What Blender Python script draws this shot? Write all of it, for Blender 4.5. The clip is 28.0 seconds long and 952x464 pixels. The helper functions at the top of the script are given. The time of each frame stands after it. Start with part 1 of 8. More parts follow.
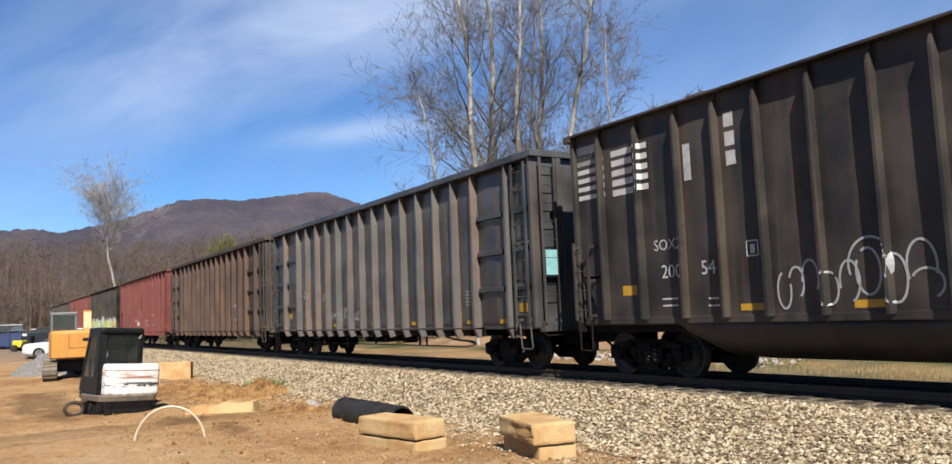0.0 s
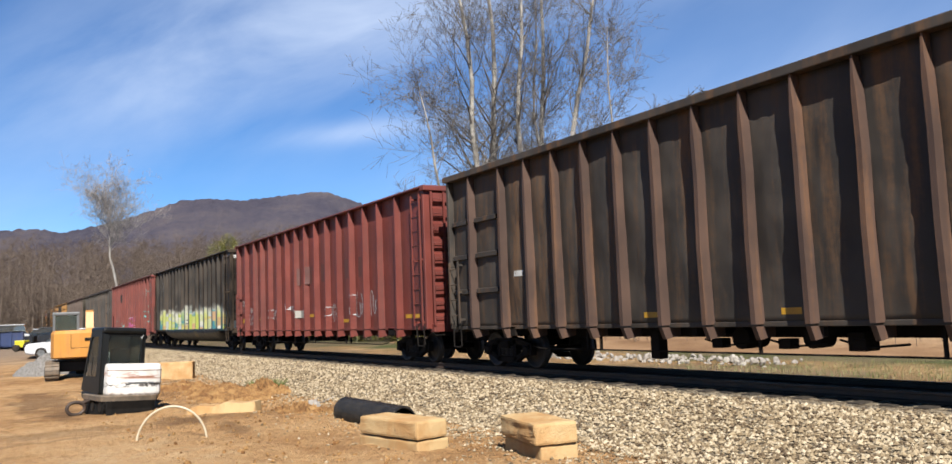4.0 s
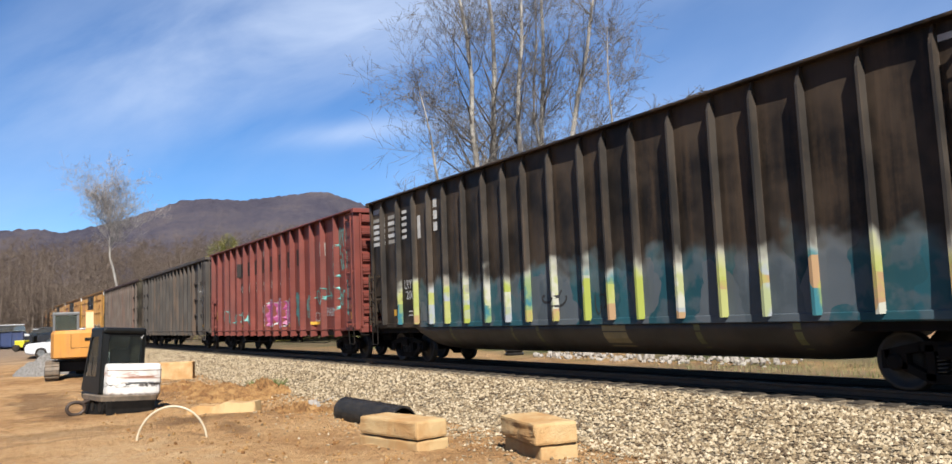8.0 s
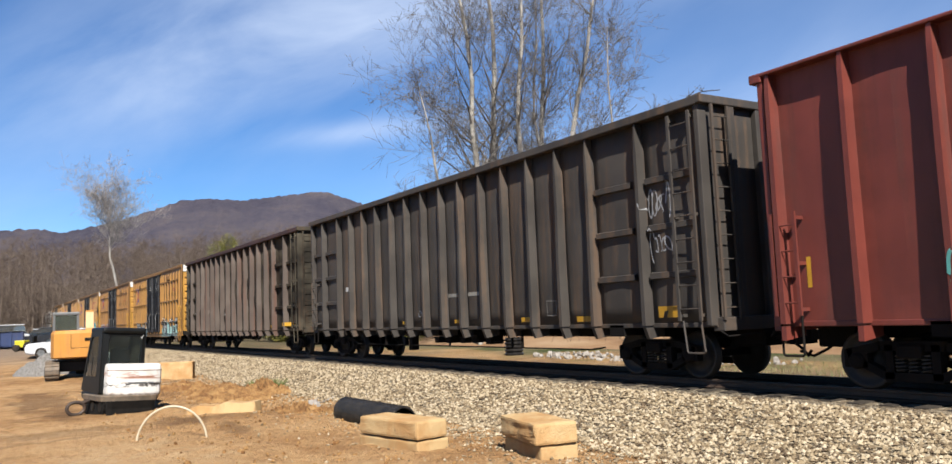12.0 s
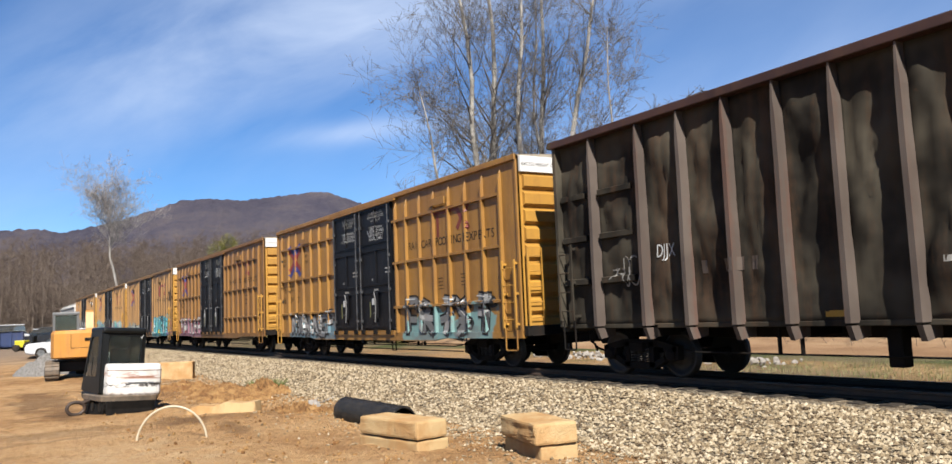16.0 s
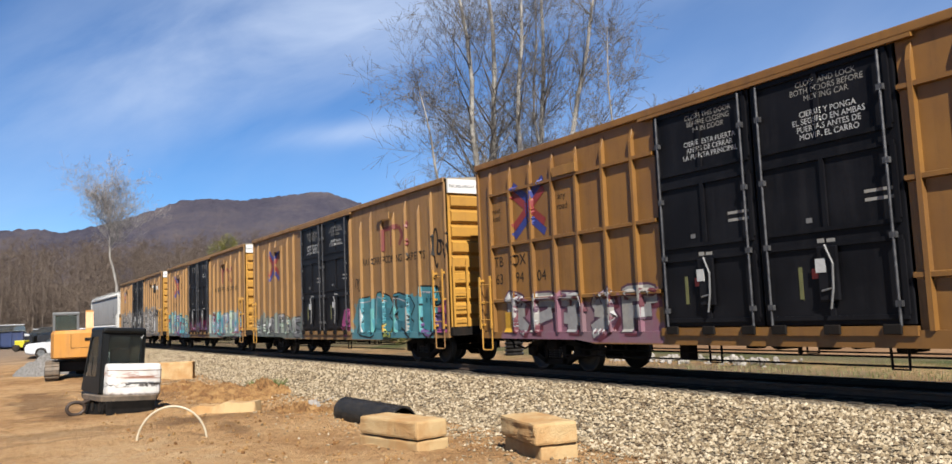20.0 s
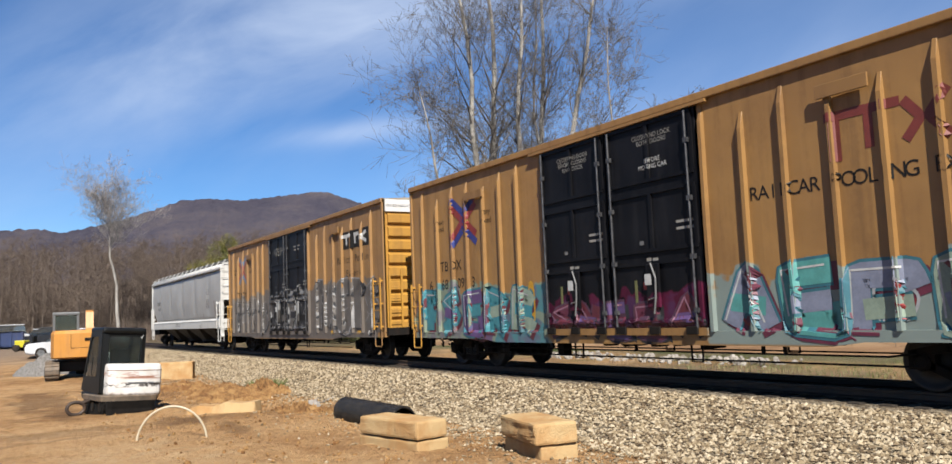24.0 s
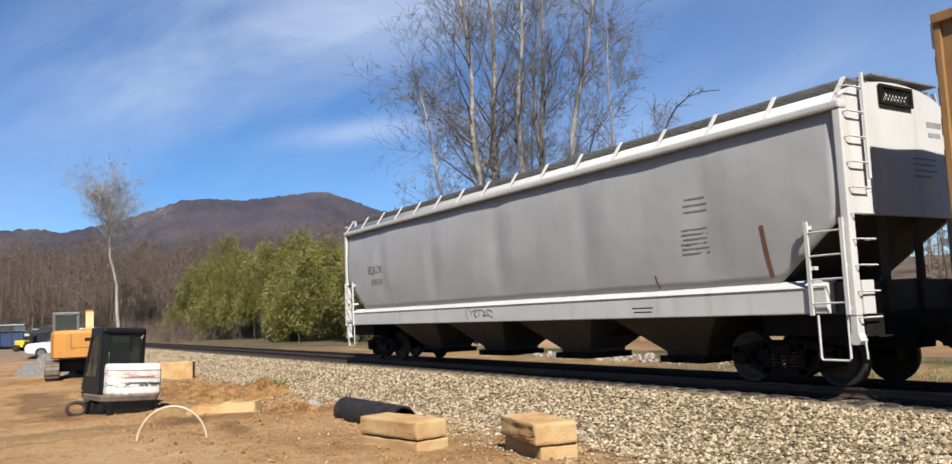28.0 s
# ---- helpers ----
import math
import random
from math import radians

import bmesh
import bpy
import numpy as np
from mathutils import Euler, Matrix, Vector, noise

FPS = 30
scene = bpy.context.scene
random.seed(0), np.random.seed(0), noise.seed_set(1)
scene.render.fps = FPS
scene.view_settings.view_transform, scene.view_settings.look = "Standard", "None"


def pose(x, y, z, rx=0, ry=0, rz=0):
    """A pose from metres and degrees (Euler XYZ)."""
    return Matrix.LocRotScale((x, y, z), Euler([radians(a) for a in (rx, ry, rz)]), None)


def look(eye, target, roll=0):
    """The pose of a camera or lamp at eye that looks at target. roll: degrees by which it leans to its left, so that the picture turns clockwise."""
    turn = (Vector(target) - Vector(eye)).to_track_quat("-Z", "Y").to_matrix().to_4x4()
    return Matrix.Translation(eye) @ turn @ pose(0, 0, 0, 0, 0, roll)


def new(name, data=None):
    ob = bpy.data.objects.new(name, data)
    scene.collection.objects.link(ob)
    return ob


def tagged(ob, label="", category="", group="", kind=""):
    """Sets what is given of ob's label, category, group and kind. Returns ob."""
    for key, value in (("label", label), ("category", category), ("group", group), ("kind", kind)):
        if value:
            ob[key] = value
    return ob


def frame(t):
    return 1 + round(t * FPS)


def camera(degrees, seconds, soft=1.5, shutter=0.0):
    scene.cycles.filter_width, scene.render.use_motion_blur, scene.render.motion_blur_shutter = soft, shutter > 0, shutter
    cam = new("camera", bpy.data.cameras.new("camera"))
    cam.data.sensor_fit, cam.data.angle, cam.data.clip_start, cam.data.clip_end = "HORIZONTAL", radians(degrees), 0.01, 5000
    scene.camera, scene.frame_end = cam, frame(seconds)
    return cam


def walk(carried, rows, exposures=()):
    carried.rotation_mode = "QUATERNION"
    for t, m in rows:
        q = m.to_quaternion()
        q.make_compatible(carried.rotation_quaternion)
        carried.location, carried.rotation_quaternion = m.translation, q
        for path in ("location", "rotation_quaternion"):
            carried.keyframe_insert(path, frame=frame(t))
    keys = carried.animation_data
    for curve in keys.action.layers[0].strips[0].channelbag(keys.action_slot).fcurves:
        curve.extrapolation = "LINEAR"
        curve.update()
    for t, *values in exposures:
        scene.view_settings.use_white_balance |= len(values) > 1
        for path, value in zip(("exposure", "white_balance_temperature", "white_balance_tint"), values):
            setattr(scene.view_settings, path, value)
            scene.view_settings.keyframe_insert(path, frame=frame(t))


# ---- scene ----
cam = camera(60.72, 28.0, soft=1.5)
EYE = Vector((0.0, -12.98, 1.455))


def aim(yaw_shift, pitch_shift=0.0):
    """The camera's pose: a shift in degrees from its resting aim."""
    h, p = radians(31.867 + yaw_shift), radians(5.707 + pitch_shift)
    return look(EYE, EYE + Vector((-math.cos(h) * math.cos(p), math.sin(h) * math.cos(p), math.sin(p))), -2.3617)


walk(cam, [(0.0, aim(0.12)), (0.5, aim(0.03)), (1.0, aim(0.0)), (28.0, aim(0.0))],
     [(0.0, 1.42), (1.5, 1.48), (15.5, 1.48), (18.0, 1.36), (20.5, 1.38), (24.0, 1.32), (28.0, 1.32)])

# ---- light ----
SUN_TO = Vector((1.0, -0.42, 1.03)).normalized()
world = bpy.data.worlds.new("sky")
scene.world = world
world.use_nodes = True
wn, wl = world.node_tree.nodes, world.node_tree.links
sky = wn.new("ShaderNodeTexSky")
sky.sky_type, sky.sun_disc = "NISHITA", False
sky.sun_elevation = math.asin(SUN_TO.z)
sky.sun_rotation = math.atan2(SUN_TO.x, SUN_TO.y)
sky.air_density, sky.dust_density, sky.ozone_density, sky.altitude = 0.85, 0.0, 2.6, 1200
bg = wn["Background"]
bg.inputs["Strength"].default_value = 0.050
sun = new("sun", bpy.data.lights.new("sun", "SUN"))
sun.data.energy, sun.data.angle, sun.data.color = 5.0, radians(0.5), (1.0, 0.95, 0.87)
sun.matrix_world = look(SUN_TO * 100, (0, 0, 0))


def wnode(kind, **values):
    n = wn.new(kind)
    for key, v in values.items():
        n.inputs[key].default_value = v
    return n


def wmath(op, a, b=None, c=None):
    n = wn.new("ShaderNodeMath")
    n.operation = op
    for i, v in enumerate((a, b, c)):
        if v is None:
            continue
        if isinstance(v, (int, float)):
            n.inputs[i].default_value = v
        else:
            wl.new(v, n.inputs[i])
    return n.outputs[0]


def wdot(vec, axis):
    n = wn.new("ShaderNodeVectorMath")
    n.operation = "DOT_PRODUCT"
    wl.new(vec, n.inputs[0])
    n.inputs[1].default_value = axis
    return n.outputs["Value"]


# thin high cloud: streaks on the sky, laid out by bearing and height
ADIR = wn.new("ShaderNodeTexCoord").outputs["Generated"]
AX = (0.528, 0.849, 0.0)
FW = (-0.849, 0.528, 0.0)
across = wmath("DIVIDE", wdot(ADIR, AX), wmath("MAXIMUM", wdot(ADIR, FW), 0.05))
upward = wdot(ADIR, (0.0, 0.0, 1.0))
lay = wn.new("ShaderNodeCombineXYZ")
wl.new(wmath("ADD", wmath("MULTIPLY", across, 0.9), wmath("MULTIPLY", upward, 0.35)), lay.inputs[0])
wl.new(wmath("SUBTRACT", wmath("MULTIPLY", upward, 3.2), wmath("MULTIPLY", across, 1.15)), lay.inputs[1])
streak = wnode("ShaderNodeTexNoise", Scale=2.3, Detail=7.0, Roughness=0.55, Distortion=0.35)
wl.new(lay.outputs[0], streak.inputs["Vector"])
broad = wnode("ShaderNodeTexNoise", Scale=1.1, Detail=3.0, Roughness=0.5)
wl.new(lay.outputs[0], broad.inputs["Vector"])


def patch(a, u, wa, wu, tilt):
    """A soft region of sky round bearing a and height u."""
    da, du = wmath("SUBTRACT", across, a), wmath("SUBTRACT", upward, u)
    du = wmath("SUBTRACT", du, wmath("MULTIPLY", da, tilt))
    r = wmath("ADD", wmath("POWER", wmath("DIVIDE", wmath("ABSOLUTE", da), wa), 2.0), wmath("POWER", wmath("DIVIDE", wmath("ABSOLUTE", du), wu), 2.0))
    return wmath("EXPONENT", wmath("MULTIPLY", r, -1.0))


cover = wmath("ADD", wmath("MULTIPLY", patch(-0.34, 0.285, 0.38, 0.085, 0.28), 0.66), wmath("MULTIPLY", patch(-0.13, 0.225, 0.12, 0.014, 0.08), 0.7))
cover = wmath("ADD", cover, wmath("MULTIPLY", patch(0.25, 0.20, 0.35, 0.07, 0.1), 0.45))
cover = wmath("ADD", cover, wmath("MULTIPLY", patch(-0.05, 0.35, 0.5, 0.05, 0.1), 0.35))
cover = wmath("ADD", cover, wmath("MULTIPLY", patch(-0.2, 0.38, 0.45, 0.06, 0.05), 0.16))
cover = wmath("ADD", cover, 0.085)
amount = wmath("MULTIPLY", cover, wmath("MULTIPLY_ADD", streak.outputs["Fac"], 2.3, -0.56))
amount = wmath("MULTIPLY", amount, wmath("MULTIPLY_ADD", broad.outputs["Fac"], 1.6, -0.1))
amount = wmath("ADD", amount, wmath("MULTIPLY", patch(0.55, 0.30, 0.45, 0.25, 0.0), 0.17))
soft_cap = wn.new("ShaderNodeClamp")
soft_cap.inputs["Max"].default_value = 0.85
wl.new(amount, soft_cap.inputs["Value"])
veil = wn.new("ShaderNodeMix")
veil.data_type = "RGBA"
wl.new(soft_cap.outputs[0], veil.inputs[0])
deep = wn.new("ShaderNodeHueSaturation")
deep.inputs["Saturation"].default_value, deep.inputs["Hue"].default_value = 1.32, 0.505
wl.new(sky.outputs["Color"], deep.inputs["Color"])
wl.new(deep.outputs[0], veil.inputs[6])
veil.inputs[7].default_value = (5.9, 6.8, 8.4, 1)
wl.new(veil.outputs[2], bg.inputs["Color"])


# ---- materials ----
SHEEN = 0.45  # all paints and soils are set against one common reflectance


class Nodes:
    """A small helper for building node materials."""

    def __init__(self, name):
        self.mat = bpy.data.materials.new(name)
        self.mat.use_nodes = True
        self.n, self.l = self.mat.node_tree.nodes, self.mat.node_tree.links
        self.b = self.n["Principled BSDF"]
        self.co = self.n.new("ShaderNodeTexCoord").outputs["Object"]

    def put(self, socket, v):
        if isinstance(v, (int, float)):
            socket.default_value = v
        elif isinstance(v, (tuple, list)):
            socket.default_value = (*v, 1.0) if len(v) == 3 and socket.type == "RGBA" else v
        else:
            self.l.new(v, socket)

    def math(self, op, a, b=0.0, c=0.0):
        n = self.n.new("ShaderNodeMath")
        n.operation = op
        for i, v in enumerate((a, b, c)):
            self.put(n.inputs[i], v)
        return n.outputs[0]

    def scaled(self, s, shift=(0, 0, 0), vec=None):
        n = self.n.new("ShaderNodeMapping")
        self.put(n.inputs["Vector"], vec or self.co)
        n.inputs["Scale"].default_value, n.inputs["Location"].default_value = s, shift
        return n.outputs[0]

    def noise(self, scale, detail=4.0, rough=0.55, vec=None, distort=0.0, out="Fac"):
        n = self.n.new("ShaderNodeTexNoise")
        self.put(n.inputs["Vector"], vec or self.co)
        n.inputs["Scale"].default_value, n.inputs["Detail"].default_value = scale, detail
        n.inputs["Roughness"].default_value, n.inputs["Distortion"].default_value = rough, distort
        return n.outputs[out]

    def voronoi(self, scale, vec=None, feature="F1", out="Distance"):
        n = self.n.new("ShaderNodeTexVoronoi")
        n.feature = feature
        self.put(n.inputs["Vector"], vec or self.co)
        n.inputs["Scale"].default_value = scale
        return n.outputs[out]

    def ramp(self, fac, stops, kind="LINEAR"):
        n = self.n.new("ShaderNodeValToRGB")
        n.color_ramp.interpolation = kind
        e = n.color_ramp.elements
        while len(e) < len(stops):
            e.new(0.5)
        for i, (p, c) in enumerate(stops):
            e[i].position = p
            e[i].color = (c, c, c, 1) if isinstance(c, (int, float)) else (*c, 1)
        self.put(n.inputs["Fac"], fac)
        return n.outputs["Color"]

    def mix(self, fac, a, b, blend="MIX"):
        n = self.n.new("ShaderNodeMix")
        n.data_type, n.blend_type = "RGBA", blend
        self.put(n.inputs[0], fac)
        self.put(n.inputs[6], a)
        self.put(n.inputs[7], b)
        return n.outputs[2]

    def range(self, v, a, b, lo=0.0, hi=1.0):
        n = self.n.new("ShaderNodeMapRange")
        n.interpolation_type = "SMOOTHSTEP"
        self.put(n.inputs["Value"], v)
        n.inputs["From Min"].default_value, n.inputs["From Max"].default_value = a, b
        n.inputs["To Min"].default_value, n.inputs["To Max"].default_value = lo, hi
        return n.outputs["Result"]

    def bump(self, height, strength, dist):
        n = self.n.new("ShaderNodeBump")
        n.inputs["Strength"].default_value, n.inputs["Distance"].default_value = strength, dist
        self.put(n.inputs["Height"], height)
        self.l.new(n.outputs[0], self.b.inputs["Normal"])

    def random(self):
        return self.n.new("ShaderNodeObjectInfo").outputs["Random"]

    def island(self):
        return self.n.new("ShaderNodeNewGeometry").outputs["Random Per Island"]

    def done(self, color, rough=0.6, metal=0.0):
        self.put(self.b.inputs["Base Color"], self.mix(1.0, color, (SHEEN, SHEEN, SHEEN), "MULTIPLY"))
        self.put(self.b.inputs["Roughness"], rough)
        if isinstance(rough, float) and rough >= 0.85:
            self.put(self.b.inputs["Specular IOR Level"], 0.15)
        self.put(self.b.inputs["Metallic"], metal)
        return self.mat


def paint(name, base, fade, stain, rough=0.55, stains=0.5, tags=(), spots=0.0, dents=0.5, gloss=0.0):
    """Weathered steel paint with faded areas, rust streaks running down, and sprayed areas.
    tags: (x0, x1, z0, z1, colours, outline, size, seed) in the thing's own metres."""
    k = Nodes(name)
    big = k.noise(0.7, 3.0)
    col = k.mix(k.range(big, 0.35, 0.68), base, fade)
    run = k.noise(1.0, 5.0, 0.6, k.scaled((3.2, 3.2, 0.22)))
    grit = k.noise(9.0, 5.0, 0.65)
    amount = k.math("MULTIPLY", k.range(k.math("ADD", run, k.math("MULTIPLY", grit, 0.25)), 0.58, 0.85), stains)
    col = k.mix(amount, col, stain)
    if spots:
        col = k.mix(k.math("MULTIPLY", k.range(k.noise(3.5, 6.0, 0.7), 0.62, 0.7), spots), col, stain)
    sep = k.n.new("ShaderNodeSeparateXYZ")
    k.put(sep.inputs[0], k.co)
    wob = k.noise(1.6, 2.0, 0.5)
    for x0, x1, z0, z1, colours, outline, size, seed, *soft in tags:
        warp = k.n.new("ShaderNodeCombineXYZ")
        k.put(warp.inputs[0], k.math("ADD", k.math("MULTIPLY", sep.outputs[0], 1.0), k.math("MULTIPLY", k.noise(1.3, 2.0, 0.5, k.scaled((1, 0, 1), (seed, 0, 0))), 1.1)))
        k.put(warp.inputs[2], k.math("ADD", k.math("MULTIPLY", sep.outputs[2], 0.62), k.math("MULTIPLY", k.noise(1.7, 2.0, 0.5, k.scaled((1, 0, 1), (0, 0, seed))), 0.7)))
        cell = k.voronoi(size, warp.outputs[0], out="Color")
        edge = k.voronoi(size, warp.outputs[0], "DISTANCE_TO_EDGE")
        pick = k.n.new("ShaderNodeSeparateColor")
        k.put(pick.inputs[0], cell)
        n = len(colours)
        fill = k.ramp(pick.outputs[0], [(i / n, c) for i, c in enumerate(colours)], "CONSTANT")
        fill = k.mix(k.range(k.noise(2.2, 3.0), 0.45, 0.6, 0.0, 0.6), fill, colours[seed % n])
        if not soft:
            fill = k.mix(k.range(edge, 0.045, 0.06, 1.0, 0.0), fill, outline)
        top = k.math("ADD", z1, k.math("MULTIPLY", k.math("SUBTRACT", wob, 0.5), 1.3))
        if soft:
            below = k.math("SUBTRACT", top, sep.outputs[2])
            fill = k.mix(k.math("MULTIPLY", k.range(below, 0.15, 0.6, 1.0, 0.0), soft[0]), fill, (0.55, 0.55, 0.5))
        m = k.math("MULTIPLY", k.range(k.math("SUBTRACT", top, sep.outputs[2]), 0.0, 0.45 if soft else 0.06), k.range(sep.outputs[2], z0, z0 + 0.05))
        side = k.math("ADD", sep.outputs[0], k.math("MULTIPLY", k.math("SUBTRACT", k.noise(1.1, 3.0), 0.5), 1.6))
        m = k.math("MULTIPLY", m, k.math("MULTIPLY", k.range(side, x0, x0 + 0.12), k.range(side, x1 - 0.12, x1, 1.0, 0.0)))
        rim = 0.0 if soft else k.range(k.math("ABSOLUTE", k.math("SUBTRACT", k.math("SUBTRACT", top, sep.outputs[2]), 0.05)), 0.03, 0.05, 1.0, 0.0)
        fill = k.mix(rim, fill, outline)
        col = k.mix(k.math("MULTIPLY", m, 0.93), col, fill)
    k.bump(k.math("ADD", k.math("MULTIPLY", grit, 0.25), k.math("MULTIPLY", k.noise(1.1, 2.0), dents * 6.0)), 0.35, 0.02)
    k.put(k.b.inputs["Specular IOR Level"], gloss if gloss else 0.5 if max(base) > 0.1 else 0.25 if max(base) > 0.02 else 0.1)
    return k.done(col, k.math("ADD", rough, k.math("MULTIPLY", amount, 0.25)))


def plain(name, base, other, rough=0.6, scale=6.0, metal=0.0, bump=0.3, depth=0.004):
    """A surface with grain at two scales."""
    k = Nodes(name)
    a, b = k.noise(scale, 5.0), k.noise(scale * 7, 4.0)
    col = k.mix(k.range(k.math("ADD", k.math("MULTIPLY", a, 0.7), k.math("MULTIPLY", b, 0.3)), 0.35, 0.65), base, other)
    k.bump(b, bump, depth)
    if max(other) < 0.07 and metal == 0.0:
        k.put(k.b.inputs["Specular IOR Level"], 0.2)
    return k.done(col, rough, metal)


def glassy(name, tint, rough=0.05):
    k = Nodes(name)
    k.put(k.b.inputs["Transmission Weight"], 0.97)
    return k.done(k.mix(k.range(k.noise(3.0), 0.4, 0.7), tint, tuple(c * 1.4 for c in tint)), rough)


M = {}
M["coal_black"] = paint("black_car_paint", (0.030, 0.028, 0.027), (0.085, 0.072, 0.062), (0.13, 0.09, 0.065), 0.42, 0.55)
M["tub_tagged"] = paint("black_car_paint_sprayed", (0.017, 0.015, 0.014), (0.085, 0.063, 0.046), (0.13, 0.088, 0.058), 0.42, 0.5,
                        tags=[(-6.9, 9.4, 0.9, 2.62, [(0.025, 0.11, 0.145), (0.11, 0.14, 0.165), (0.034, 0.145, 0.187), (0.15, 0.18, 0.207), (0.034, 0.128, 0.16), (0.02, 0.077, 0.10)], (0.03, 0.08, 0.10), 1.0, 3, 0.2)])
M["tub_rib"] = paint("black_rib_paint_sprayed", (0.030, 0.027, 0.025), (0.075, 0.063, 0.053), (0.12, 0.08, 0.05), 0.5, 0.5,
                     tags=[(-8.3, 9.4, 0.9, 2.62, [(0.42, 0.48, 0.10), (0.60, 0.60, 0.52), (0.05, 0.22, 0.27), (0.50, 0.32, 0.18), (0.42, 0.46, 0.5), (0.50, 0.52, 0.2)], (0.5, 0.5, 0.4), 1.3, 6, 0.9)])
# dark base with paler areas that also stand in for sunlit panel patches
M["gon_grey"] = paint("grey_brown_car_paint", (0.036, 0.037, 0.040), (0.098, 0.098, 0.098), (0.16, 0.10, 0.062), 0.36, 0.4, gloss=0.55)
M["gon_brown"] = paint("brown_black_car_paint", (0.046, 0.040, 0.035), (0.088, 0.074, 0.062), (0.19, 0.105, 0.055), 0.6, 0.85, spots=0.25)
M["gon_blotch"] = paint("blotched_black_car_paint", (0.030, 0.027, 0.023), (0.120, 0.104, 0.078), (0.17, 0.09, 0.05), 0.7, 0.4, spots=0.3, dents=1.2, gloss=0.04)
M["rib_dust"] = paint("dusty_rib_paint", (0.118, 0.092, 0.078), (0.165, 0.132, 0.112), (0.17, 0.075, 0.05), 0.6, 0.6, gloss=0.2)
M["chord_red"] = paint("dark_red_chord_paint", (0.060, 0.030, 0.026), (0.090, 0.044, 0.036), (0.12, 0.06, 0.04), 0.6, 0.5, gloss=0.25)
M["rib_rust"] = paint("rusty_rib_paint", (0.082, 0.052, 0.042), (0.125, 0.076, 0.058), (0.20, 0.10, 0.052), 0.6, 0.8)
M["rib_grey"] = paint("grey_brown_rib_paint", (0.105, 0.098, 0.092), (0.150, 0.138, 0.126), (0.25, 0.13, 0.07), 0.5, 0.7)
M["gon_dark"] = paint("dark_brown_car_paint", (0.058, 0.051, 0.046), (0.088, 0.077, 0.068), (0.17, 0.105, 0.065), 0.6, 0.7)
M["gon_red"] = paint("red_oxide_car_paint", (0.160, 0.025, 0.016), (0.225, 0.040, 0.026), (0.10, 0.028, 0.02), 0.55, 0.55)
M["gon_red_tagged"] = paint("red_oxide_car_paint_sprayed", (0.165, 0.027, 0.017), (0.235, 0.043, 0.027), (0.10, 0.028, 0.02), 0.55, 0.55)
YEL, YEL2, YST = (0.42, 0.205, 0.034), (0.345, 0.162, 0.030), (0.15, 0.068, 0.02)
M["box_a"] = paint("yellow_car_paint_a", YEL, YEL2, YST, 0.5, 0.35,
                   tags=[(2.9, 8.1, 0.7, 1.55, [(0.22, 0.42, 0.42), (0.16, 0.34, 0.36), (0.20, 0.19, 0.19)], (0.22, 0.42, 0.42), 0.5, 5), (-7.6, -2.8, 0.7, 1.45, [(0.13, 0.28, 0.36), (0.17, 0.17, 0.18)], (0.13, 0.28, 0.36), 0.6, 9)])
M["box_b"] = paint("yellow_car_paint_b", (0.325, 0.150, 0.026), (0.26, 0.117, 0.023), YST, 0.5, 0.5,
                   tags=[(-8.4, -2.9, 0.7, 1.7, [(0.30, 0.13, 0.19), (0.26, 0.16, 0.19)], (0.30, 0.13, 0.19), 0.5, 7)])
M["box_c"] = paint("tan_car_paint_c", (0.375, 0.197, 0.058), (0.32, 0.166, 0.052), YST, 0.55, 0.5,
                   tags=[(2.6, 8.8, 0.7, 2.0, [(0.07, 0.30, 0.36), (0.36, 0.36, 0.20), (0.05, 0.24, 0.31)], (0.06, 0.28, 0.34), 0.4, 2),
                         (-9.2, -2.6, 0.7, 1.65, [(0.17, 0.21, 0.19), (0.11, 0.12, 0.11)], (0.16, 0.2, 0.18), 0.6, 4)])
M["box_d"] = paint("tan_car_paint_d", (0.425, 0.226, 0.066), (0.365, 0.19, 0.058), YST, 0.55, 0.45,
                   tags=[(2.4, 9.0, 0.7, 2.0, [(0.27, 0.35, 0.33), (0.20, 0.28, 0.33), (0.30, 0.31, 0.38)], (0.27, 0.35, 0.33), 0.6, 6),
                         (-9.2, -2.6, 0.6, 2.2, [(0.26, 0.33, 0.25), (0.06, 0.26, 0.30), (0.14, 0.09, 0.20)], (0.24, 0.32, 0.24), 0.5, 8)])
M["box_e"] = paint("tan_car_paint_e", (0.41, 0.22, 0.07), (0.35, 0.185, 0.062), YST, 0.55, 0.5,
                   tags=[(-8.9, 9.2, 0.7, 2.75, [(0.145, 0.128, 0.115), (0.175, 0.154, 0.138)], (0.145, 0.128, 0.115), 0.35, 1)])
M["door"] = paint("black_door_paint", (0.008, 0.008, 0.010), (0.014, 0.014, 0.017), (0.04, 0.04, 0.045), 0.42, 0.3)
M["door_d"] = paint("black_door_paint_sprayed", (0.008, 0.008, 0.010), (0.014, 0.014, 0.017), (0.04, 0.04, 0.045), 0.42, 0.3,
                    tags=[(-2.9, 2.6, 0.6, 1.7, [(0.13, 0.018, 0.05), (0.08, 0.012, 0.035), (0.10, 0.05, 0.13)], (0.10, 0.015, 0.04), 0.7, 5)])
M["door_e"] = paint("black_door_paint_grey", (0.008, 0.008, 0.010), (0.014, 0.014, 0.017), (0.04, 0.04, 0.045), 0.42, 0.3,
                    tags=[(-2.9, 2.6, 0.9, 2.75, [(0.11, 0.10, 0.095), (0.015, 0.015, 0.017), (0.13, 0.12, 0.11), (0.02, 0.02, 0.02)], (0.36, 0.36, 0.36), 1.0, 5)])
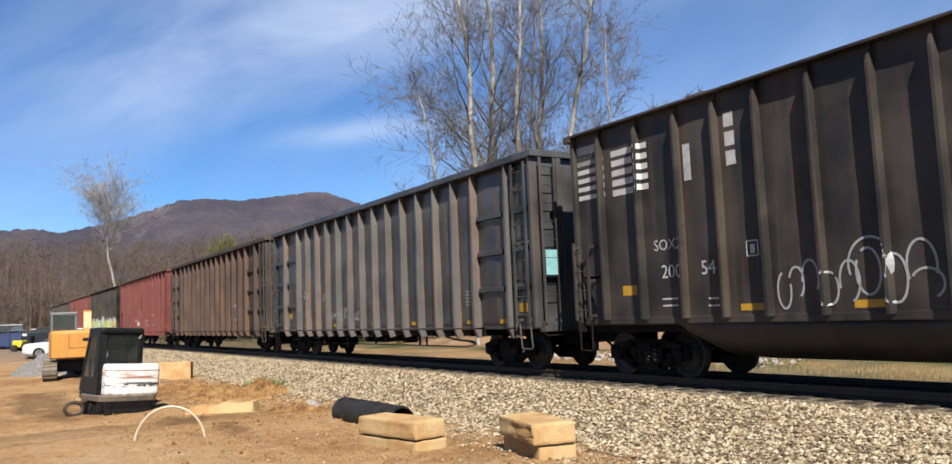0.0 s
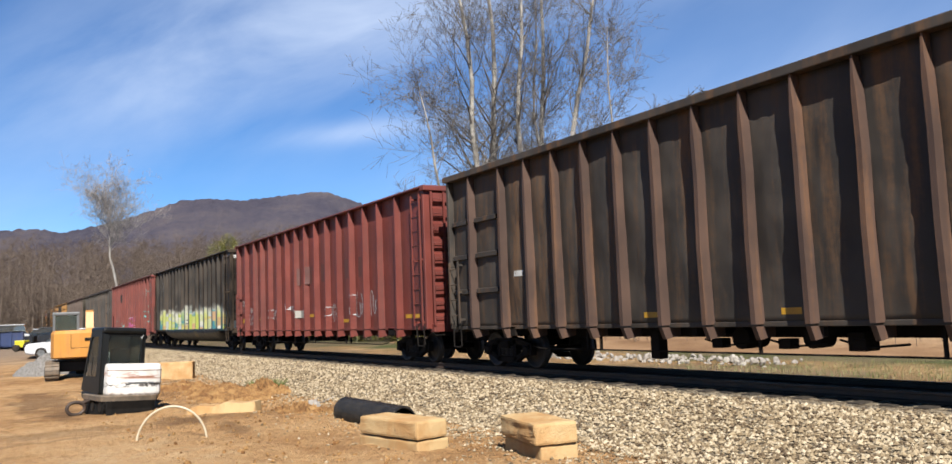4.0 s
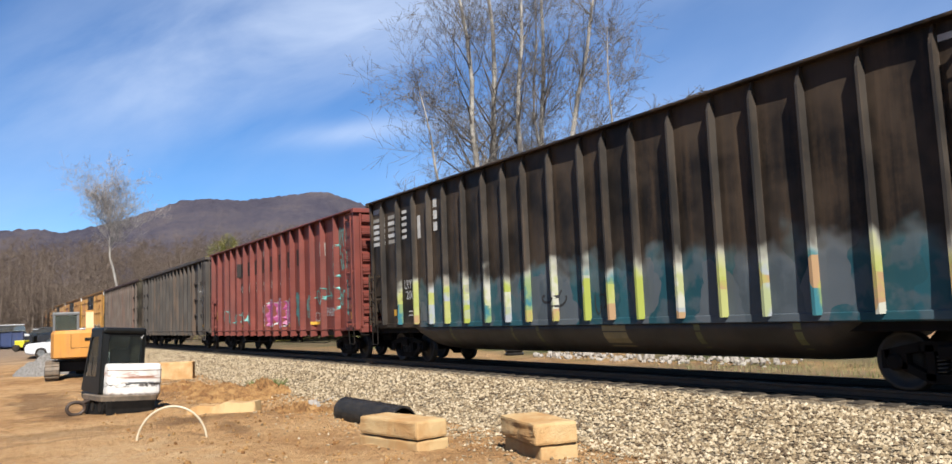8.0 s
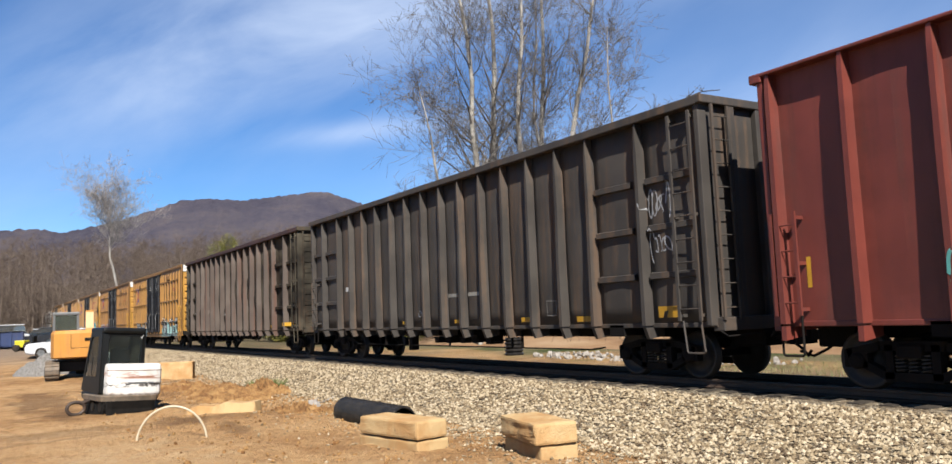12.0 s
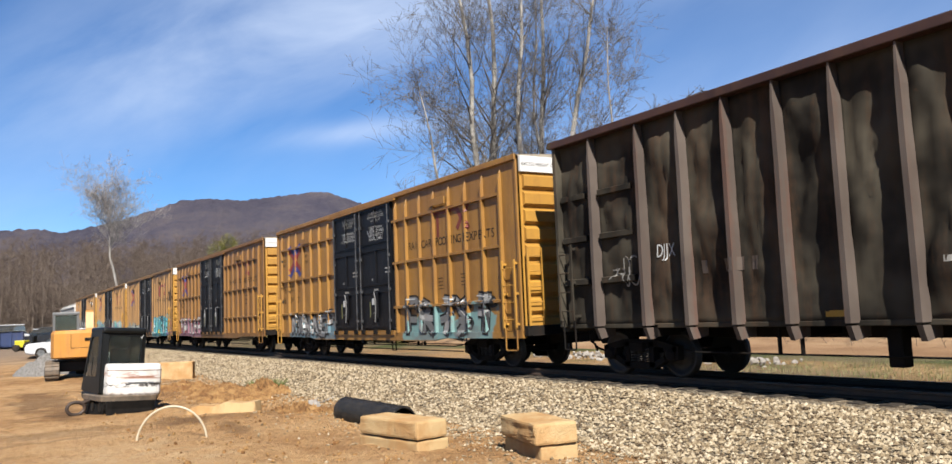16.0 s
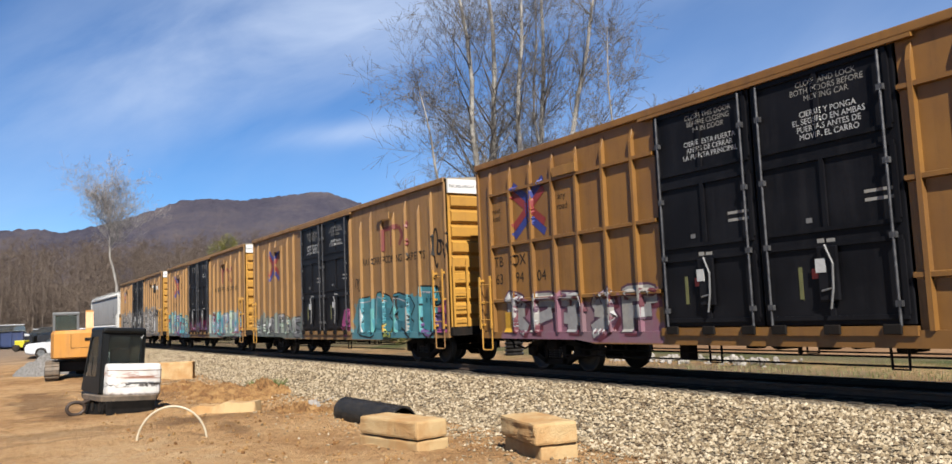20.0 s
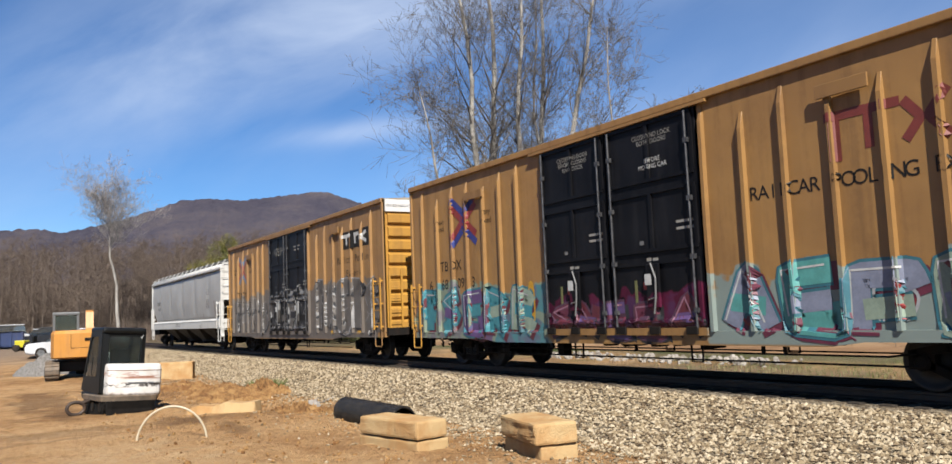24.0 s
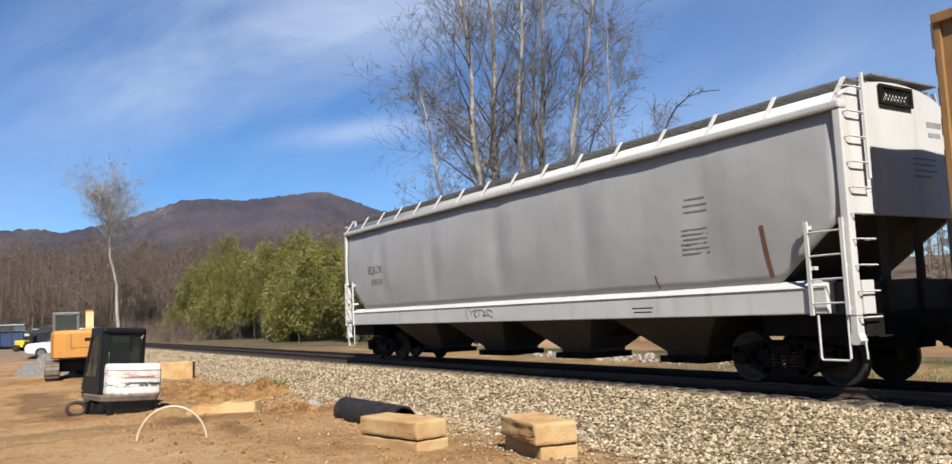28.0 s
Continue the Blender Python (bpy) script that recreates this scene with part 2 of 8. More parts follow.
M["end_yellow"] = paint("yellow_end_paint", (0.64, 0.33, 0.05), (0.57, 0.29, 0.05), YST, 0.5, 0.3)
M["white"] = paint("white_end_paint", (1.0, 0.99, 0.96), (0.92, 0.90, 0.86), (0.4, 0.34, 0.26), 0.5, 0.2)
M["hopper"] = paint("pale_grey_hopper_paint", (0.51, 0.505, 0.495), (0.57, 0.565, 0.555), (0.40, 0.375, 0.345), 0.42, 0.22, dents=0.4)
M["hopper_white"] = paint("white_hopper_paint", (0.80, 0.79, 0.76), (0.74, 0.73, 0.70), (0.48, 0.42, 0.34), 0.5, 0.25)
M["hopper_dark"] = plain("dark_walkway_steel", (0.16, 0.16, 0.162), (0.25, 0.25, 0.25), 0.7)
M["truck"] = paint("grimy_truck_steel", (0.009, 0.008, 0.0075), (0.019, 0.016, 0.014), (0.045, 0.027, 0.018), 0.8, 0.35)
M["wheel"] = plain("dark_wheel_steel", (0.018, 0.016, 0.015), (0.04, 0.03, 0.025), 0.6, 5.0, 0.2)
M["rail"] = plain("rusty_rail_steel", (0.055, 0.04, 0.032), (0.10, 0.06, 0.04), 0.6, 4.0, 0.3)
M["tie"] = plain("creosoted_tie_wood", (0.045, 0.037, 0.03), (0.085, 0.07, 0.055), 0.85, 5.0)
for nm, c in {"white_paint": (0.78, 0.78, 0.76), "label_red": (0.62, 0.06, 0.04), "black_paint": (0.018, 0.017, 0.016), "yellow_tape": (0.75, 0.40, 0.02), "red_paint": (0.33, 0.03, 0.03),
              "blue_paint": (0.03, 0.05, 0.30), "faded_red": (0.24, 0.035, 0.025), "aqua_paint": (0.12, 0.45, 0.42), "pink_paint": (0.40, 0.06, 0.22),
              "pale_tag": (0.55, 0.56, 0.58), "dull_white": (0.42, 0.40, 0.36), "patch_dark": (0.03, 0.022, 0.02), "lime_paint": (0.45, 0.5, 0.1), "cyan_label": (0.30, 0.62, 0.62), "grey_spray": (0.22, 0.22, 0.225), "dark_spray": (0.05, 0.05, 0.055), "dark_red": (0.14, 0.015, 0.03), "aqua_deep": (0.06, 0.31, 0.37),
              "pale_red": (0.42, 0.13, 0.10), "pale_blue": (0.20, 0.27, 0.40), "teal_spray": (0.04, 0.20, 0.26), "pale_green": (0.36, 0.46, 0.36), "purple_spray": (0.15, 0.08, 0.24), "crimson_spray": (0.17, 0.02, 0.055), "aqua_dark": (0.06, 0.25, 0.25),
              "pale_grey": (0.40, 0.39, 0.385), "plum_spray": (0.10, 0.035, 0.07), "lavender_spray": (0.30, 0.33, 0.45), "rose_line": (0.42, 0.20, 0.28), "taupe_spray": (0.165, 0.145, 0.13),
              "figure_white": (0.60, 0.56, 0.50), "rust_run": (0.24, 0.10, 0.04), "patch_black": (0.012, 0.012, 0.012), "tan_spray": (0.46, 0.36, 0.17), "lime_dim": (0.20, 0.20, 0.07), "dull_grey": (0.22, 0.22, 0.22), "patch_rust": (0.13, 0.095, 0.075), "patch_red": (0.12, 0.030, 0.020)}.items():
    M[nm] = plain(nm, c, tuple(v * 0.75 for v in c), 0.6, 4.0, 0.0, 0.1, 0.001)


# ---- mesh helpers ----
def mesh_of(name, bm, mat, smooth=False):
    me = bpy.data.meshes.new(name)
    bm.normal_update()
    if smooth:
        for f in bm.faces:
            f.smooth = True
    bm.to_mesh(me)
    bm.free()
    me.materials.append(mat)
    return me


def part(name, bm, material, parent, label="", smooth=False):
    """One mesh under a thing or under a part."""
    ob = new(name, mesh_of(name, bm, material, smooth))
    ob.parent = parent
    if label:
        ob["label"] = label
    return ob


def thing(name, label, category, group="", kind="", at=None):
    ob = new(name)
    ob.empty_display_size = 0.3
    if at is not None:
        ob.matrix_basis = at
    return tagged(ob, label, category, group, kind)


def quads(bm, pts, faces):
    v = [bm.verts.new(p) for p in pts]
    for f in faces:
        try:
            bm.faces.new([v[i] for i in f])
        except ValueError:
            pass
    return v


BOX = ((0, 3, 2, 1), (4, 5, 6, 7), (0, 1, 5, 4), (1, 2, 6, 5), (2, 3, 7, 6), (3, 0, 4, 7))


def bx(bm, x0, x1, y0, y1, z0, z1):
    """A box between two corners."""
    return quads(bm, [(x0, y0, z0), (x1, y0, z0), (x1, y1, z0), (x0, y1, z0), (x0, y0, z1), (x1, y0, z1), (x1, y1, z1), (x0, y1, z1)], BOX)


def worn_box(bm, x0, x1, y0, y1, z0, z1, r):
    """A box with rounded edges."""
    v = bx(bm, x0, x1, y0, y1, z0, z1)
    edges = list({e for q in v for e in q.link_edges})
    bmesh.ops.bevel(bm, geom=edges, offset=r, segments=2, profile=0.6, affect="EDGES")


def loft(bm, rings, cap=True):
    """Joins rings of points with the same count."""
    rows = [[bm.verts.new(p) for p in r] for r in rings]
    n = len(rows[0])
    for a, b in zip(rows, rows[1:]):
        for i in range(n):
            bm.faces.new((a[i], a[(i + 1) % n], b[(i + 1) % n], b[i]))
    if cap:
        bm.faces.new(list(reversed(rows[0])))
        bm.faces.new(rows[-1])
    return rows


def tube(bm, path, r, n=6, cap=True):
    """A round bar along a path of points; r is a number or one per point."""
    path = [Vector(p) for p in path]
    rs = r if isinstance(r, (list, tuple)) else [r] * len(path)
    rings, ref = [], None
    for i, p in enumerate(path):
        d = (path[min(i + 1, len(path) - 1)] - path[max(i - 1, 0)]).normalized()
        if ref is None:
            ref = d.orthogonal().normalized()
        a = (ref - d * ref.dot(d)).normalized()
        b = d.cross(a)
        ref = a
        rings.append([p + (a * math.cos(2 * math.pi * k / n) + b * math.sin(2 * math.pi * k / n)) * rs[i] for k in range(n)])
    loft(bm, rings, cap)


def disc(bm, c, r, y0, y1, n=24, r1=None):
    """A wheel-like drum along y."""
    r1 = r if r1 is None else r1
    loft(bm, [[(c[0] + r * math.cos(2 * math.pi * k / n), y0, c[2] + r * math.sin(2 * math.pi * k / n)) for k in range(n)],
              [(c[0] + r1 * math.cos(2 * math.pi * k / n), y1, c[2] + r1 * math.sin(2 * math.pi * k / n)) for k in range(n)]])


def words(name, text, size, material, parent, x, y, z, label="", yaw=0.0, stretch=1.0, lean=0.0):
    """Painted lettering on a side that faces -y (yaw 0) or +x (yaw 90); x, z are its middle."""
    cu = bpy.data.curves.new(name, "FONT")
    cu.body, cu.size, cu.align_x, cu.align_y, cu.resolution_u = text, size, "CENTER", "CENTER", 3
    tmp = bpy.data.objects.new(name, cu)
    me = bpy.data.meshes.new_from_object(tmp)
    me.transform(Matrix.Translation((x, y, z)) @ pose(0, 0, 0, 90, 0, yaw) @ Matrix.Diagonal((stretch, 1, 1, 1)))
    bpy.data.objects.remove(tmp)
    me.materials.clear()
    me.materials.append(material)
    ob = new(name, me)
    ob.parent = parent
    if label:
        ob["label"] = label
    return ob


# ---- railway cars ----
def revolve(bm, profile, cx, cz, n=28):
    """Turns a profile of (y, r) about an axle along y."""
    loft(bm, [[(cx + r * math.cos(2 * math.pi * k / n), y, cz + r * math.sin(2 * math.pi * k / n)) for k in range(n)] for y, r in profile])


def bar(bm, a, b, w, y0, y1):
    """A flat bar from a to b in the x-z plane, w wide, between two y."""
    a, b = Vector((a[0], 0, a[1])), Vector((b[0], 0, b[1]))
    d = (b - a).normalized()
    n = Vector((-d.z, 0, d.x)) * w / 2
    p = [a - n, b - n, b + n, a + n]
    quads(bm, [(q.x, y0, q.z) for q in p] + [(q.x, y1, q.z) for q in p], BOX)


WHEEL_R = 0.46
SPINS = []
TRUCK = {}


def truck_meshes():
    bm = bmesh.new()
    revolve(bm, [(-0.84, 0.10), (-0.84, 0.14), (-0.79, 0.15), (-0.755, 0.36), (-0.80, 0.39), (-0.80, 0.445), (-0.79, WHEEL_R), (-0.70, WHEEL_R + 0.004),
                 (-0.69, WHEEL_R + 0.028), (-0.665, WHEEL_R + 0.024), (-0.66, 0.40), (-0.70, 0.36), (-0.72, 0.16), (-0.66, 0.13), (-0.66, 0.10)], 0, 0)
    TRUCK["wheel"] = mesh_of("wheel", bm, M["wheel"], True)
    bm = bmesh.new()
    revolve(bm, [(0.66, 0.10), (0.66, 0.13), (0.72, 0.16), (0.70, 0.36), (0.66, 0.40), (0.665, WHEEL_R + 0.024), (0.69, WHEEL_R + 0.028), (0.70, WHEEL_R + 0.004),
                 (0.79, WHEEL_R), (0.80, 0.445), (0.80, 0.39), (0.755, 0.36), (0.79, 0.15), (0.84, 0.14), (0.84, 0.10)], 0, 0)
    TRUCK["wheel_far"] = mesh_of("wheel", bm, M["wheel"], True)
    bm = bmesh.new()
    revolve(bm, [(-1.08, 0.05), (-1.07, 0.09), (-0.9, 0.09), (-0.86, 0.075), (0.86, 0.075), (0.9, 0.09), (1.07, 0.09), (1.08, 0.05)], 0, 0, 14)
    TRUCK["axle"] = mesh_of("axle", bm, M["truck"], True)
    for s, key in ((-1, "frame"), (1, "frame_far")):
        bm = bmesh.new()
        y0, y1 = sorted((s * 0.90, s * 1.06))
        for a, b, w in (((-1.06, 0.58), (-0.5, 0.70), 0.13), ((-0.52, 0.70), (0.52, 0.70), 0.15), ((0.5, 0.70), (1.06, 0.58), 0.13),
                        ((-1.02, 0.52), (-0.42, 0.24), 0.12), ((-0.44, 0.23), (0.44, 0.23), 0.14), ((0.42, 0.24), (1.02, 0.52), 0.12),
                        ((-0.36, 0.2), (-0.36, 0.72), 0.13), ((0.36, 0.2), (0.36, 0.72), 0.13), ((-1.04, 0.36), (-1.04, 0.64), 0.14), ((1.04, 0.36), (1.04, 0.64), 0.14),
                        ((-0.76, 0.36), (-0.76, 0.58), 0.09), ((0.76, 0.36), (0.76, 0.58), 0.09)):
            bar(bm, a, b, w, y0, y1)
        for cx in (-0.9, 0.9):
            revolve(bm, [(s * 0.9, 0.13), (s * 1.08, 0.13), (s * 1.11, 0.09)] if s > 0 else [(-1.11, 0.09), (-1.08, 0.13), (-0.9, 0.13)], cx, WHEEL_R, 14)
        TRUCK[key] = mesh_of("side_frame", bm, M["truck"])
        bm = bmesh.new()
        pts = [(0.085 * math.cos(a), s * 0.98 + 0.085 * math.sin(a), 0.30 + 0.27 * a / (10 * math.pi)) for a in [i * math.pi / 4 for i in range(41)]]
        tube(bm, pts, 0.019, 5)
        TRUCK["springs" if s < 0 else "springs_far"] = mesh_of("spring", bm, M["wheel"])
    bm = bmesh.new()
    worn_box(bm, -0.2, 0.2, -1.15, 1.15, 0.52, 0.72, 0.03)
    worn_box(bm, -0.28, 0.28, -0.3, 0.3, 0.70, 0.86, 0.03)
    TRUCK["bolster"] = mesh_of("bolster", bm, M["truck"])


truck_meshes()


def linked(name, me, parent, m=None):
    ob = new(name, me)
    ob.parent = parent
    if m is not None:
        ob.matrix_basis = m
    return ob


def truck(car, xc):
    """Two wheelsets, two side frames with springs and a bolster under a car."""
    m = Matrix.Translation((xc, 0, 0))
    for key, sp in (("frame", "springs"), ("frame_far", "springs_far")):
        f = linked("side_frame", TRUCK[key], car, m)
        for cx in (-0.2, 0.0, 0.2):
            linked("spring", TRUCK[sp], f, Matrix.Translation((cx, 0, 0)))
    linked("bolster", TRUCK["bolster"], car, m)
    for dx in (-0.9, 0.9):
        w = linked("wheelset", TRUCK["axle"], car, Matrix.Translation((xc + dx, 0, WHEEL_R)))
        linked("wheel", TRUCK["wheel"], w)
        linked("wheel", TRUCK["wheel_far"], w)
        SPINS.append((w, xc + dx))


def coupler(car, x, s, mat):
    """A knuckle coupler with its pocket, uncoupling lever and air hose at the end x; s is +1 or -1."""
    bm = bmesh.new()
    x0, x1 = sorted((x - s * 0.6, x + s * 0.12))
    worn_box(bm, x0, x1, -0.28, 0.28, 0.62, 1.02, 0.03)
    part("coupler_pocket", bm, mat, car)
    bm = bmesh.new()
    loft(bm, [[(x + s * d, -w, 0.82 - h), (x + s * d, w, 0.82 - h), (x + s * d, w, 0.82 + h), (x + s * d, -w, 0.82 + h)] for d, w, h in
              ((0.05, 0.07, 0.08), (0.4, 0.08, 0.09), (0.46, 0.17, 0.16), (0.62, 0.19, 0.17), (0.78, 0.10, 0.14))])
    part("coupler", bm, M["truck"], car)
    bm = bmesh.new()
    tube(bm, [(x + s * 0.1, -1.45, 0.95), (x + s * 0.22, -1.4, 0.86), (x + s * 0.22, -0.5, 0.88), (x + s * 0.42, -0.12, 1.02)], 0.016)
    part("uncoupling_lever", bm, M["truck"], car, "grimy uncoupling lever")
    bm = bmesh.new()
    tube(bm, [(x + s * 0.15, 0.35, 0.72), (x + s * 0.4, 0.38, 0.55), (x + s * 0.62, 0.25, 0.42), (x + s * 0.8, 0.1, 0.52)], 0.028, 7)
    part("air_hose", bm, M["truck"], car)


def ladder_y(car, x0, x1, y, z0, z1, n, mat, name="ladder"):
    """A ladder on a side, standing off it: two stiles and n rungs."""
    bm = bmesh.new()
    s = -1 if y < 0 else 1
    for x in (x0, x1):
        bx(bm, x - 0.03, x + 0.03, y - 0.02, y + 0.02, z0, z1)
        for z in (z0 + 0.1, (z0 + z1) / 2, z1 - 0.1):
            bx(bm, x - 0.03, x + 0.03, *sorted((y - s * 0.02, y - s * 0.2)), z - 0.03, z + 0.03)
    for i in range(n):
        z = z0 + (z1 - z0) * (i + 0.5) / n
        tube(bm, [(x0, y, z), (x1, y, z)], 0.014, 6)
    return part(name, bm, mat, car)


def ladder_x(car, x, y0, y1, z0, z1, n, mat, name="end_ladder"):
    bm = bmesh.new()
    for y in (y0, y1):
        bx(bm, x - 0.02, x + 0.02, y - 0.03, y + 0.03, z0, z1)
    for i in range(n):
        z = z0 + (z1 - z0) * (i + 0.5) / n
        tube(bm, [(x, y0, z), (x, y1, z)], 0.014, 6)
    return part(name, bm, mat, car)


def stirrup(car, x0, x1, y, z0, z1, mat, bent=0.0):
    bm = bmesh.new()
    tube(bm, [(x0, y, z1), (x0 + bent, y, z0 + 0.03), (x0 + bent + 0.03, y, z0), (x1 + bent - 0.03, y, z0), (x1 + bent, y, z0 + 0.03), (x1, y, z1)], 0.02, 6)
    part("sill_step", bm, mat, car)


def sheet(bm, x0, x1, yb, z0, z1, s, rng, bulge=0.03, nx=4, nz=7, thick=0.05, pressed=False, crumple=0.0):
    """A pressed steel panel with a slightly bulged, uneven face towards s."""
    f, b = [], []
    ph = rng.uniform(0, 6)
    amp = bulge * rng.uniform(0.4, 1.0)
    for j in range(nz + 1):
        rf, rb = [], []
        for i in range(nx + 1):
            u, v = i / nx, j / nz
            edge = min(1.0, 4 * u * (1 - u)) * min(1.0, 5 * v * (1 - v))
            if pressed:
                # pushed outwards by the load, most of all at half height
                d = min(1.0, 3.2 * u * (1 - u)) * amp * (math.sin(math.pi * v ** 0.8) + 0.35 * math.sin(6.5 * v + ph) * math.sin(math.pi * v)) + edge * rng.uniform(-0.1, 0.1) * bulge
            else:
                d = edge * amp * (0.35 + math.sin(2.2 * v + ph + 1.3 * u)) + edge * rng.uniform(-0.3, 0.3) * bulge * 0.3
            x, z = x0 + (x1 - x0) * u, z0 + (z1 - z0) * v
            if crumple:
                # knocked about by loading: creases and shallow pockets
                hit = noise.noise((x * 1.1, z * 0.75, s * 3.0 + ph)) + 0.75 * abs(noise.noise((x * 2.6, z * 1.3, ph))) - 0.25 + 0.3 * noise.noise((x * 6.0, z * 3.2, 5.0 + ph))
                d += crumple * min(1.0, 7 * u * (1 - u)) * min(1.0, 9 * v * (1 - v)) * hit
            rf.append(bm.verts.new((x, yb + s * d, z)))
            rb.append(bm.verts.new((x, yb - s * thick, z)))
        f.append(rf)
        b.append(rb)
    for j in range(nz):
        for i in range(nx):
            q = (f[j][i], f[j][i + 1], f[j + 1][i + 1], f[j + 1][i])
            w = (b[j][i], b[j + 1][i], b[j + 1][i + 1], b[j][i + 1])
            bm.faces.new(q if s < 0 else q[::-1])
            bm.faces.new(w if s < 0 else w[::-1])
    for i in range(nx):
        bm.faces.new((f[0][i], b[0][i], b[0][i + 1], f[0][i + 1]))
        bm.faces.new((f[nz][i], f[nz][i + 1], b[nz][i + 1], b[nz][i]))
    for j in range(nz):
        bm.faces.new((f[j][0], f[j + 1][0], b[j + 1][0], b[j][0]))
        bm.faces.new((f[j][nx], b[j][nx], b[j + 1][nx], f[j + 1][nx]))
    bmesh.ops.recalc_face_normals(bm, faces=bm.faces[:])


def rib(car, x, yb, s, z0, z1, d0, d1, w0, w1, mat, tail=0.0, name="rib", rng=None, head=0.15, slant=False):
    """A tapered hat-section side post: depth d0 and width w0 at the foot, d1 and w1 at the head."""
    bm = bmesh.new()
    jx = rng.uniform(-0.012, 0.012) if rng else 0.0

    def ring(z, d, w, dx=0.0):
        return [(x + dx - w * 0.62, yb, z), (x + dx - w * 0.5, yb + s * d, z), (x + dx + w * 0.5, yb + s * d, z), (x + dx + w * 0.62, yb, z)]
    rings = []
    if slant:
        rings += [ring(z0, d0, w0), ring(z0 + (z1 - z0) * 0.35, d0, (w0 + w1) / 2, jx), ring(z0 + (z1 - z0) * 0.65, d1, (w0 + w1) / 2, -jx), ring(z1 - 0.62, d1, w1), ring(z1 - 0.30, d1, w1 * 0.55), ring(z1, d1 * head, w1 * 0.4)]
    else:
        rings += [ring(z0, d0, w0), ring((z0 + z1) / 2, (d0 + d1) / 2, (w0 + w1) / 2, jx), ring(z1 - 0.3, d1, w1), ring(z1, d1 * head, w1 * 0.8)]
    loft(bm, rings)
    if tail:
        # the foot below the sill: a bracket that runs in under the floor
        lean = d0 * 0.45 if slant else 0.0
        q = [(s * 1.12, z0 - 0.04), (yb + s * d0 * 0.97, z0 - 0.04), (yb + s * (d0 - lean), z0 - tail), (s * 1.12, z0 - tail + 0.06)]
        loft(bm, [[(x + dx, y, z) for y, z in q] for dx in (-w0 * 0.46, w0 * 0.46)])
    bmesh.ops.recalc_face_normals(bm, faces=bm.faces[:])
    return part(name, bm, mat, car)


def ribbon(bm, pts, w, y):
    """A flat brush stroke in the x-z plane."""
    pts = [Vector((p[0], 0, p[1])) for p in pts]
    rows, cuts = [], max(1, int(w / 0.06))
    for i, p in enumerate(pts):
        d = (pts[min(i + 1, len(pts) - 1)] - pts[max(i - 1, 0)])
        d = d.normalized() if d.length > 1e-6 else Vector((1, 0, 0))
        n = Vector((-d.z, 0, d.x)) * w
        rows.append([bm.verts.new((p.x + n.x * q, y, p.z + n.z * q)) for q in (i / cuts - 0.5 for i in range(cuts + 1))])
    for a, b in zip(rows, rows[1:]):
        for i in range(cuts):
            bm.faces.new((a[i], b[i], b[i + 1], a[i + 1]))


def underframe(car, half, mat):
    bm = bmesh.new()
    worn_box(bm, -half + 0.05, half - 0.05, -0.22, 0.22, 0.78, 1.08, 0.02)
    part("center_sill", bm, mat, car)
    for x in (-4.2, -1.4, 1.4, 4.2):
        bm = bmesh.new()
        bx(bm, x - 0.08, x + 0.08, -1.3, 1.3, 0.86, 1.06)
        part("cross_beam", bm, mat, car)
    for s in (-1, 1):
        bm = bmesh.new()
        for x in (s * (half - 2.75),):
            bx(bm, x - 0.22, x + 0.22, -1.42, 1.42, 0.86, 1.08)
        part("body_bolster", bm, mat, car)
    bm = bmesh.new()
    revolve(bm, [(-0.95, 0.05), (-0.94, 0.17), (-0.5, 0.17), (-0.49, 0.05)], 0.9, 0.80, 16)
    part("brake_cylinder", bm, M["truck"], car)
    bm = bmesh.new()
    revolve(bm, [(-0.95, 0.05), (-0.94, 0.20), (-0.35, 0.20), (-0.34, 0.05)], -0.6, 0.80, 16)
    part("air_tank", bm, M["truck"], car)
    bm = bmesh.new()
    worn_box(bm, 1.6, 1.9, -1.0, -0.6, 0.6, 0.9, 0.02)
    part("control_valve", bm, M["truck"], car)
    bm = bmesh.new()
    tube(bm, [(-half + 3.4, -1.2, 0.60), (-half + 3.8, -1.25, 0.55), (half - 3.8, -1.25, 0.55), (half - 3.4, -1.2, 0.60)], 0.018, 5)
    part("brake_rod", bm, M["truck"], car)
    for x in (-4.6, -4.15, 0.1, 3.3, 3.75):
        bm = bmesh.new()
        bx(bm, x - 0.025, x + 0.025, -1.29, -1.24, 0.54, 0.98)
        part("rod_hanger", bm, M["truck"], car)
    bm = bmesh.new()
    worn_box(bm, -2.75, -2.5, -1.15, -0.9, 0.38, 0.98, 0.03)
    part("retainer_bracket", bm, M["truck"], car)
    bm = bmesh.new()
    for x in (-1.5, 0.0, 1.4):
        tube(bm, [(x, -0.9, 0.78), (x + 0.5, -0.95, 0.66), (x + 1.2, -0.95, 0.72)], 0.02, 5)
        worn_box(bm, x + 0.3, x + 0.55, -1.05, -0.8, 0.62, 0.8, 0.02)
    part("brake_rigging", bm, M["truck"], car)


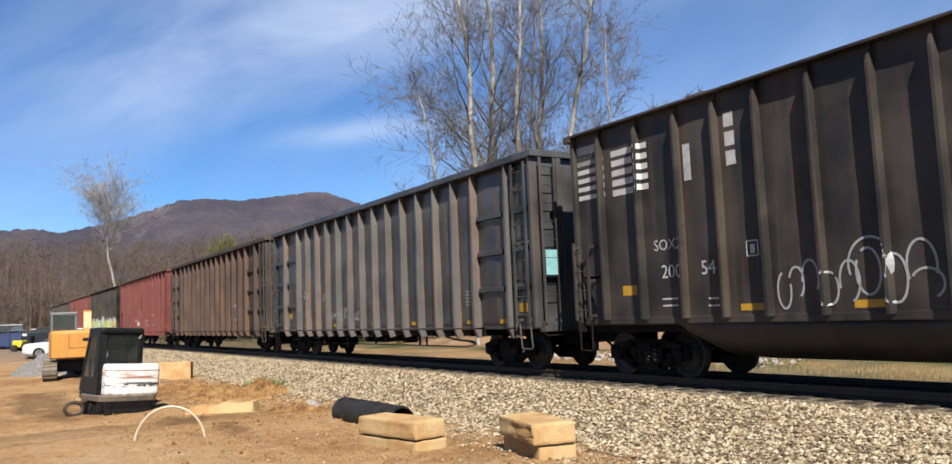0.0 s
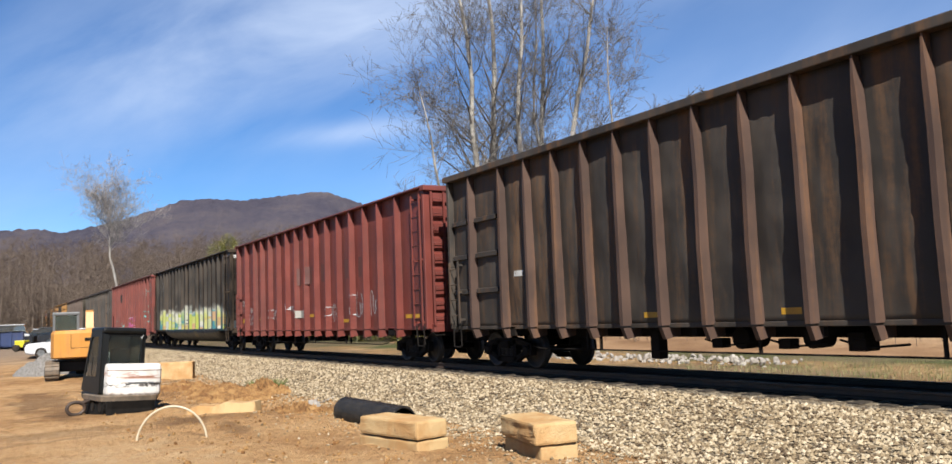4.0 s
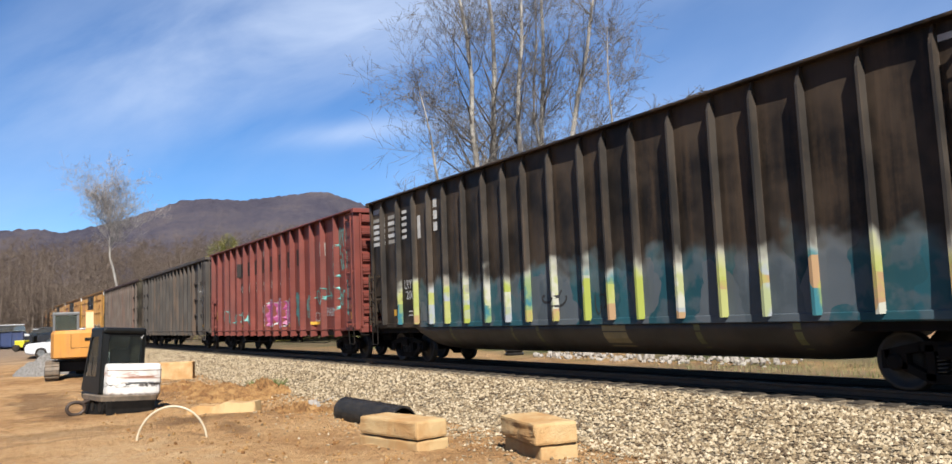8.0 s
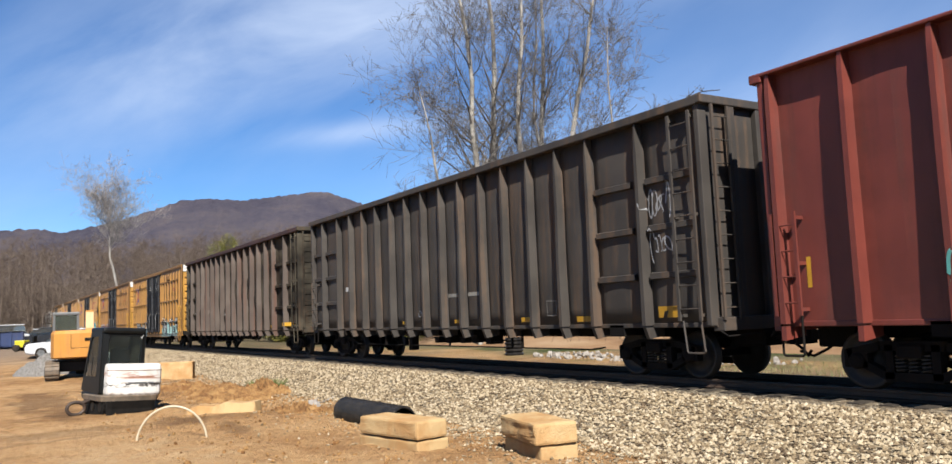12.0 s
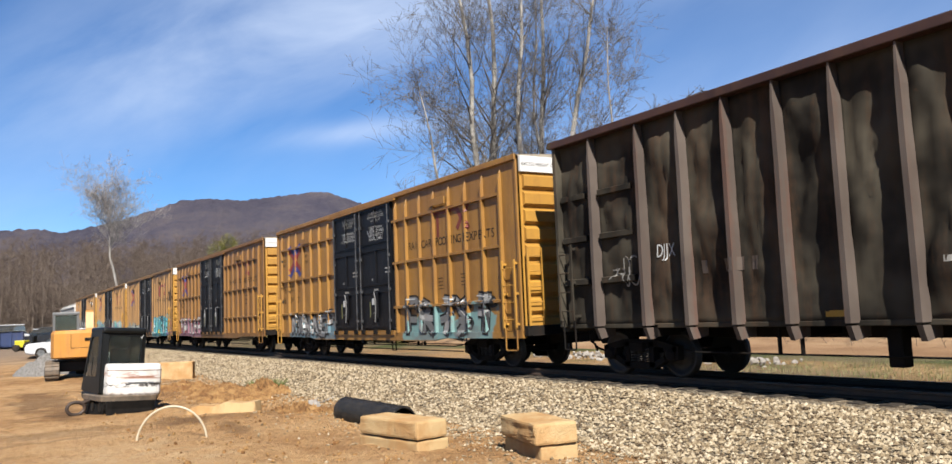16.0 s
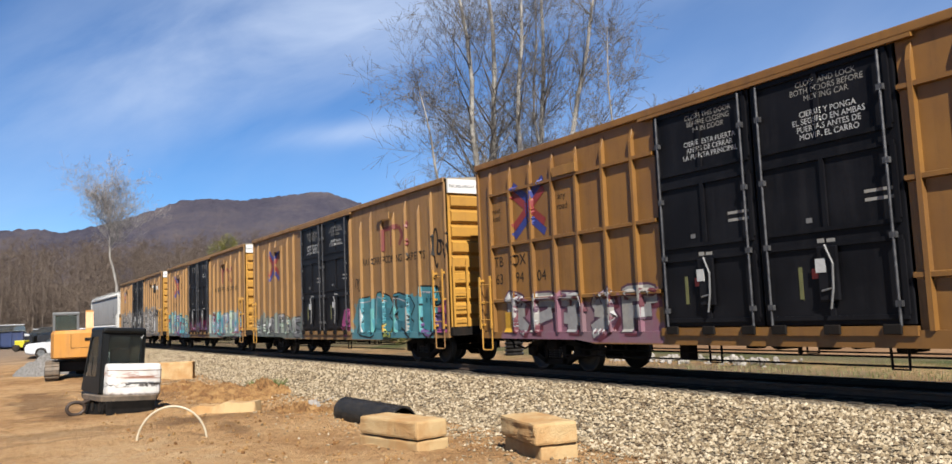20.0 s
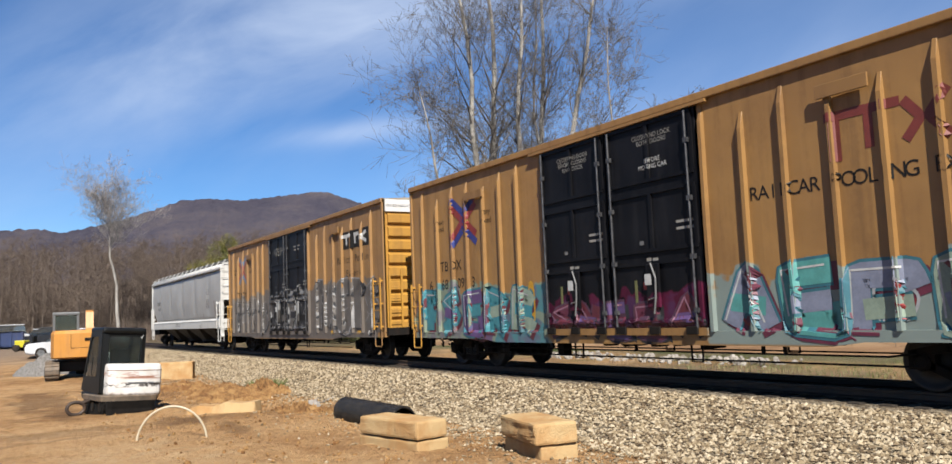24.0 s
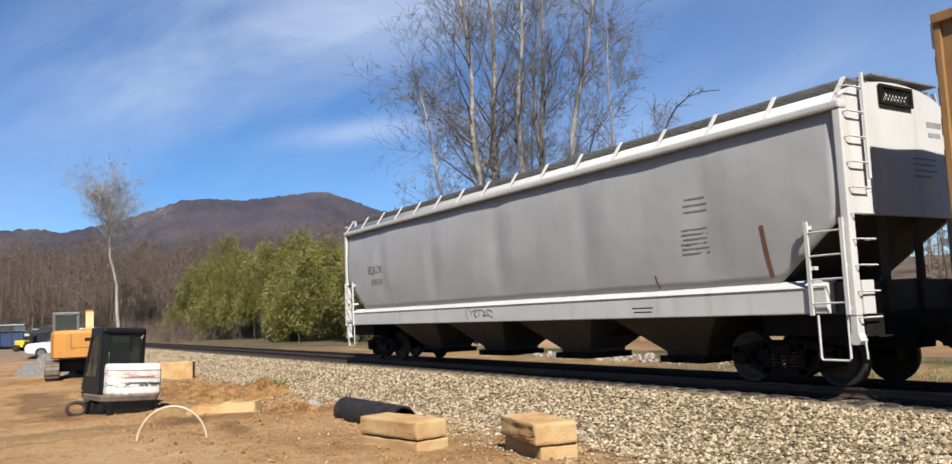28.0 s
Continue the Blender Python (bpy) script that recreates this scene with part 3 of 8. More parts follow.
def ribbed_end(car, xe, s, yw, z0, z1, mat, n, d=0.09, white_top=False, topmat=None):
    """An end wall with n pressed horizontal ridges."""
    bm = bmesh.new()
    bx(bm, *sorted((xe, xe - s * 0.06)), -yw, yw, z0, z1)
    part("end_wall", bm, mat, car)
    zt = z1 - (0.42 if white_top else 0.0)
    step = (zt - z0) / n
    for i in range(n):
        za = z0 + step * (i + 0.5)
        bm = bmesh.new()
        q = step * 0.43
        loft(bm, [[(xe, y, za - q), (xe + s * d, y, za - q * 0.66), (xe + s * d, y, za + q * 0.66), (xe, y, za + q)] for y in (-yw + 0.1, yw - 0.1)])
        bmesh.ops.recalc_face_normals(bm, faces=bm.faces[:])
        part("end_ridge", bm, mat, car)
    if white_top:
        bm = bmesh.new()
        bx(bm, *sorted((xe, xe + s * d * 0.8)), -yw + 0.02, yw - 0.02, zt + 0.02, z1)
        part("end_top_panel", bm, topmat, car, "white height-warning panel")


def gondola(label, half, mat, posts, style, seed, group="gondola cars of the train", rib_mat=None, chord_mat=None, crumple=0.0):
    """An open-top ribbed gondola. style: 'stiff' has short stiffeners in its end bays, 'plain' none, 'tub' a rounded belly."""
    car = thing("gondola_car", label, "gondola car", group)
    rng = random.Random(seed)
    zt, zb = 5.30, 1.05
    tub = style == "tub"
    if tub:
        zb = 1.18
    yb = 1.43 if tub else 1.40
    d0, d1 = (0.17, 0.17) if tub else (0.23, 0.21)
    chord = 0.17 if style == "stiff" else 0.06
    xs = [-half + 0.05] + list(posts) + [half - 0.05]
    for s in (-1, 1):
        for i, (a, b) in enumerate(zip(xs, xs[1:])):
            bm = bmesh.new()
            low = zb
            if tub and i in (0, len(xs) - 2):
                low = 2.15
                bx(bm, a, b, *sorted((s * yb, s * (yb - 0.05))), low - 0.05, low)
            sheet(bm, a, b, s * yb, low, zt - (0.1 if style == "stiff" else 0.02), s, rng, 0.085 if style == "stiff" else 0.035, *((14, 26) if crumple else (6, 10)), pressed=style == "stiff", crumple=crumple)
            part("side_panel", bm, mat, car, smooth=style == "stiff")
            if tub and i in (0, len(xs) - 2):
                inner, outer = (b, a) if i == 0 else (a, b)
                bm = bmesh.new()
                y0, y1 = sorted((s * yb, s * (yb - 0.05)))
                p = [(inner, low), (outer + (inner - outer) * 0.12, low), (inner + (outer - inner) * 0.25, zb), (inner, zb)]
                quads(bm, [(x, y0, z) for x, z in p] + [(x, y1, z) for x, z in p], BOX)
                bmesh.ops.recalc_face_normals(bm, faces=bm.faces[:])
                part("corner_gusset", bm, mat, car)
        for i, x in enumerate(posts):
            rib(car, x, s * yb, s, zb + 0.02, zt + 0.03 - chord, d0, d1, 0.10 if not tub else 0.06, 0.085 if not tub else 0.05, rib_mat or mat, 0.0 if tub else 0.27, "side_rib", rng, 0.35 if tub else 0.9, style == "stiff")
        if style == "stiff":
            for i in (0, 1, len(xs) - 3, len(xs) - 2):
                a, b = xs[i], xs[i + 1]
                for z in (2.05, 3.0, 3.95):
                    bm = bmesh.new()
                    loft(bm, [[(x, s * yb, z - 0.09), (x, s * (yb + 0.11), z - 0.06), (x, s * (yb + 0.11), z + 0.05), (x, s * yb, z + 0.08)] for x in (a + 0.13, b - 0.30)])
                    bmesh.ops.recalc_face_normals(bm, faces=bm.faces[:])
                    part("bay_stiffener", bm, mat, car)
        bm = bmesh.new()
        worn_box(bm, -half, half, *sorted((s * (yb - 0.08), s * (yb + d1 + 0.012))), zt + 0.035 - chord, zt + 0.035, 0.02)
        part("top_chord", bm, chord_mat or mat, car)
        bm = bmesh.new()
        worn_box(bm, -half, half, *sorted((s * (yb - 0.1), s * (yb + 0.02))), zb - (0.08 if tub else 0.03), zb + 0.06, 0.015)
        part("side_sill", bm, mat, car)
        for x in (-half + 0.06, half - 0.06):
            bm = bmesh.new()
            worn_box(bm, x - 0.06, x + 0.06, *sorted((s * (yb - 0.06), s * (yb + (0.09 if tub else 0.17)))), zb if not tub else 1.1, zt - 0.1, 0.02)
            part("corner_post", bm, mat, car)
    for s in (-1, 1):
        xe = s * (half - 0.02)
        if style == "plain":
            ribbed_end(car, xe, s, yb - 0.02, zb, zt - 0.1, mat, 9, 0.1)
        else:
            bm = bmesh.new()
            bx(bm, *sorted((xe, xe - s * 0.06)), -yb, yb, 1.6 if tub else zb, zt - 0.1)
            part("end_wall", bm, mat, car)
            for y in (-0.75, 0.0, 0.75):
                bm = bmesh.new()
                worn_box(bm, *sorted((xe, xe + s * 0.12)), y - 0.07, y + 0.07, zb, zt - 0.1, 0.015)
                part("end_post", bm, mat, car)
        bm = bmesh.new()
        worn_box(bm, *sorted((xe - s * 0.1, xe + s * 0.14)), -yb - d1 - 0.01, yb + d1 + 0.01, zt - 0.12, zt + 0.04, 0.02)
        part("end_chord", bm, mat, car)
        bm = bmesh.new()
        worn_box(bm, *sorted((xe - s * 0.1, xe + s * 0.16)), -yb, yb, 0.95, 1.2, 0.02)
        part("end_sill", bm, mat, car)
        coupler(car, s * half, s, M["truck"])
    ladder_y(car, half - 0.75, half - 0.22, -yb - 0.2, 1.15, zt - 0.2, 9, mat)
    ladder_y(car, -half + 0.1, -half + 0.55, -yb - 0.2, 1.2, 2.9, 4, mat)
    ladder_x(car, half + 0.16, -yb + 0.02, -yb + 0.45, 1.15, zt - 0.15, 9, mat)
    stirrup(car, half - 0.72, half - 0.28, -yb - 0.14, 0.55, 1.15, M["truck"] if style == "plain" else mat, 0.06)
    stirrup(car, -half + 0.12, -half + 0.52, -yb - 0.14, 0.55, 1.2, M["truck"])
    bm = bmesh.new()
    bx(bm, -half + 0.1, half - 0.1, -yb + 0.06, yb - 0.06, 1.08, 1.16)
    part("floor_plate", bm, mat, car)
    if tub:
        bm = bmesh.new()
        prof = [(1.40 * math.cos(a), 1.16 - 0.77 * math.sin(a) ** 0.8) for a in [math.pi * i / 16 for i in range(17)]]
        prof = [(y, z if abs(y) < 1.39 else 1.16) for y, z in prof]
        rings = []
        for x, q in ((-7.5, 0.12), (-7.2, 0.62), (-6.7, 0.95), (-6.1, 1.0), (6.1, 1.0), (6.7, 0.95), (7.2, 0.62), (7.5, 0.12)):
            rings.append([(x, y, 1.16 - (1.16 - z) * q) for y, z in prof])
        loft(bm, rings)
        bmesh.ops.recalc_face_normals(bm, faces=bm.faces[:])
        part("belly_tub", bm, M["coal_black"], car, smooth=True)
        for s in (-1, 1):
            bm = bmesh.new()
            worn_box(bm, *sorted((s * 7.1, s * (half - 0.1))), -1.30, 1.30, 0.93, 1.14, 0.02)
            part("draft_pan", bm, M["truck"], car)
    else:
        underframe(car, half, M["truck"])
    inset = 1.6 if tub else 2.0
    for x in (-half + inset, half - inset):
        truck(car, x)
    return car


def boxcar(label, half, mat, door_mat, left_posts, right_posts, door, grid, seed):
    """A tall double-door boxcar with side posts; grid: with three rows of belts between the posts."""
    car = thing("boxcar", label, "boxcar", "boxcars of the train")
    rng = random.Random(seed)
    zt, zb, yb = 5.33, 0.92, 1.50
    d0, d1 = door
    for s in (-1, 1):
        for posts, a, b in ((left_posts, -half, d0), (right_posts, d1, half)):
            xs = [a] + list(posts) + [b]
            for p, q in zip(xs, xs[1:]):
                bm = bmesh.new()
                sheet(bm, p, q, s * yb, zb, zt - 0.06, s, rng, 0.012, 3, 6)
                part("side_panel", bm, mat, car)
            for x in posts:
                tall = grid or x in (posts[0], posts[-1])
                rib(car, x, s * yb, s, zb + 0.03, zt - (0.2 if tall else 0.28 + 0.25 * ((int(x * 10)) % 2)), 0.10, 0.09, 0.075, 0.075, mat, 0.0, "side_post", rng)
            if grid:
                inner = [x for x in xs[1:-1]]
                x0, x1 = (xs[1] - 0.05, b) if a < 0 else (a, xs[-2] + 0.03)
                for z in (1.74, 3.14, 4.48):
                    bm = bmesh.new()
                    loft(bm, [[(x, s * yb, z - 0.05), (x, s * (yb + 0.085), z - 0.035), (x, s * (yb + 0.085), z + 0.035), (x, s * yb, z + 0.05)] for x in (x0, x1)])
                    bmesh.ops.recalc_face_normals(bm, faces=bm.faces[:])
                    part("side_belt", bm, mat, car)
        # door pair
        mid = (d0 + d1) / 2 - 0.12
        for a, b in ((d0 + 0.04, mid - 0.02), (mid + 0.02, d1 - 0.04)):
            bm = bmesh.new()
            y0, y1 = sorted((s * (yb - 0.02), s * (yb + 0.035)))
            worn_box(bm, a, b, y0, y1, zb + 0.12, zt - 0.16, 0.012)
            leaf = part("door", bm, door_mat, car, "black plug door")
            w = b - a
            for i in range(3):
                z0 = zb + 0.2 + i * 1.4
                bm = bmesh.new()
                yy = sorted((s * (yb + 0.035), s * (yb + 0.075)))
                bx(bm, a + 0.08, b - 0.08, *yy, z0, z0 + 0.07)
                bx(bm, a + 0.08, b - 0.08, *yy, z0 + 1.15, z0 + 1.22)
                for f in (0.04, 0.5, 0.96):
                    bx(bm, a + w * f - 0.04, a + w * f + 0.04, *yy, z0 + 0.07, z0 + 1.15)
                part("door_rib", bm, door_mat, leaf)
            for f in (0.07, 0.93):
                bm = bmesh.new()
                tube(bm, [(a + w * f, s * (yb + 0.12), zb + 0.1), (a + w * f, s * (yb + 0.12), zt - 0.22)], 0.022, 6)
                for z in (1.3, 2.3, 3.4, 4.5):
                    bx(bm, a + w * f - 0.05, a + w * f + 0.05, *sorted((s * (yb + 0.07), s * (yb + 0.14))), z, z + 0.09)
                part("locking_bar", bm, M["door_rod"], leaf)
            bm = bmesh.new()
            g = a + w * 0.45
            yy = sorted((s * (yb + 0.06), s * (yb + 0.12)))
            worn_box(bm, g - 0.05, g + 0.30, *yy, 1.42, 2.28, 0.02)
            part("door_gear", bm, door_mat, leaf, "black door locking gear")
            bm = bmesh.new()
            yl = s * (yb + 0.145)
            tube(bm, [(g + 0.16, yl, 1.30), (g + 0.22, yl, 1.62), (g + 0.24, yl, 2.0), (g + 0.12, yl, 2.3)], 0.02, 6)
            tube(bm, [(g + 0.22, yl, 1.62), (g + 0.02, yl, 1.58)], 0.016, 5)
            part("lever", bm, M["dull_grey"], leaf, "worn grey lever")
            for dx, z, w2, h2, mt, lab in ((0.02, 1.98, 0.10, 0.11, "white_paint", "white label"), (-0.14, 1.86, 0.07, 0.08, "label_red", "red label"), (0.0, 2.36, 0.07, 0.05, "dull_white", "pale tag"),
                                           (0.18, 2.36, 0.08, 0.04, "dull_white", "pale tag"), (-0.18, 2.72, 0.06, 0.04, "dull_grey", "grey tag"), (-0.42, 1.72, 0.04, 0.26, "lime_dim", "olive stripe")):
                bm = bmesh.new()
                yt = yb + (0.121 if -0.05 <= dx and z < 2.3 else 0.037)
                bx(bm, g + dx - w2, g + dx + w2 * 0.8, *sorted((s * yt, s * (yt + 0.006))), z - h2, z + h2)
                part("door_label", bm, M[mt], leaf, lab)
            for i in range(2):
                bm = bmesh.new()
                bx(bm, b - 0.62, b - 0.12, *sorted((s * (yb + 0.036), s * (yb + 0.041))), 3.02 - 0.13 * i, 3.07 - 0.13 * i)
                part("small_print", bm, M["dull_white"], leaf)
            for f in (0.12, 0.5, 0.88):
                bm = bmesh.new()
                worn_box(bm, a + w * f - 0.14, a + w * f + 0.14, *sorted((s * (yb + 0.10), s * (yb + 0.15))), zb - 0.02, zb + 0.13, 0.015)
                part("door_roller", bm, M["truck"], leaf)
        bm = bmesh.new()
        bx(bm, d0, d1, *sorted((s * (yb - 0.04), s * (yb + 0.10))), zb - 0.04, zb + 0.10)
        part("door_sill_track", bm, mat, car)
        bm = bmesh.new()
        bx(bm, d0 - 0.3, d1 + 0.3, *sorted((s * (yb + 0.02), s * (yb + 0.12))), zt - 0.17, zt - 0.11)
        part("door_head_track", bm, mat, car)
        bm = bmesh.new()
        tube(bm, [(-half + 3.2, s * (yb - 0.15), 0.42), (half - 3.2, s * (yb - 0.15), 0.42)], 0.018, 5)
        part("brake_rod", bm, M["truck"], car)
        for x in (-1.6, 1.9):
            bm = bmesh.new()
            tube(bm, [(x - 0.14, s * (yb - 0.1), 0.75), (x - 0.13, s * (yb - 0.1), 0.38), (x + 0.13, s * (yb - 0.1), 0.38), (x + 0.14, s * (yb - 0.1), 0.75)], 0.022, 5)
            part("rod_hanger", bm, M["truck"], car)
        # sill with a deeper middle
        bm = bmesh.new()
        y0, y1 = sorted((s * (yb - 0.08), s * (yb + 0.06)))
        p = [(-half, zb + 0.04), (-half, zb - 0.12), (-half + 4.0, zb - 0.14), (-half + 4.6, zb - 0.22), (half - 4.6, zb - 0.22), (half - 4.0, zb - 0.14), (half, zb - 0.12), (half, zb + 0.04)]
        loft(bm, [[(x, y0, z) for x, z in p], [(x, y1, z) for x, z in p]])
        bmesh.ops.recalc_face_normals(bm, faces=bm.faces[:])
        part("side_sill", bm, mat, car)
        bm = bmesh.new()
        worn_box(bm, -half, half, *sorted((s * (yb - 0.05), s * (yb + 0.09))), zt - 0.10, zt + 0.05, 0.02)
        part("eave_rail", bm, mat, car)
        for x in (-half + 0.05, half - 0.05):
            bm = bmesh.new()
            worn_box(bm, x - 0.05, x + 0.05, *sorted((s * (yb - 0.06), s * (yb + 0.05))), zb, zt, 0.015)
            part("corner_post", bm, mat, car)
    bm = bmesh.new()
    loft(bm, [[(x, -yb - 0.05, zt + 0.03), (x, 0, zt + 0.14), (x, yb + 0.05, zt + 0.03), (x, yb, zt - 0.02), (x, -yb, zt - 0.02)] for x in (-half, half)])
    bmesh.ops.recalc_face_normals(bm, faces=bm.faces[:])
    part("roof", bm, M["roof_steel"], car, "galvanised roof sheet")
    for i in range(14):
        x = -half + (i + 0.5) * half / 7
        bm = bmesh.new()
        loft(bm, [[(q, -yb, zt + 0.035), (q, 0, zt + 0.15), (q, yb, zt + 0.035), (q, yb, zt + 0.065), (q, 0, zt + 0.18), (q, -yb, zt + 0.065)] for q in (x - 0.05, x + 0.05)])
        bmesh.ops.recalc_face_normals(bm, faces=bm.faces[:])
        part("roof_seam", bm, M["roof_steel"], car)
    for s in (-1, 1):
        ribbed_end(car, s * half, s, yb - 0.03, zb, zt, M["end_yellow"], 9, 0.1, True, M["white"])
        coupler(car, s * half, s, M["truck"])
        bm = bmesh.new()
        worn_box(bm, *sorted((s * half - s * 0.1, s * half + s * 0.18)), -yb, yb, 0.85, 1.1, 0.02)
        part("end_sill", bm, M["truck"], car)
    bm = bmesh.new()
    bx(bm, -half + 0.1, half - 0.1, -yb + 0.1, yb - 0.1, 0.94, 1.02)
    part("floor_plate", bm, M["truck"], car)
    lx = M["end_yellow"]
    ladder_y(car, half - 0.68, half - 0.14, -yb - 0.13, 1.05, 2.75, 4, lx)
    ladder_y(car, -half + 0.1, -half + 0.6, -yb - 0.13, 1.05, 2.4, 3, lx)
    ladder_x(car, half + 0.2, -yb + 0.06, -yb + 0.5, 1.1, 3.0, 5, lx)
    stirrup(car, half - 0.66, half - 0.16, -yb - 0.1, 0.5, 1.05, mat)
    stirrup(car, -half + 0.12, -half + 0.58, -yb - 0.1, 0.5, 1.05, lx)
    underframe(car, half, M["truck"])
    for x in (-half + 2.5, half - 2.5):
        truck(car, x)
    return car


def hopper(label, half):
    """A covered hopper with rounded sides, sloped ends and four outlet bays."""
    car = thing("hopper_car", label, "hopper car", "hopper car of the train")
    mat, wh = M["hopper"], M["hopper_white"]

    def section(q):
        """Half outline of the side from the sill up, (y, z)."""
        z = 1.72 + (4.40 - 1.72) * q
        return 1.40 + 0.14 * math.sin(math.pi * min(1.0, q * 0.80 + 0.03)) ** 0.8, z
    for s in (-1, 1):
        bm = bmesh.new()
        rows = []
        nx, nz = 80, 14
        seams = [-7.0, -3.5, 0.0, 3.5, 7.0]
        for j in range(nz + 1):
            y, z = section(j / nz)
            ext = 9.84 if z > 2.75 else 8.45 + (9.84 - 8.45) * (z - 1.72) / (2.75 - 1.72)
            row = []
            for i in range(nx + 1):
                x = -ext + 2 * ext * i / nx
                near = min(abs(x - q) for q in seams)
                dent = -0.05 * math.exp(-(near / 0.3) ** 2) * math.sin(math.pi * j / nz)
                row.append(bm.verts.new((x, s * (y + dent + 0.022 * noise.noise((x * 0.55, z * 0.35, s * 4.0))), z)))
            rows.append(row)
        for a, b in zip(rows, rows[1:]):
            for i in range(nx):
                bm.faces.new((a[i], a[i + 1], b[i + 1], b[i]))
        ret = bmesh.ops.extrude_face_region(bm, geom=bm.faces[:])
        bmesh.ops.translate(bm, vec=(0, -s * 0.04, 0), verts=[v for v in ret["geom"] if isinstance(v, bmesh.types.BMVert)])
        bmesh.ops.recalc_face_normals(bm, faces=bm.faces[:])
        part("side_sheet", bm, mat, car, smooth=True)
        bm = bmesh.new()
        worn_box(bm, -half, half, *sorted((s * 1.40, s * 1.60)), 4.41, 4.55, 0.04)
        part("top_rail", bm, wh, car)
        bm = bmesh.new()
        worn_box(bm, -half + 0.5, half - 0.5, *sorted((s * 1.30, s * 1.58)), 1.22, 1.66, 0.02)
        part("side_sill", bm, wh, car)
        bm = bmesh.new()
        loft(bm, [[(x, s * 1.28, 1.64), (x, s * 1.60, 1.64), (x, s * 1.40, 1.76), (x, s * 1.30, 1.76)] for x in (-half + 0.5, half - 0.5)])
        bmesh.ops.recalc_face_normals(bm, faces=bm.faces[:])
        part("sill_flange", bm, wh, car)
        for x in (-half + 0.08, half - 0.08):
            bm = bmesh.new()
            worn_box(bm, x - 0.07, x + 0.07, *sorted((s * 1.42, s * 1.58)), 1.18, 4.4, 0.02)
            part("corner_post", bm, wh, car)
            bm = bmesh.new()
            q = 1 if x > 0 else -1
            loft(bm, [[(x - w, s * 1.40, z), (x + w, s * 1.40, z), (x + w, s * 1.57, z), (x - w, s * 1.57, z)] for w, z in ((0.05, 0.74), (0.10, 0.80), (0.055, 0.92), (0.05, 1.18))])
            tube(bm, [(x + q * 0.08, s * 1.44, 0.86), (x + q * 0.10, s * 1.44, 0.52)], 0.016, 5)
            bmesh.ops.recalc_face_normals(bm, faces=bm.faces[:])
            part("jacking_foot", bm, wh, car)
    # roof
    bm = bmesh.new()
    arc = [(1.5 * math.cos(a), 4.5 + 0.46 * math.sin(a)) for a in [math.pi * i / 12 for i in range(13)]]
    loft(bm, [[(x, y, z) for y, z in arc] for x in (-half + 0.05, half - 0.05)])
    bmesh.ops.recalc_face_normals(bm, faces=bm.faces[:])
    part("roof", bm, wh, car, smooth=True)
    for s in (-1, 1):
        xe = s * (half - 0.12)
        bm = bmesh.new()
        prof = [(-1.5, 2.75), (1.5, 2.75)] + [(y, z + 0.012) for y, z in arc]
        x0, x1 = sorted((s * (half - 0.02), s * (half - 0.10)))
        loft(bm, [[(x0, y, z) for y, z in prof], [(x1, y, z) for y, z in prof]])
        bmesh.ops.recalc_face_normals(bm, faces=bm.faces[:])
        part("end_wall", bm, wh, car)
        bm = bmesh.new()
        t = 0.05
        quads(bm, [(xe, -1.45, 2.77), (xe, 1.45, 2.77), (s * 8.1, 1.36, 1.50), (s * 8.1, -1.36, 1.50),
                   (xe - s * t, -1.45, 2.75), (xe - s * t, 1.45, 2.75), (s * 8.1 - s * t, 1.36, 1.48), (s * 8.1 - s * t, -1.36, 1.48)], BOX)
        bmesh.ops.recalc_face_normals(bm, faces=bm.faces[:])
        # the shadow below the end wall is put into this sheet's colour
        part("slope_sheet", bm, M["hopper_shade"], car, "dark slope sheet, shade in its colour")
        bm = bmesh.new()
        bx(bm, *sorted((s * (half - 1.9), s * half)), -1.38, 1.46, 0.86, 1.2)
        part("end_platform", bm, M["truck"], car)
        bm = bmesh.new()
        worn_box(bm, *sorted((s * (half - 1.5), s * (half - 0.16))), -1.38, 1.46, 1.2, 1.72, 0.03)
        part("shear_plate_box", bm, M["hopper_shade"], car, "dark end framing, shade in its colour")
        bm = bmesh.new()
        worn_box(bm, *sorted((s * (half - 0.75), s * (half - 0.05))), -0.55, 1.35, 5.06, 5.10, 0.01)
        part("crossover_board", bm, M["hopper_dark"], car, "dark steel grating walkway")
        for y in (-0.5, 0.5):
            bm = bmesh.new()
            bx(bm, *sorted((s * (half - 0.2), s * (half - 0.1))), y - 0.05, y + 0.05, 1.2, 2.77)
            part("end_strut", bm, M["hopper_shade"], car)
        coupler(car, s * half, s, M["truck"])
        bm = bmesh.new()
        xg = s * (half + 0.02)
        for i in range(8):
            for d in (-1, 1):
                y = -0.36 + i * 0.09
                tube(bm, [(xg, y, 4.62), (xg, min(0.36, max(-0.48, y + d * 0.2)), 4.86)], 0.011, 4)
        for y0, y1, z0, z1 in ((-0.52, 0.40, 4.85, 4.90), (-0.52, 0.40, 4.57, 4.62), (-0.52, -0.47, 4.62, 4.85), (0.35, 0.40, 4.62, 4.85)):
            bx(bm, *sorted((xg - s * 0.02, xg + s * 0.03)), y0, y1, z0, z1)
        part("end_grating", bm, M["truck"], car, "dark diamond mesh grating")
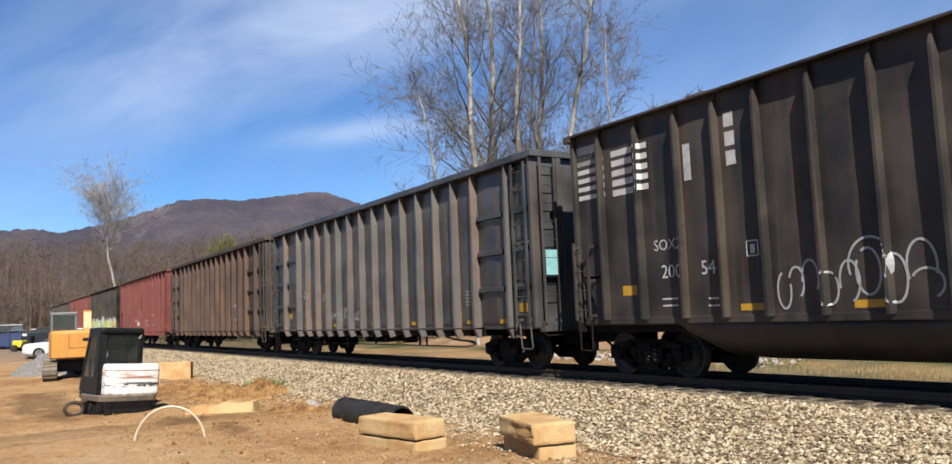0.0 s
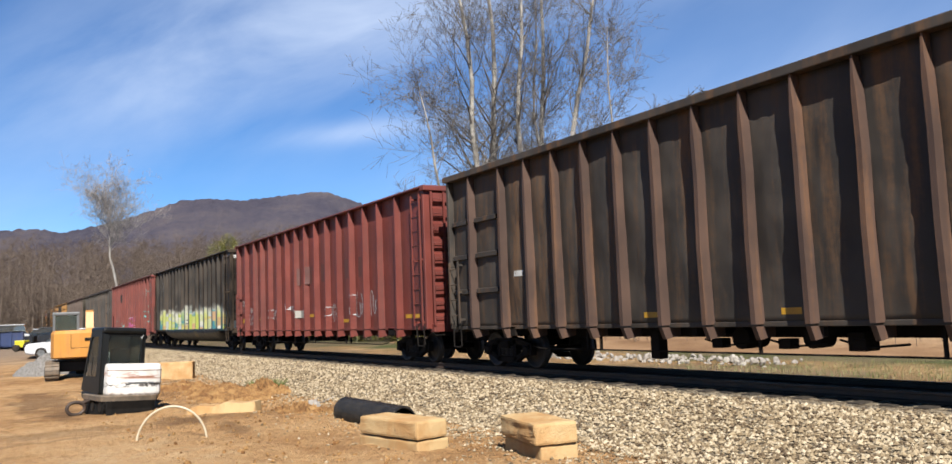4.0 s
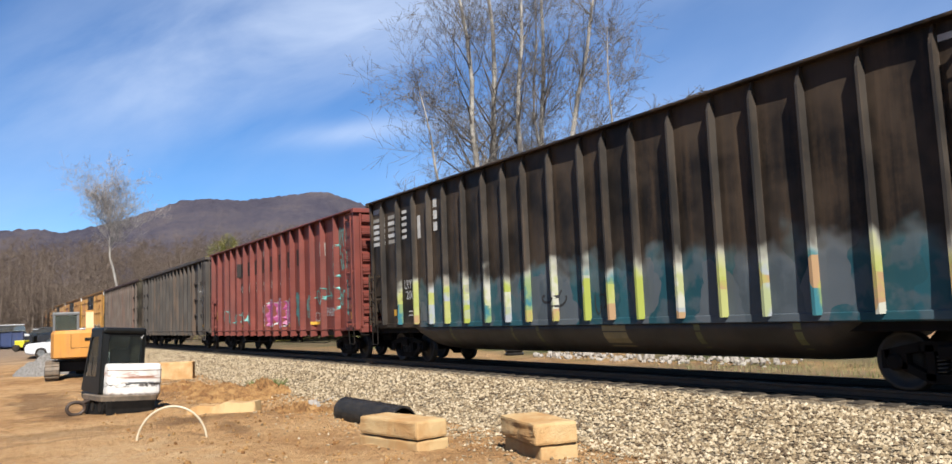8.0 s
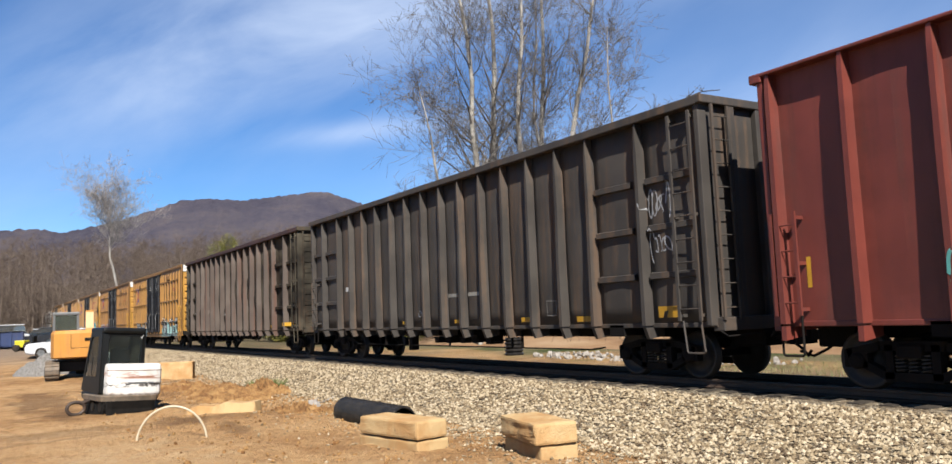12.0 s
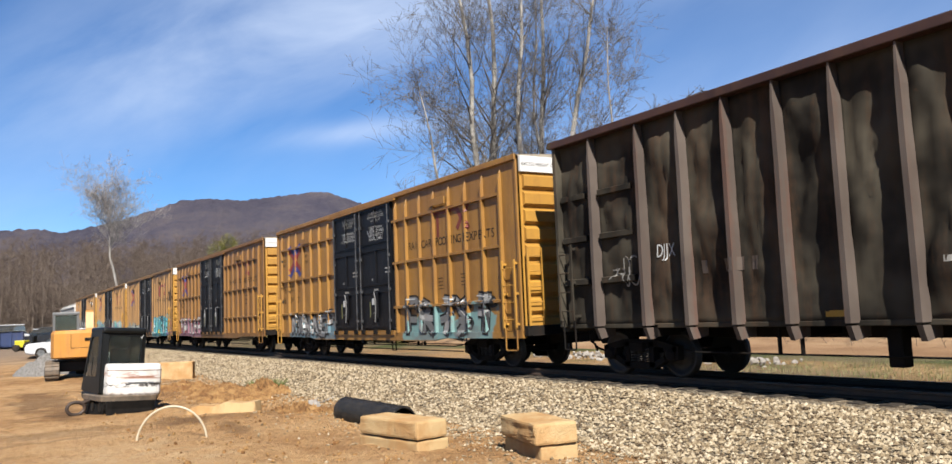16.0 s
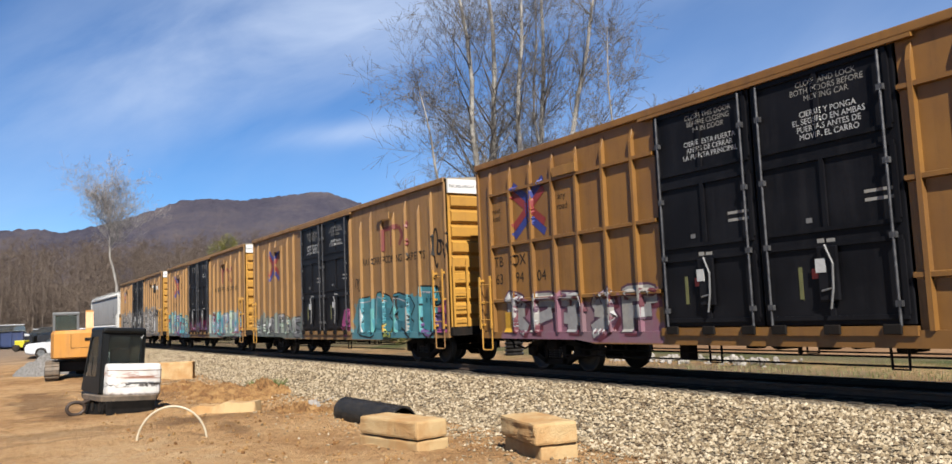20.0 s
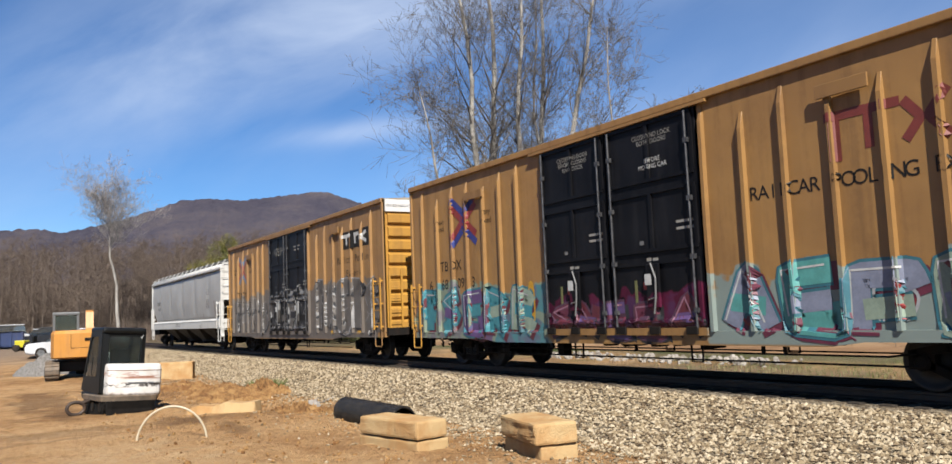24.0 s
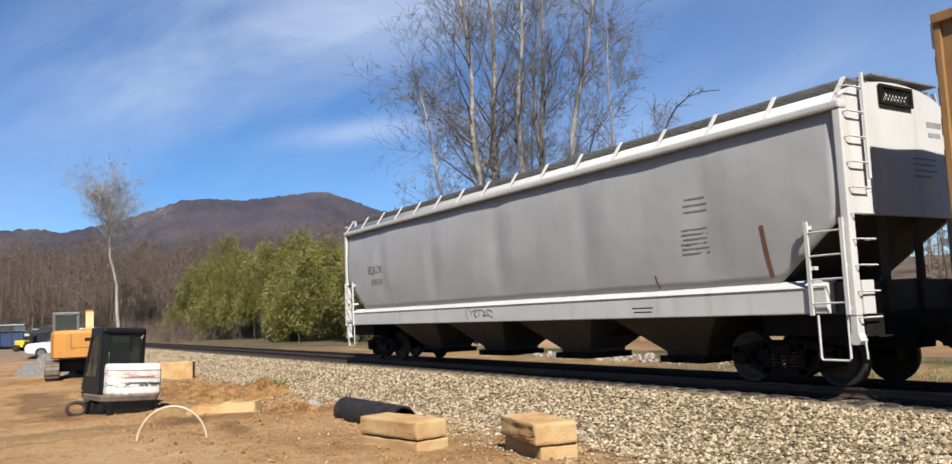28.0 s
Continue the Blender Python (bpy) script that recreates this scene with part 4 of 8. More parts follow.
    # running boards and their brackets
    for s in (-1, 1):
        bm = bmesh.new()
        for i in range(7):
            bx(bm, -half + 0.1, half - 0.1, *sorted((s * (0.60 + 0.085 * i), s * (0.64 + 0.085 * i))), 4.93, 4.965)
        for i in range(60):
            x = -half + 0.2 + (2 * half - 0.4) * i / 59
            bx(bm, x - 0.02, x + 0.02, *sorted((s * 0.60, s * 1.15)), 4.90, 4.93)
        part("running_board", bm, M["hopper_dark"], car, "dark steel grating walkway")
        n = 16
        for i in range(n):
            x = -half + 0.15 + (2 * half - 0.3) * i / (n - 1)
            bm = bmesh.new()
            loft(bm, [[(x - 0.035 + dx, s * y, z), (x + 0.035 + dx, s * y, z), (x + 0.035 + dx, s * (y - 0.04), z), (x - 0.035 + dx, s * (y - 0.04), z)] for y, z, dx in ((1.55, 4.55, 0.0), (1.30, 4.95, 0.06))])
            bmesh.ops.recalc_face_normals(bm, faces=bm.faces[:])
            part("walkway_bracket", bm, wh, car)
    for x in (-7.2, -4.3, -1.4, 1.4, 4.3, 7.2):
        bm = bmesh.new()
        worn_box(bm, x - 1.3, x + 1.3, -0.4, 0.4, 4.86, 5.0, 0.03)
        part("hatch_cover", bm, wh, car)
    # outlets
    for i, x in enumerate((-5.4, -1.8, 1.8, 5.4)):
        bm = bmesh.new()
        loft(bm, [[(x - a, -b, z), (x + a, -b, z), (x + a, b, z), (x - a, b, z)] for a, b, z in ((0.55, 0.5, 0.34), (0.55, 0.55, 0.5), (1.55, 1.3, 1.3))])
        bmesh.ops.recalc_face_normals(bm, faces=bm.faces[:])
        # bay colour carries the shade beneath the car
        part("outlet_bay", bm, M["hopper_shade"], car, "dark outlet bay, shade in its colour")
        bm = bmesh.new()
        worn_box(bm, x - 0.62, x + 0.62, -0.7, 0.7, 0.28, 0.42, 0.02)
        bx(bm, x - 0.05, x + 0.05, -0.95, -0.65, 0.30, 0.38)
        part("outlet_gate", bm, M["truck"], car)
    bm = bmesh.new()
    worn_box(bm, -half + 0.05, half - 0.05, -0.2, 0.2, 0.8, 1.05, 0.02)
    part("center_sill", bm, M["truck"], car)
    for s in (-1, 1):
        x = s * (half - 0.1)
        for i in range(10):
            bm = bmesh.new()
            z = 1.15 + 0.40 * i
            tube(bm, [(s * (half - 0.04), -1.52, z), (s * (half + 0.08), -1.50, z), (s * (half + 0.08), -1.08, z), (s * (half - 0.1), -1.06, z)], 0.015, 6)
            part("end_rung", bm, wh, car)
        bm = bmesh.new()
        bx(bm, *sorted((s * (half + 0.06), s * (half + 0.10))), -1.11, -1.05, 3.3, 5.0)
        part("ladder_stile", bm, wh, car)
        a, b = sorted((s * (half - 0.12), s * (half - 0.75)))
        ladder_y(car, a, b, -1.62, 1.2, 2.7, 4, wh, "side_ladder")
        stirrup(car, a + 0.06, b - 0.06, -1.56, 0.5, 1.2, wh)
        bm = bmesh.new()
        worn_box(bm, x + s * 0.03, x + s * 0.10 + 0.02, -1.42, -1.12, 1.20, 1.72, 0.01)
        part("corner_plate", bm, wh, car)
        truck(car, s * (half - 1.8))
    return car


# rust-stained steel, darkened to stand for shade under the hopper and its ends
M["hopper_shade"] = paint("shaded_outlet_steel", (0.06, 0.05, 0.042), (0.10, 0.085, 0.07), (0.12, 0.075, 0.045), 0.7, 0.6)
M["roof_steel"] = paint("galvanised_roof", (0.42, 0.33, 0.22), (0.5, 0.45, 0.36), (0.2, 0.12, 0.06), 0.5, 0.4)
M["door_rod"] = plain("door_rod_steel", (0.05, 0.05, 0.055), (0.14, 0.14, 0.145), 0.45, 9.0, 0.3)

STIFF_POSTS = [-8.97, -7.49, -6.34, -5.23, -4.13, -3.05, -1.95, -0.83, 0.28, 1.35, 2.46, 3.55, 4.67, 5.82, 6.94, 8.52]
PLAIN_POSTS = [-9.9, -8.53, -7.13, -5.98, -4.8, -3.62, -2.44, -1.29, -0.14, 1.02, 2.19, 3.36, 4.54, 5.73, 6.9, 8.26]
TUB_POSTS = [-9.27, -8.13, -7.03, -6.06, -5.13, -4.06, -2.99, -2.04, -1.14, -0.07, 1.08, 1.87, 2.75, 3.85, 4.9, 5.83, 6.8, 7.87, 9.0]
GRID_L, GRID_R = [-8.75, -7.83, -6.95, -6.07, -5.19, -4.27, -3.35], [2.52, 3.25, 4.13, 5.02, 5.93, 6.84, 7.73, 8.6]
POST_L, POST_R = [-8.61, -7.72, -6.86, -6.05, -5.19, -4.4, -3.61], [2.48, 3.38, 4.23, 5.12, 5.98, 6.83, 7.71, 8.53]
c0 = gondola("black coal gondola with rounded belly, white end stripes and chalk tags", 10.24, M["coal_black"], TUB_POSTS, "tub", 10)
c1 = gondola("dark grey ribbed steel gondola with rust-brown ribs and empty top", 9.82, M["gon_grey"], [-8.32] + [-6.72 + 1.062 * i for i in range(14)] + [8.72], "stiff", 11, rib_mat=M["rib_grey"], crumple=0.035)
c2 = gondola("brown-black ribbed steel gondola with rusty ribs and small aqua tag", 10.2, M["gon_brown"], STIFF_POSTS, "stiff", 12, rib_mat=M["rib_rust"], crumple=0.03)
c3 = gondola("red oxide ribbed gondola with white lettering and thin pale tags", 10.18, M["gon_red"], PLAIN_POSTS, "plain", 13)
c4 = gondola("black coal gondola with rounded belly sprayed lime, blue and white", 10.24, M["tub_tagged"], TUB_POSTS, "tub", 14, rib_mat=M["tub_rib"])
c5 = gondola("red oxide ribbed gondola with large pale figures, magenta and aqua tags", 10.12, M["gon_red_tagged"], PLAIN_POSTS, "plain", 15)
c6 = gondola("dark brown ribbed steel gondola with white scribbles beside its ladder", 10.22, M["gon_dark"], STIFF_POSTS, "stiff", 16)
c7 = gondola("rusty brown-black ribbed steel gondola with dented side panels", 10.3, M["gon_blotch"], STIFF_POSTS, "stiff", 17, rib_mat=M["rib_dust"], chord_mat=M["chord_red"], crumple=0.12)
c8 = boxcar("yellow tall boxcar with gridded sides, black doors and grey graffiti", 9.37, M["box_a"], M["door"], GRID_L, GRID_R, (-2.74, 2.31), True, 18)
c9 = boxcar("yellow tall boxcar with gridded sides, black doors and white graffiti", 9.4, M["box_b"], M["door"], GRID_L, GRID_R, (-2.74, 2.31), True, 19)
c10 = boxcar("tan-yellow tall boxcar with upright posts and turquoise block graffiti", 9.37, M["box_c"], M["door"], POST_L, POST_R, (-2.62, 2.37), False, 20)
c11 = boxcar("tan-yellow tall boxcar with upright posts, turquoise and crimson graffiti", 9.37, M["box_d"], M["door_d"], POST_L, POST_R, (-2.62, 2.37), False, 21)
c12 = boxcar("tan-yellow tall boxcar whose lower half is sprayed dull grey", 9.5, M["box_e"], M["door_e"], POST_L, POST_R, (-2.55, 2.5), False, 22)
c13 = hopper("pale grey covered hopper with white frame and roof walkway", 9.95)
# each car's place along the track at the clip's middle
TRAIN = [(c0, 128.15), (c1, 106.57), (c2, 85.4), (c3, 63.62), (c4, 41.8), (c5, 20.17), (c6, -1.53), (c7, -23.65),
         (c8, -44.85), (c9, -65.62), (c10, -86.15), (c11, -106.45), (c12, -127.33), (c13, -148.28)]


# ---- ground, track and distance ----
def lumpy(x, y):
    """Height of the open ground: level by the track, uneven dirt before it, rising woods far off."""
    z = -0.66
    d = math.hypot(x, y + 13)
    if y < -5.0 and d < 70:
        z += 0.10 * noise.noise((x * 0.35, y * 0.35, 1.7)) + 0.05 * noise.noise((x * 1.3, y * 1.7, 4.1)) + 0.03 * noise.noise((x * 4.1, y * 4.1, 7.1))
    if y > 2.5:
        z += min(0.25, (y - 2.5) * 0.06)
    # the lot rises gently towards its far end
    t, u = min(1.0, max(0.0, (-x - 40) / 28)), min(1.0, max(0.0, (-y - 6.0) / 2.5))
    return z + 1.0 * t * t * (3 - 2 * t) * u * u * (3 - 2 * u)


def grid_ground(name, xs, ys, height, mat, label, category):
    verts = [(x, y, height(x, y)) for y in ys for x in xs]
    n = len(xs)
    faces = [(j * n + i, j * n + i + 1, (j + 1) * n + i + 1, (j + 1) * n + i) for j in range(len(ys) - 1) for i in range(n - 1)]
    me = bpy.data.meshes.new(name)
    me.from_pydata(verts, [], faces)
    me.materials.append(mat)
    for p in me.polygons:
        p.use_smooth = True
    return tagged(new(name, me), label, category, kind="structure")


def dirt():
    k = Nodes("red_brown_dirt")
    a, b, c = k.noise(0.22, 5.0), k.noise(2.3, 6.0, 0.6), k.noise(26.0, 4.0, 0.6)
    col = k.ramp(k.math("ADD", k.math("MULTIPLY", a, 0.6), k.math("MULTIPLY", b, 0.4)),
                 [(0.33, (0.29, 0.142, 0.058)), (0.43, (0.54, 0.294, 0.124)), (0.54, (0.72, 0.435, 0.202)), (0.68, (0.84, 0.58, 0.32))])
    col = k.mix(k.range(c, 0.55, 0.72, 0.0, 0.75), col, (0.72, 0.52, 0.26))
    crumb = k.noise(7.0, 6.0, 0.7)
    col = k.mix(k.range(crumb, 0.50, 0.66, 0.0, 0.42), col, (0.30, 0.13, 0.04))
    fleck = k.voronoi(42.0)
    col = k.mix(k.range(fleck, 0.10, 0.24, 0.6, 0.0), col, (0.26, 0.125, 0.045))
    tracks = k.noise(1.0, 4.0, 0.5, k.scaled((0.9, 0.16, 1.0)))
    col = k.mix(k.range(tracks, 0.54, 0.66, 0.0, 0.45), col, (0.21, 0.098, 0.036))
    sep = k.n.new("ShaderNodeSeparateXYZ")
    k.put(sep.inputs[0], k.co)
    weeds = k.mix(k.range(k.noise(0.35, 5.0), 0.42, 0.62), (0.24, 0.19, 0.10), (0.09, 0.11, 0.03))
    far = k.math("ADD", sep.outputs[1], k.math("MULTIPLY", k.noise(0.15, 4.0), 14.0))
    col = k.mix(k.range(far, 13.0, 17.0), col, weeds)
    sandy = k.math("MULTIPLY", k.range(sep.outputs[1], 2.0, 4.0), k.range(far, 12.0, 15.0, 1.0, 0.0))
    col = k.mix(k.math("MULTIPLY", sandy, 0.85), col, k.mix(k.range(k.noise(0.9, 5.0), 0.42, 0.6), (0.30, 0.21, 0.125), (0.17, 0.14, 0.07)))
    back = k.math("MULTIPLY", k.range(sep.outputs[0], -62.0, -46.0, 1.0, 0.0), k.range(sep.outputs[1], 2.4, 4.5))
    col = k.mix(k.math("MULTIPLY", back, 0.85), col, k.mix(k.range(k.noise(0.5, 5.0), 0.4, 0.62), (0.20, 0.145, 0.095), (0.115, 0.105, 0.05)))
    # four ragged ellipses of darker brown on the dirt
    dark_patch = None
    for wx, wy, rx, ry in ((-28.5, -11.2, 5.5, 1.1), (-23.5, -11.0, 3.0, 0.5), (-19.3, -8.9, 1.5, 0.6), (-17.0, -8.4, 1.3, 0.35)):
        ex = k.math("DIVIDE", k.math("SUBTRACT", sep.outputs[0], wx), rx)
        ey = k.math("DIVIDE", k.math("SUBTRACT", sep.outputs[1], wy), ry)
        e = k.math("SUBTRACT", 1.0, k.math("ADD", k.math("MULTIPLY", ex, ex), k.math("MULTIPLY", ey, ey)))
        dark_patch = e if dark_patch is None else k.math("MAXIMUM", dark_patch, e)
    dark_patch = k.math("ADD", dark_patch, k.math("MULTIPLY", k.math("SUBTRACT", k.noise(1.4, 6.0, 0.65), 0.5), 3.2))
    col = k.mix(k.range(dark_patch, 0.1, 0.9, 0.0, 0.62), col, (0.17, 0.085, 0.038))
    lot = k.range(sep.outputs[0], -60.0, -46.0, 1.0, 0.0)
    col = k.mix(k.math("MULTIPLY", lot, k.range(sep.outputs[1], 1.0, 3.0, 0.75, 0.0)), col, (0.30, 0.25, 0.21))
    k.bump(k.math("ADD", k.math("ADD", b, k.math("MULTIPLY", crumb, 0.8)), k.math("MULTIPLY", c, 0.4)), 1.0, 0.16)
    return k.done(col, 0.95)


def spread(lo, hi, fine_lo, fine_hi, step, grow=1.35):
    """Values from lo to hi, close together between fine_lo and fine_hi."""
    vals = list(np.arange(fine_lo, fine_hi + step / 2, step))
    d, v = step, fine_hi
    while v < hi:
        d *= grow
        v += d
        vals.append(min(v, hi))
    d, v = step, fine_lo
    while v > lo:
        d *= grow
        v -= d
        vals.insert(0, max(v, lo))
    return [float(v) for v in vals]


M["dirt"] = dirt()
ground = grid_ground("ground", spread(-4000, 4000, -45, 4, 0.3), spread(-4000, 4000, -14, -4, 0.25), lumpy, M["dirt"],
                     "bare red-brown dirt with tyre ruts and pale dust", "ground")


def ballast_mat():
    k = Nodes("pale_ballast_gravel")
    a = k.noise(0.5, 4.0)
    cell = k.voronoi(17.0, out="Color")
    sep = k.n.new("ShaderNodeSeparateColor")
    k.put(sep.inputs[0], cell)
    col = k.ramp(sep.outputs[0], [(0.0, (0.05, 0.035, 0.022)), (0.25, (0.13, 0.098, 0.065)), (0.6, (0.28, 0.225, 0.155)), (1.0, (0.52, 0.45, 0.335))])
    col = k.mix(k.range(a, 0.4, 0.7, 0.0, 0.45), col, (0.32, 0.22, 0.13))
    k.bump(k.math("SUBTRACT", 1.0, k.voronoi(17.0)), 1.0, 0.05)
    return k.done(col, 0.9)


M["ballast"] = ballast_mat()


def shoulder(x):
    """How far the near shoulder of crushed stone reaches from the track."""
    return 4.95 + 0.5 * noise.noise((x * 0.45, 3.3, 0.0)) + 0.22 * noise.noise((x * 1.7, 8.1, 0.0))


def bed_height(y, x=0.0):
    a = abs(y)
    wob = 0.05 * noise.noise((x * 0.6, y * 0.6, 8.0))
    if a < 1.75:
        return -0.185
    foot = shoulder(x) if y < 0 else 3.6
    if a < 2.4:
        return -0.19 - (a - 1.75) * 0.12 + wob * 0.3
    t = min(1.0, (a - 2.4) / (foot - 2.4))
    return -0.27 - 0.46 * t ** 0.9 + wob * (1 - t)


grid_ground("ballast_bed", spread(-1500, 1200, -45, 0, 0.4), [-5.6, -5.2, -4.8, -4.4, -4.0, -3.6, -3.2, -2.8, -2.4, -2.0, -1.75, -0.9, 0, 0.9, 1.75, 2.0, 2.4, 2.8, 3.2, 3.6, 4.0],
                  lambda x, y: bed_height(y, x), M["ballast"], "pale crushed-stone track ballast sloping to the dirt", "ballast")


def stones():
    """Loose crushed stones on the near shoulder."""
    rng = np.random.RandomState(5)
    n = 64000
    x = -2.5 - 62 * rng.rand(n) ** 1.7
    y = -1.75 - 3.6 * rng.rand(n)
    reach = np.array([shoulder(a) for a in x])
    keep = -y < reach - 0.15 + 0.9 * rng.rand(n) ** 3
    x, y = x[keep], y[keep]
    # strays on the dirt
    m = 5200
    sx = -3.5 - 30 * rng.rand(m) ** 1.2
    sy = -4.7 - 0.5 * rng.exponential(1.3, m) - 1.2 * rng.rand(m) * (rng.rand(m) < 0.5)
    x, y = np.concatenate([x, sx]), np.concatenate([y, np.maximum(sy, -10.5)])
    n = len(x)
    z = np.array([max(bed_height(b, a), lumpy(a, b)) for a, b in zip(x, y)])
    r = 0.017 + 0.032 * rng.rand(n) ** 1.4
    r[-m:] *= 0.75
    base = np.array([(1, 0, 0), (0, 1, 0), (-1, 0, 0), (0, -1, 0), (0, 0, 1), (0, 0, -1)], float)
    v = base[None] * (0.65 + 0.7 * rng.rand(n, 6, 1)) + 0.25 * (rng.rand(n, 6, 3) - 0.5)
    a = rng.rand(n) * 6.3
    ca, sa = np.cos(a)[:, None], np.sin(a)[:, None]
    v = np.stack([v[..., 0] * ca - v[..., 1] * sa, v[..., 0] * sa + v[..., 1] * ca, v[..., 2] * 0.75], -1) * r[:, None, None]
    v += np.stack([x, y, z + r * 0.35], -1)[:, None, :]
    f = np.array([(0, 1, 4), (1, 2, 4), (2, 3, 4), (3, 0, 4), (1, 0, 5), (2, 1, 5), (3, 2, 5), (0, 3, 5)])
    faces = (f[None] + 6 * np.arange(n)[:, None, None]).reshape(-1, 3)
    me = bpy.data.meshes.new("ballast_stones")
    me.from_pydata(v.reshape(-1, 3).tolist(), [], faces.tolist())
    k = Nodes("crushed_stone")
    col = k.ramp(k.island(), [(0.0, (0.08, 0.052, 0.030)), (0.22, (0.25, 0.18, 0.105)), (0.6, (0.46, 0.36, 0.225)), (1.0, (0.74, 0.62, 0.44))])
    col = k.mix(k.range(k.noise(30.0), 0.4, 0.7, 0.0, 0.3), col, (0.28, 0.22, 0.16))
    me.materials.append(k.done(col, 0.9))
    tagged(new("ballast_stones", me), "loose pale crushed stones on the track shoulder", "gravel", kind="stuff")


stones()


def track():
    tr = thing("railway_track", "single railway track of dark rusty rails on wooden ties", "track", kind="structure")
    prof = [(-0.07, -0.16), (0.07, -0.16), (0.07, -0.145), (0.012, -0.12), (0.012, -0.045), (0.036, -0.035), (0.036, -0.004), (0.028, 0.0), (-0.028, 0.0), (-0.036, -0.004), (-0.036, -0.035), (-0.012, -0.045), (-0.012, -0.12), (-0.07, -0.145)]
    for y in (-0.755, 0.755):
        bm = bmesh.new()
        loft(bm, [[(x, y + a, b) for a, b in prof] for x in (-1500, -400, -100, 0, 1200)])
        bmesh.ops.recalc_face_normals(bm, faces=bm.faces[:])
        part("rail", bm, M["rail"], tr)
    bm = bmesh.new()
    worn_box(bm, -0.115, 0.115, -1.3, 1.3, -0.36, -0.165, 0.012)
    me = mesh_of("tie", bm, M["tie"])
    for i in range(240):
        linked("tie", me, tr, Matrix.Translation((2.0 - 0.52 * i, 0.02 * math.sin(i * 1.9), 0.0)) @ pose(0, 0, 0, 0, 0, 0.6 * math.sin(i * 2.3)))
    return tr


track()


def mountain():
    """The wooded ridge behind everything, with its spurs."""
    crest = [(-0.35, 430), (-0.1, 300), (0.0, 270), (0.023, 275), (0.058, 283), (0.081, 271), (0.1435, 311), (0.21, 375), (0.239, 384), (0.283, 382), (0.337, 403), (0.378, 420), (0.395, 420), (0.429, 396), (0.464, 368), (0.55, 335), (0.7, 300), (1.0, 260), (1.6, 260)]
    xs, ys = [c[0] for c in crest], [c[1] for c in crest]
    nx, nz = 700, 40
    verts, faces = [], []
    for j in range(nz + 1):
        t = j / nz
        for i in range(nx + 1):
            tan = -0.35 + 1.95 * i / nx
            d = 1300 + 1200 * t
            h = float(np.interp(tan, xs, ys)) * (t ** 1.25)
            ridge = noise.noise((tan * 9, t * 3.0, 0.0)) * 0.5 + noise.noise((tan * 26, t * 7.0, 3.0)) * 0.22
            h *= 1 + 0.28 * ridge * (1 - t) ** 0.6 * t ** 0.3
            h += (4.0 * noise.noise((tan * 160, t * 40, 5.0)) + 5.0 * noise.noise((tan * 520, t * 40, 9.0))) * (0.3 + 0.7 * t)
            verts.append((-d, -13 + d * tan, h - 3))
    for j in range(nz):
        for i in range(nx):
            a = j * (nx + 1) + i
            faces.append((a, a + 1, a + nx + 2, a + nx + 1))
    me = bpy.data.meshes.new("mountain")
    me.from_pydata(verts, [], faces)
    k = Nodes("hazy_wooded_mountainside")
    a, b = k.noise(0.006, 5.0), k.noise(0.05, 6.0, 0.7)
    # bluish cast of these woods stands in for the haze of distance
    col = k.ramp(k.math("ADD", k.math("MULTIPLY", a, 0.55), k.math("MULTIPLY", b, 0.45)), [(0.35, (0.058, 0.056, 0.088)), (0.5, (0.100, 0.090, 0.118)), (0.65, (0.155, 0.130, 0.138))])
    k.bump(b, 1.0, 14.0)
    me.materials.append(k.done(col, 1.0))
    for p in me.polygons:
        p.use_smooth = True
    tagged(new("backdrop_mountain", me), "long ridge of bare brown-purple winter woods, blue haze painted in", "mountain", kind="structure")


mountain()


# ---- the building site beside the track ----
M["orange"] = paint("orange_machine_paint", (0.68, 0.30, 0.045), (0.62, 0.28, 0.05), (0.2, 0.09, 0.04), 0.45, 0.35)


def scuffed_white():
    """White machine paint scraped through to rust and black along its bumper line."""
    k = Nodes("scuffed_white_machine_paint")
    col = k.mix(k.range(k.noise(2.0), 0.4, 0.65), (1.0, 0.98, 0.94), (0.88, 0.82, 0.75))
    scrape = k.noise(3.0, 6.0, 0.7, k.scaled((1.0, 0.5, 3.2)))
    sep = k.n.new("ShaderNodeSeparateXYZ")
    k.put(sep.inputs[0], k.co)
    band = k.math("MULTIPLY", k.range(sep.outputs[2], 0.85, 0.92), k.range(sep.outputs[2], 1.0, 1.1, 1.0, 0.0))
    col = k.mix(k.math("MULTIPLY", k.range(scrape, 0.47, 0.62), band), col, (0.42, 0.17, 0.10))
    low = k.math("MULTIPLY", k.range(sep.outputs[2], 0.66, 0.70), k.range(sep.outputs[2], 0.76, 0.82, 1.0, 0.0))
    col = k.mix(k.math("MULTIPLY", k.range(k.noise(4.0, 6.0, 0.7, k.scaled((1.0, 0.8, 2.5), (3, 1, 0))), 0.47, 0.55), low), col, (0.07, 0.06, 0.055))
    foot = k.range(k.math("ADD", sep.outputs[2], k.math("MULTIPLY", k.noise(6.0, 5.0, 0.7), 0.25)), 0.58, 0.70, 0.85, 0.0)
    col = k.mix(foot, col, (0.20, 0.12, 0.07))
    col = k.mix(k.range(k.noise(9.0, 6.0, 0.75), 0.60, 0.68, 0.0, 0.6), col, (0.35, 0.27, 0.20))
    k.bump(k.noise(5.0, 4.0), 0.3, 0.01)
    return k.done(col, 0.5)


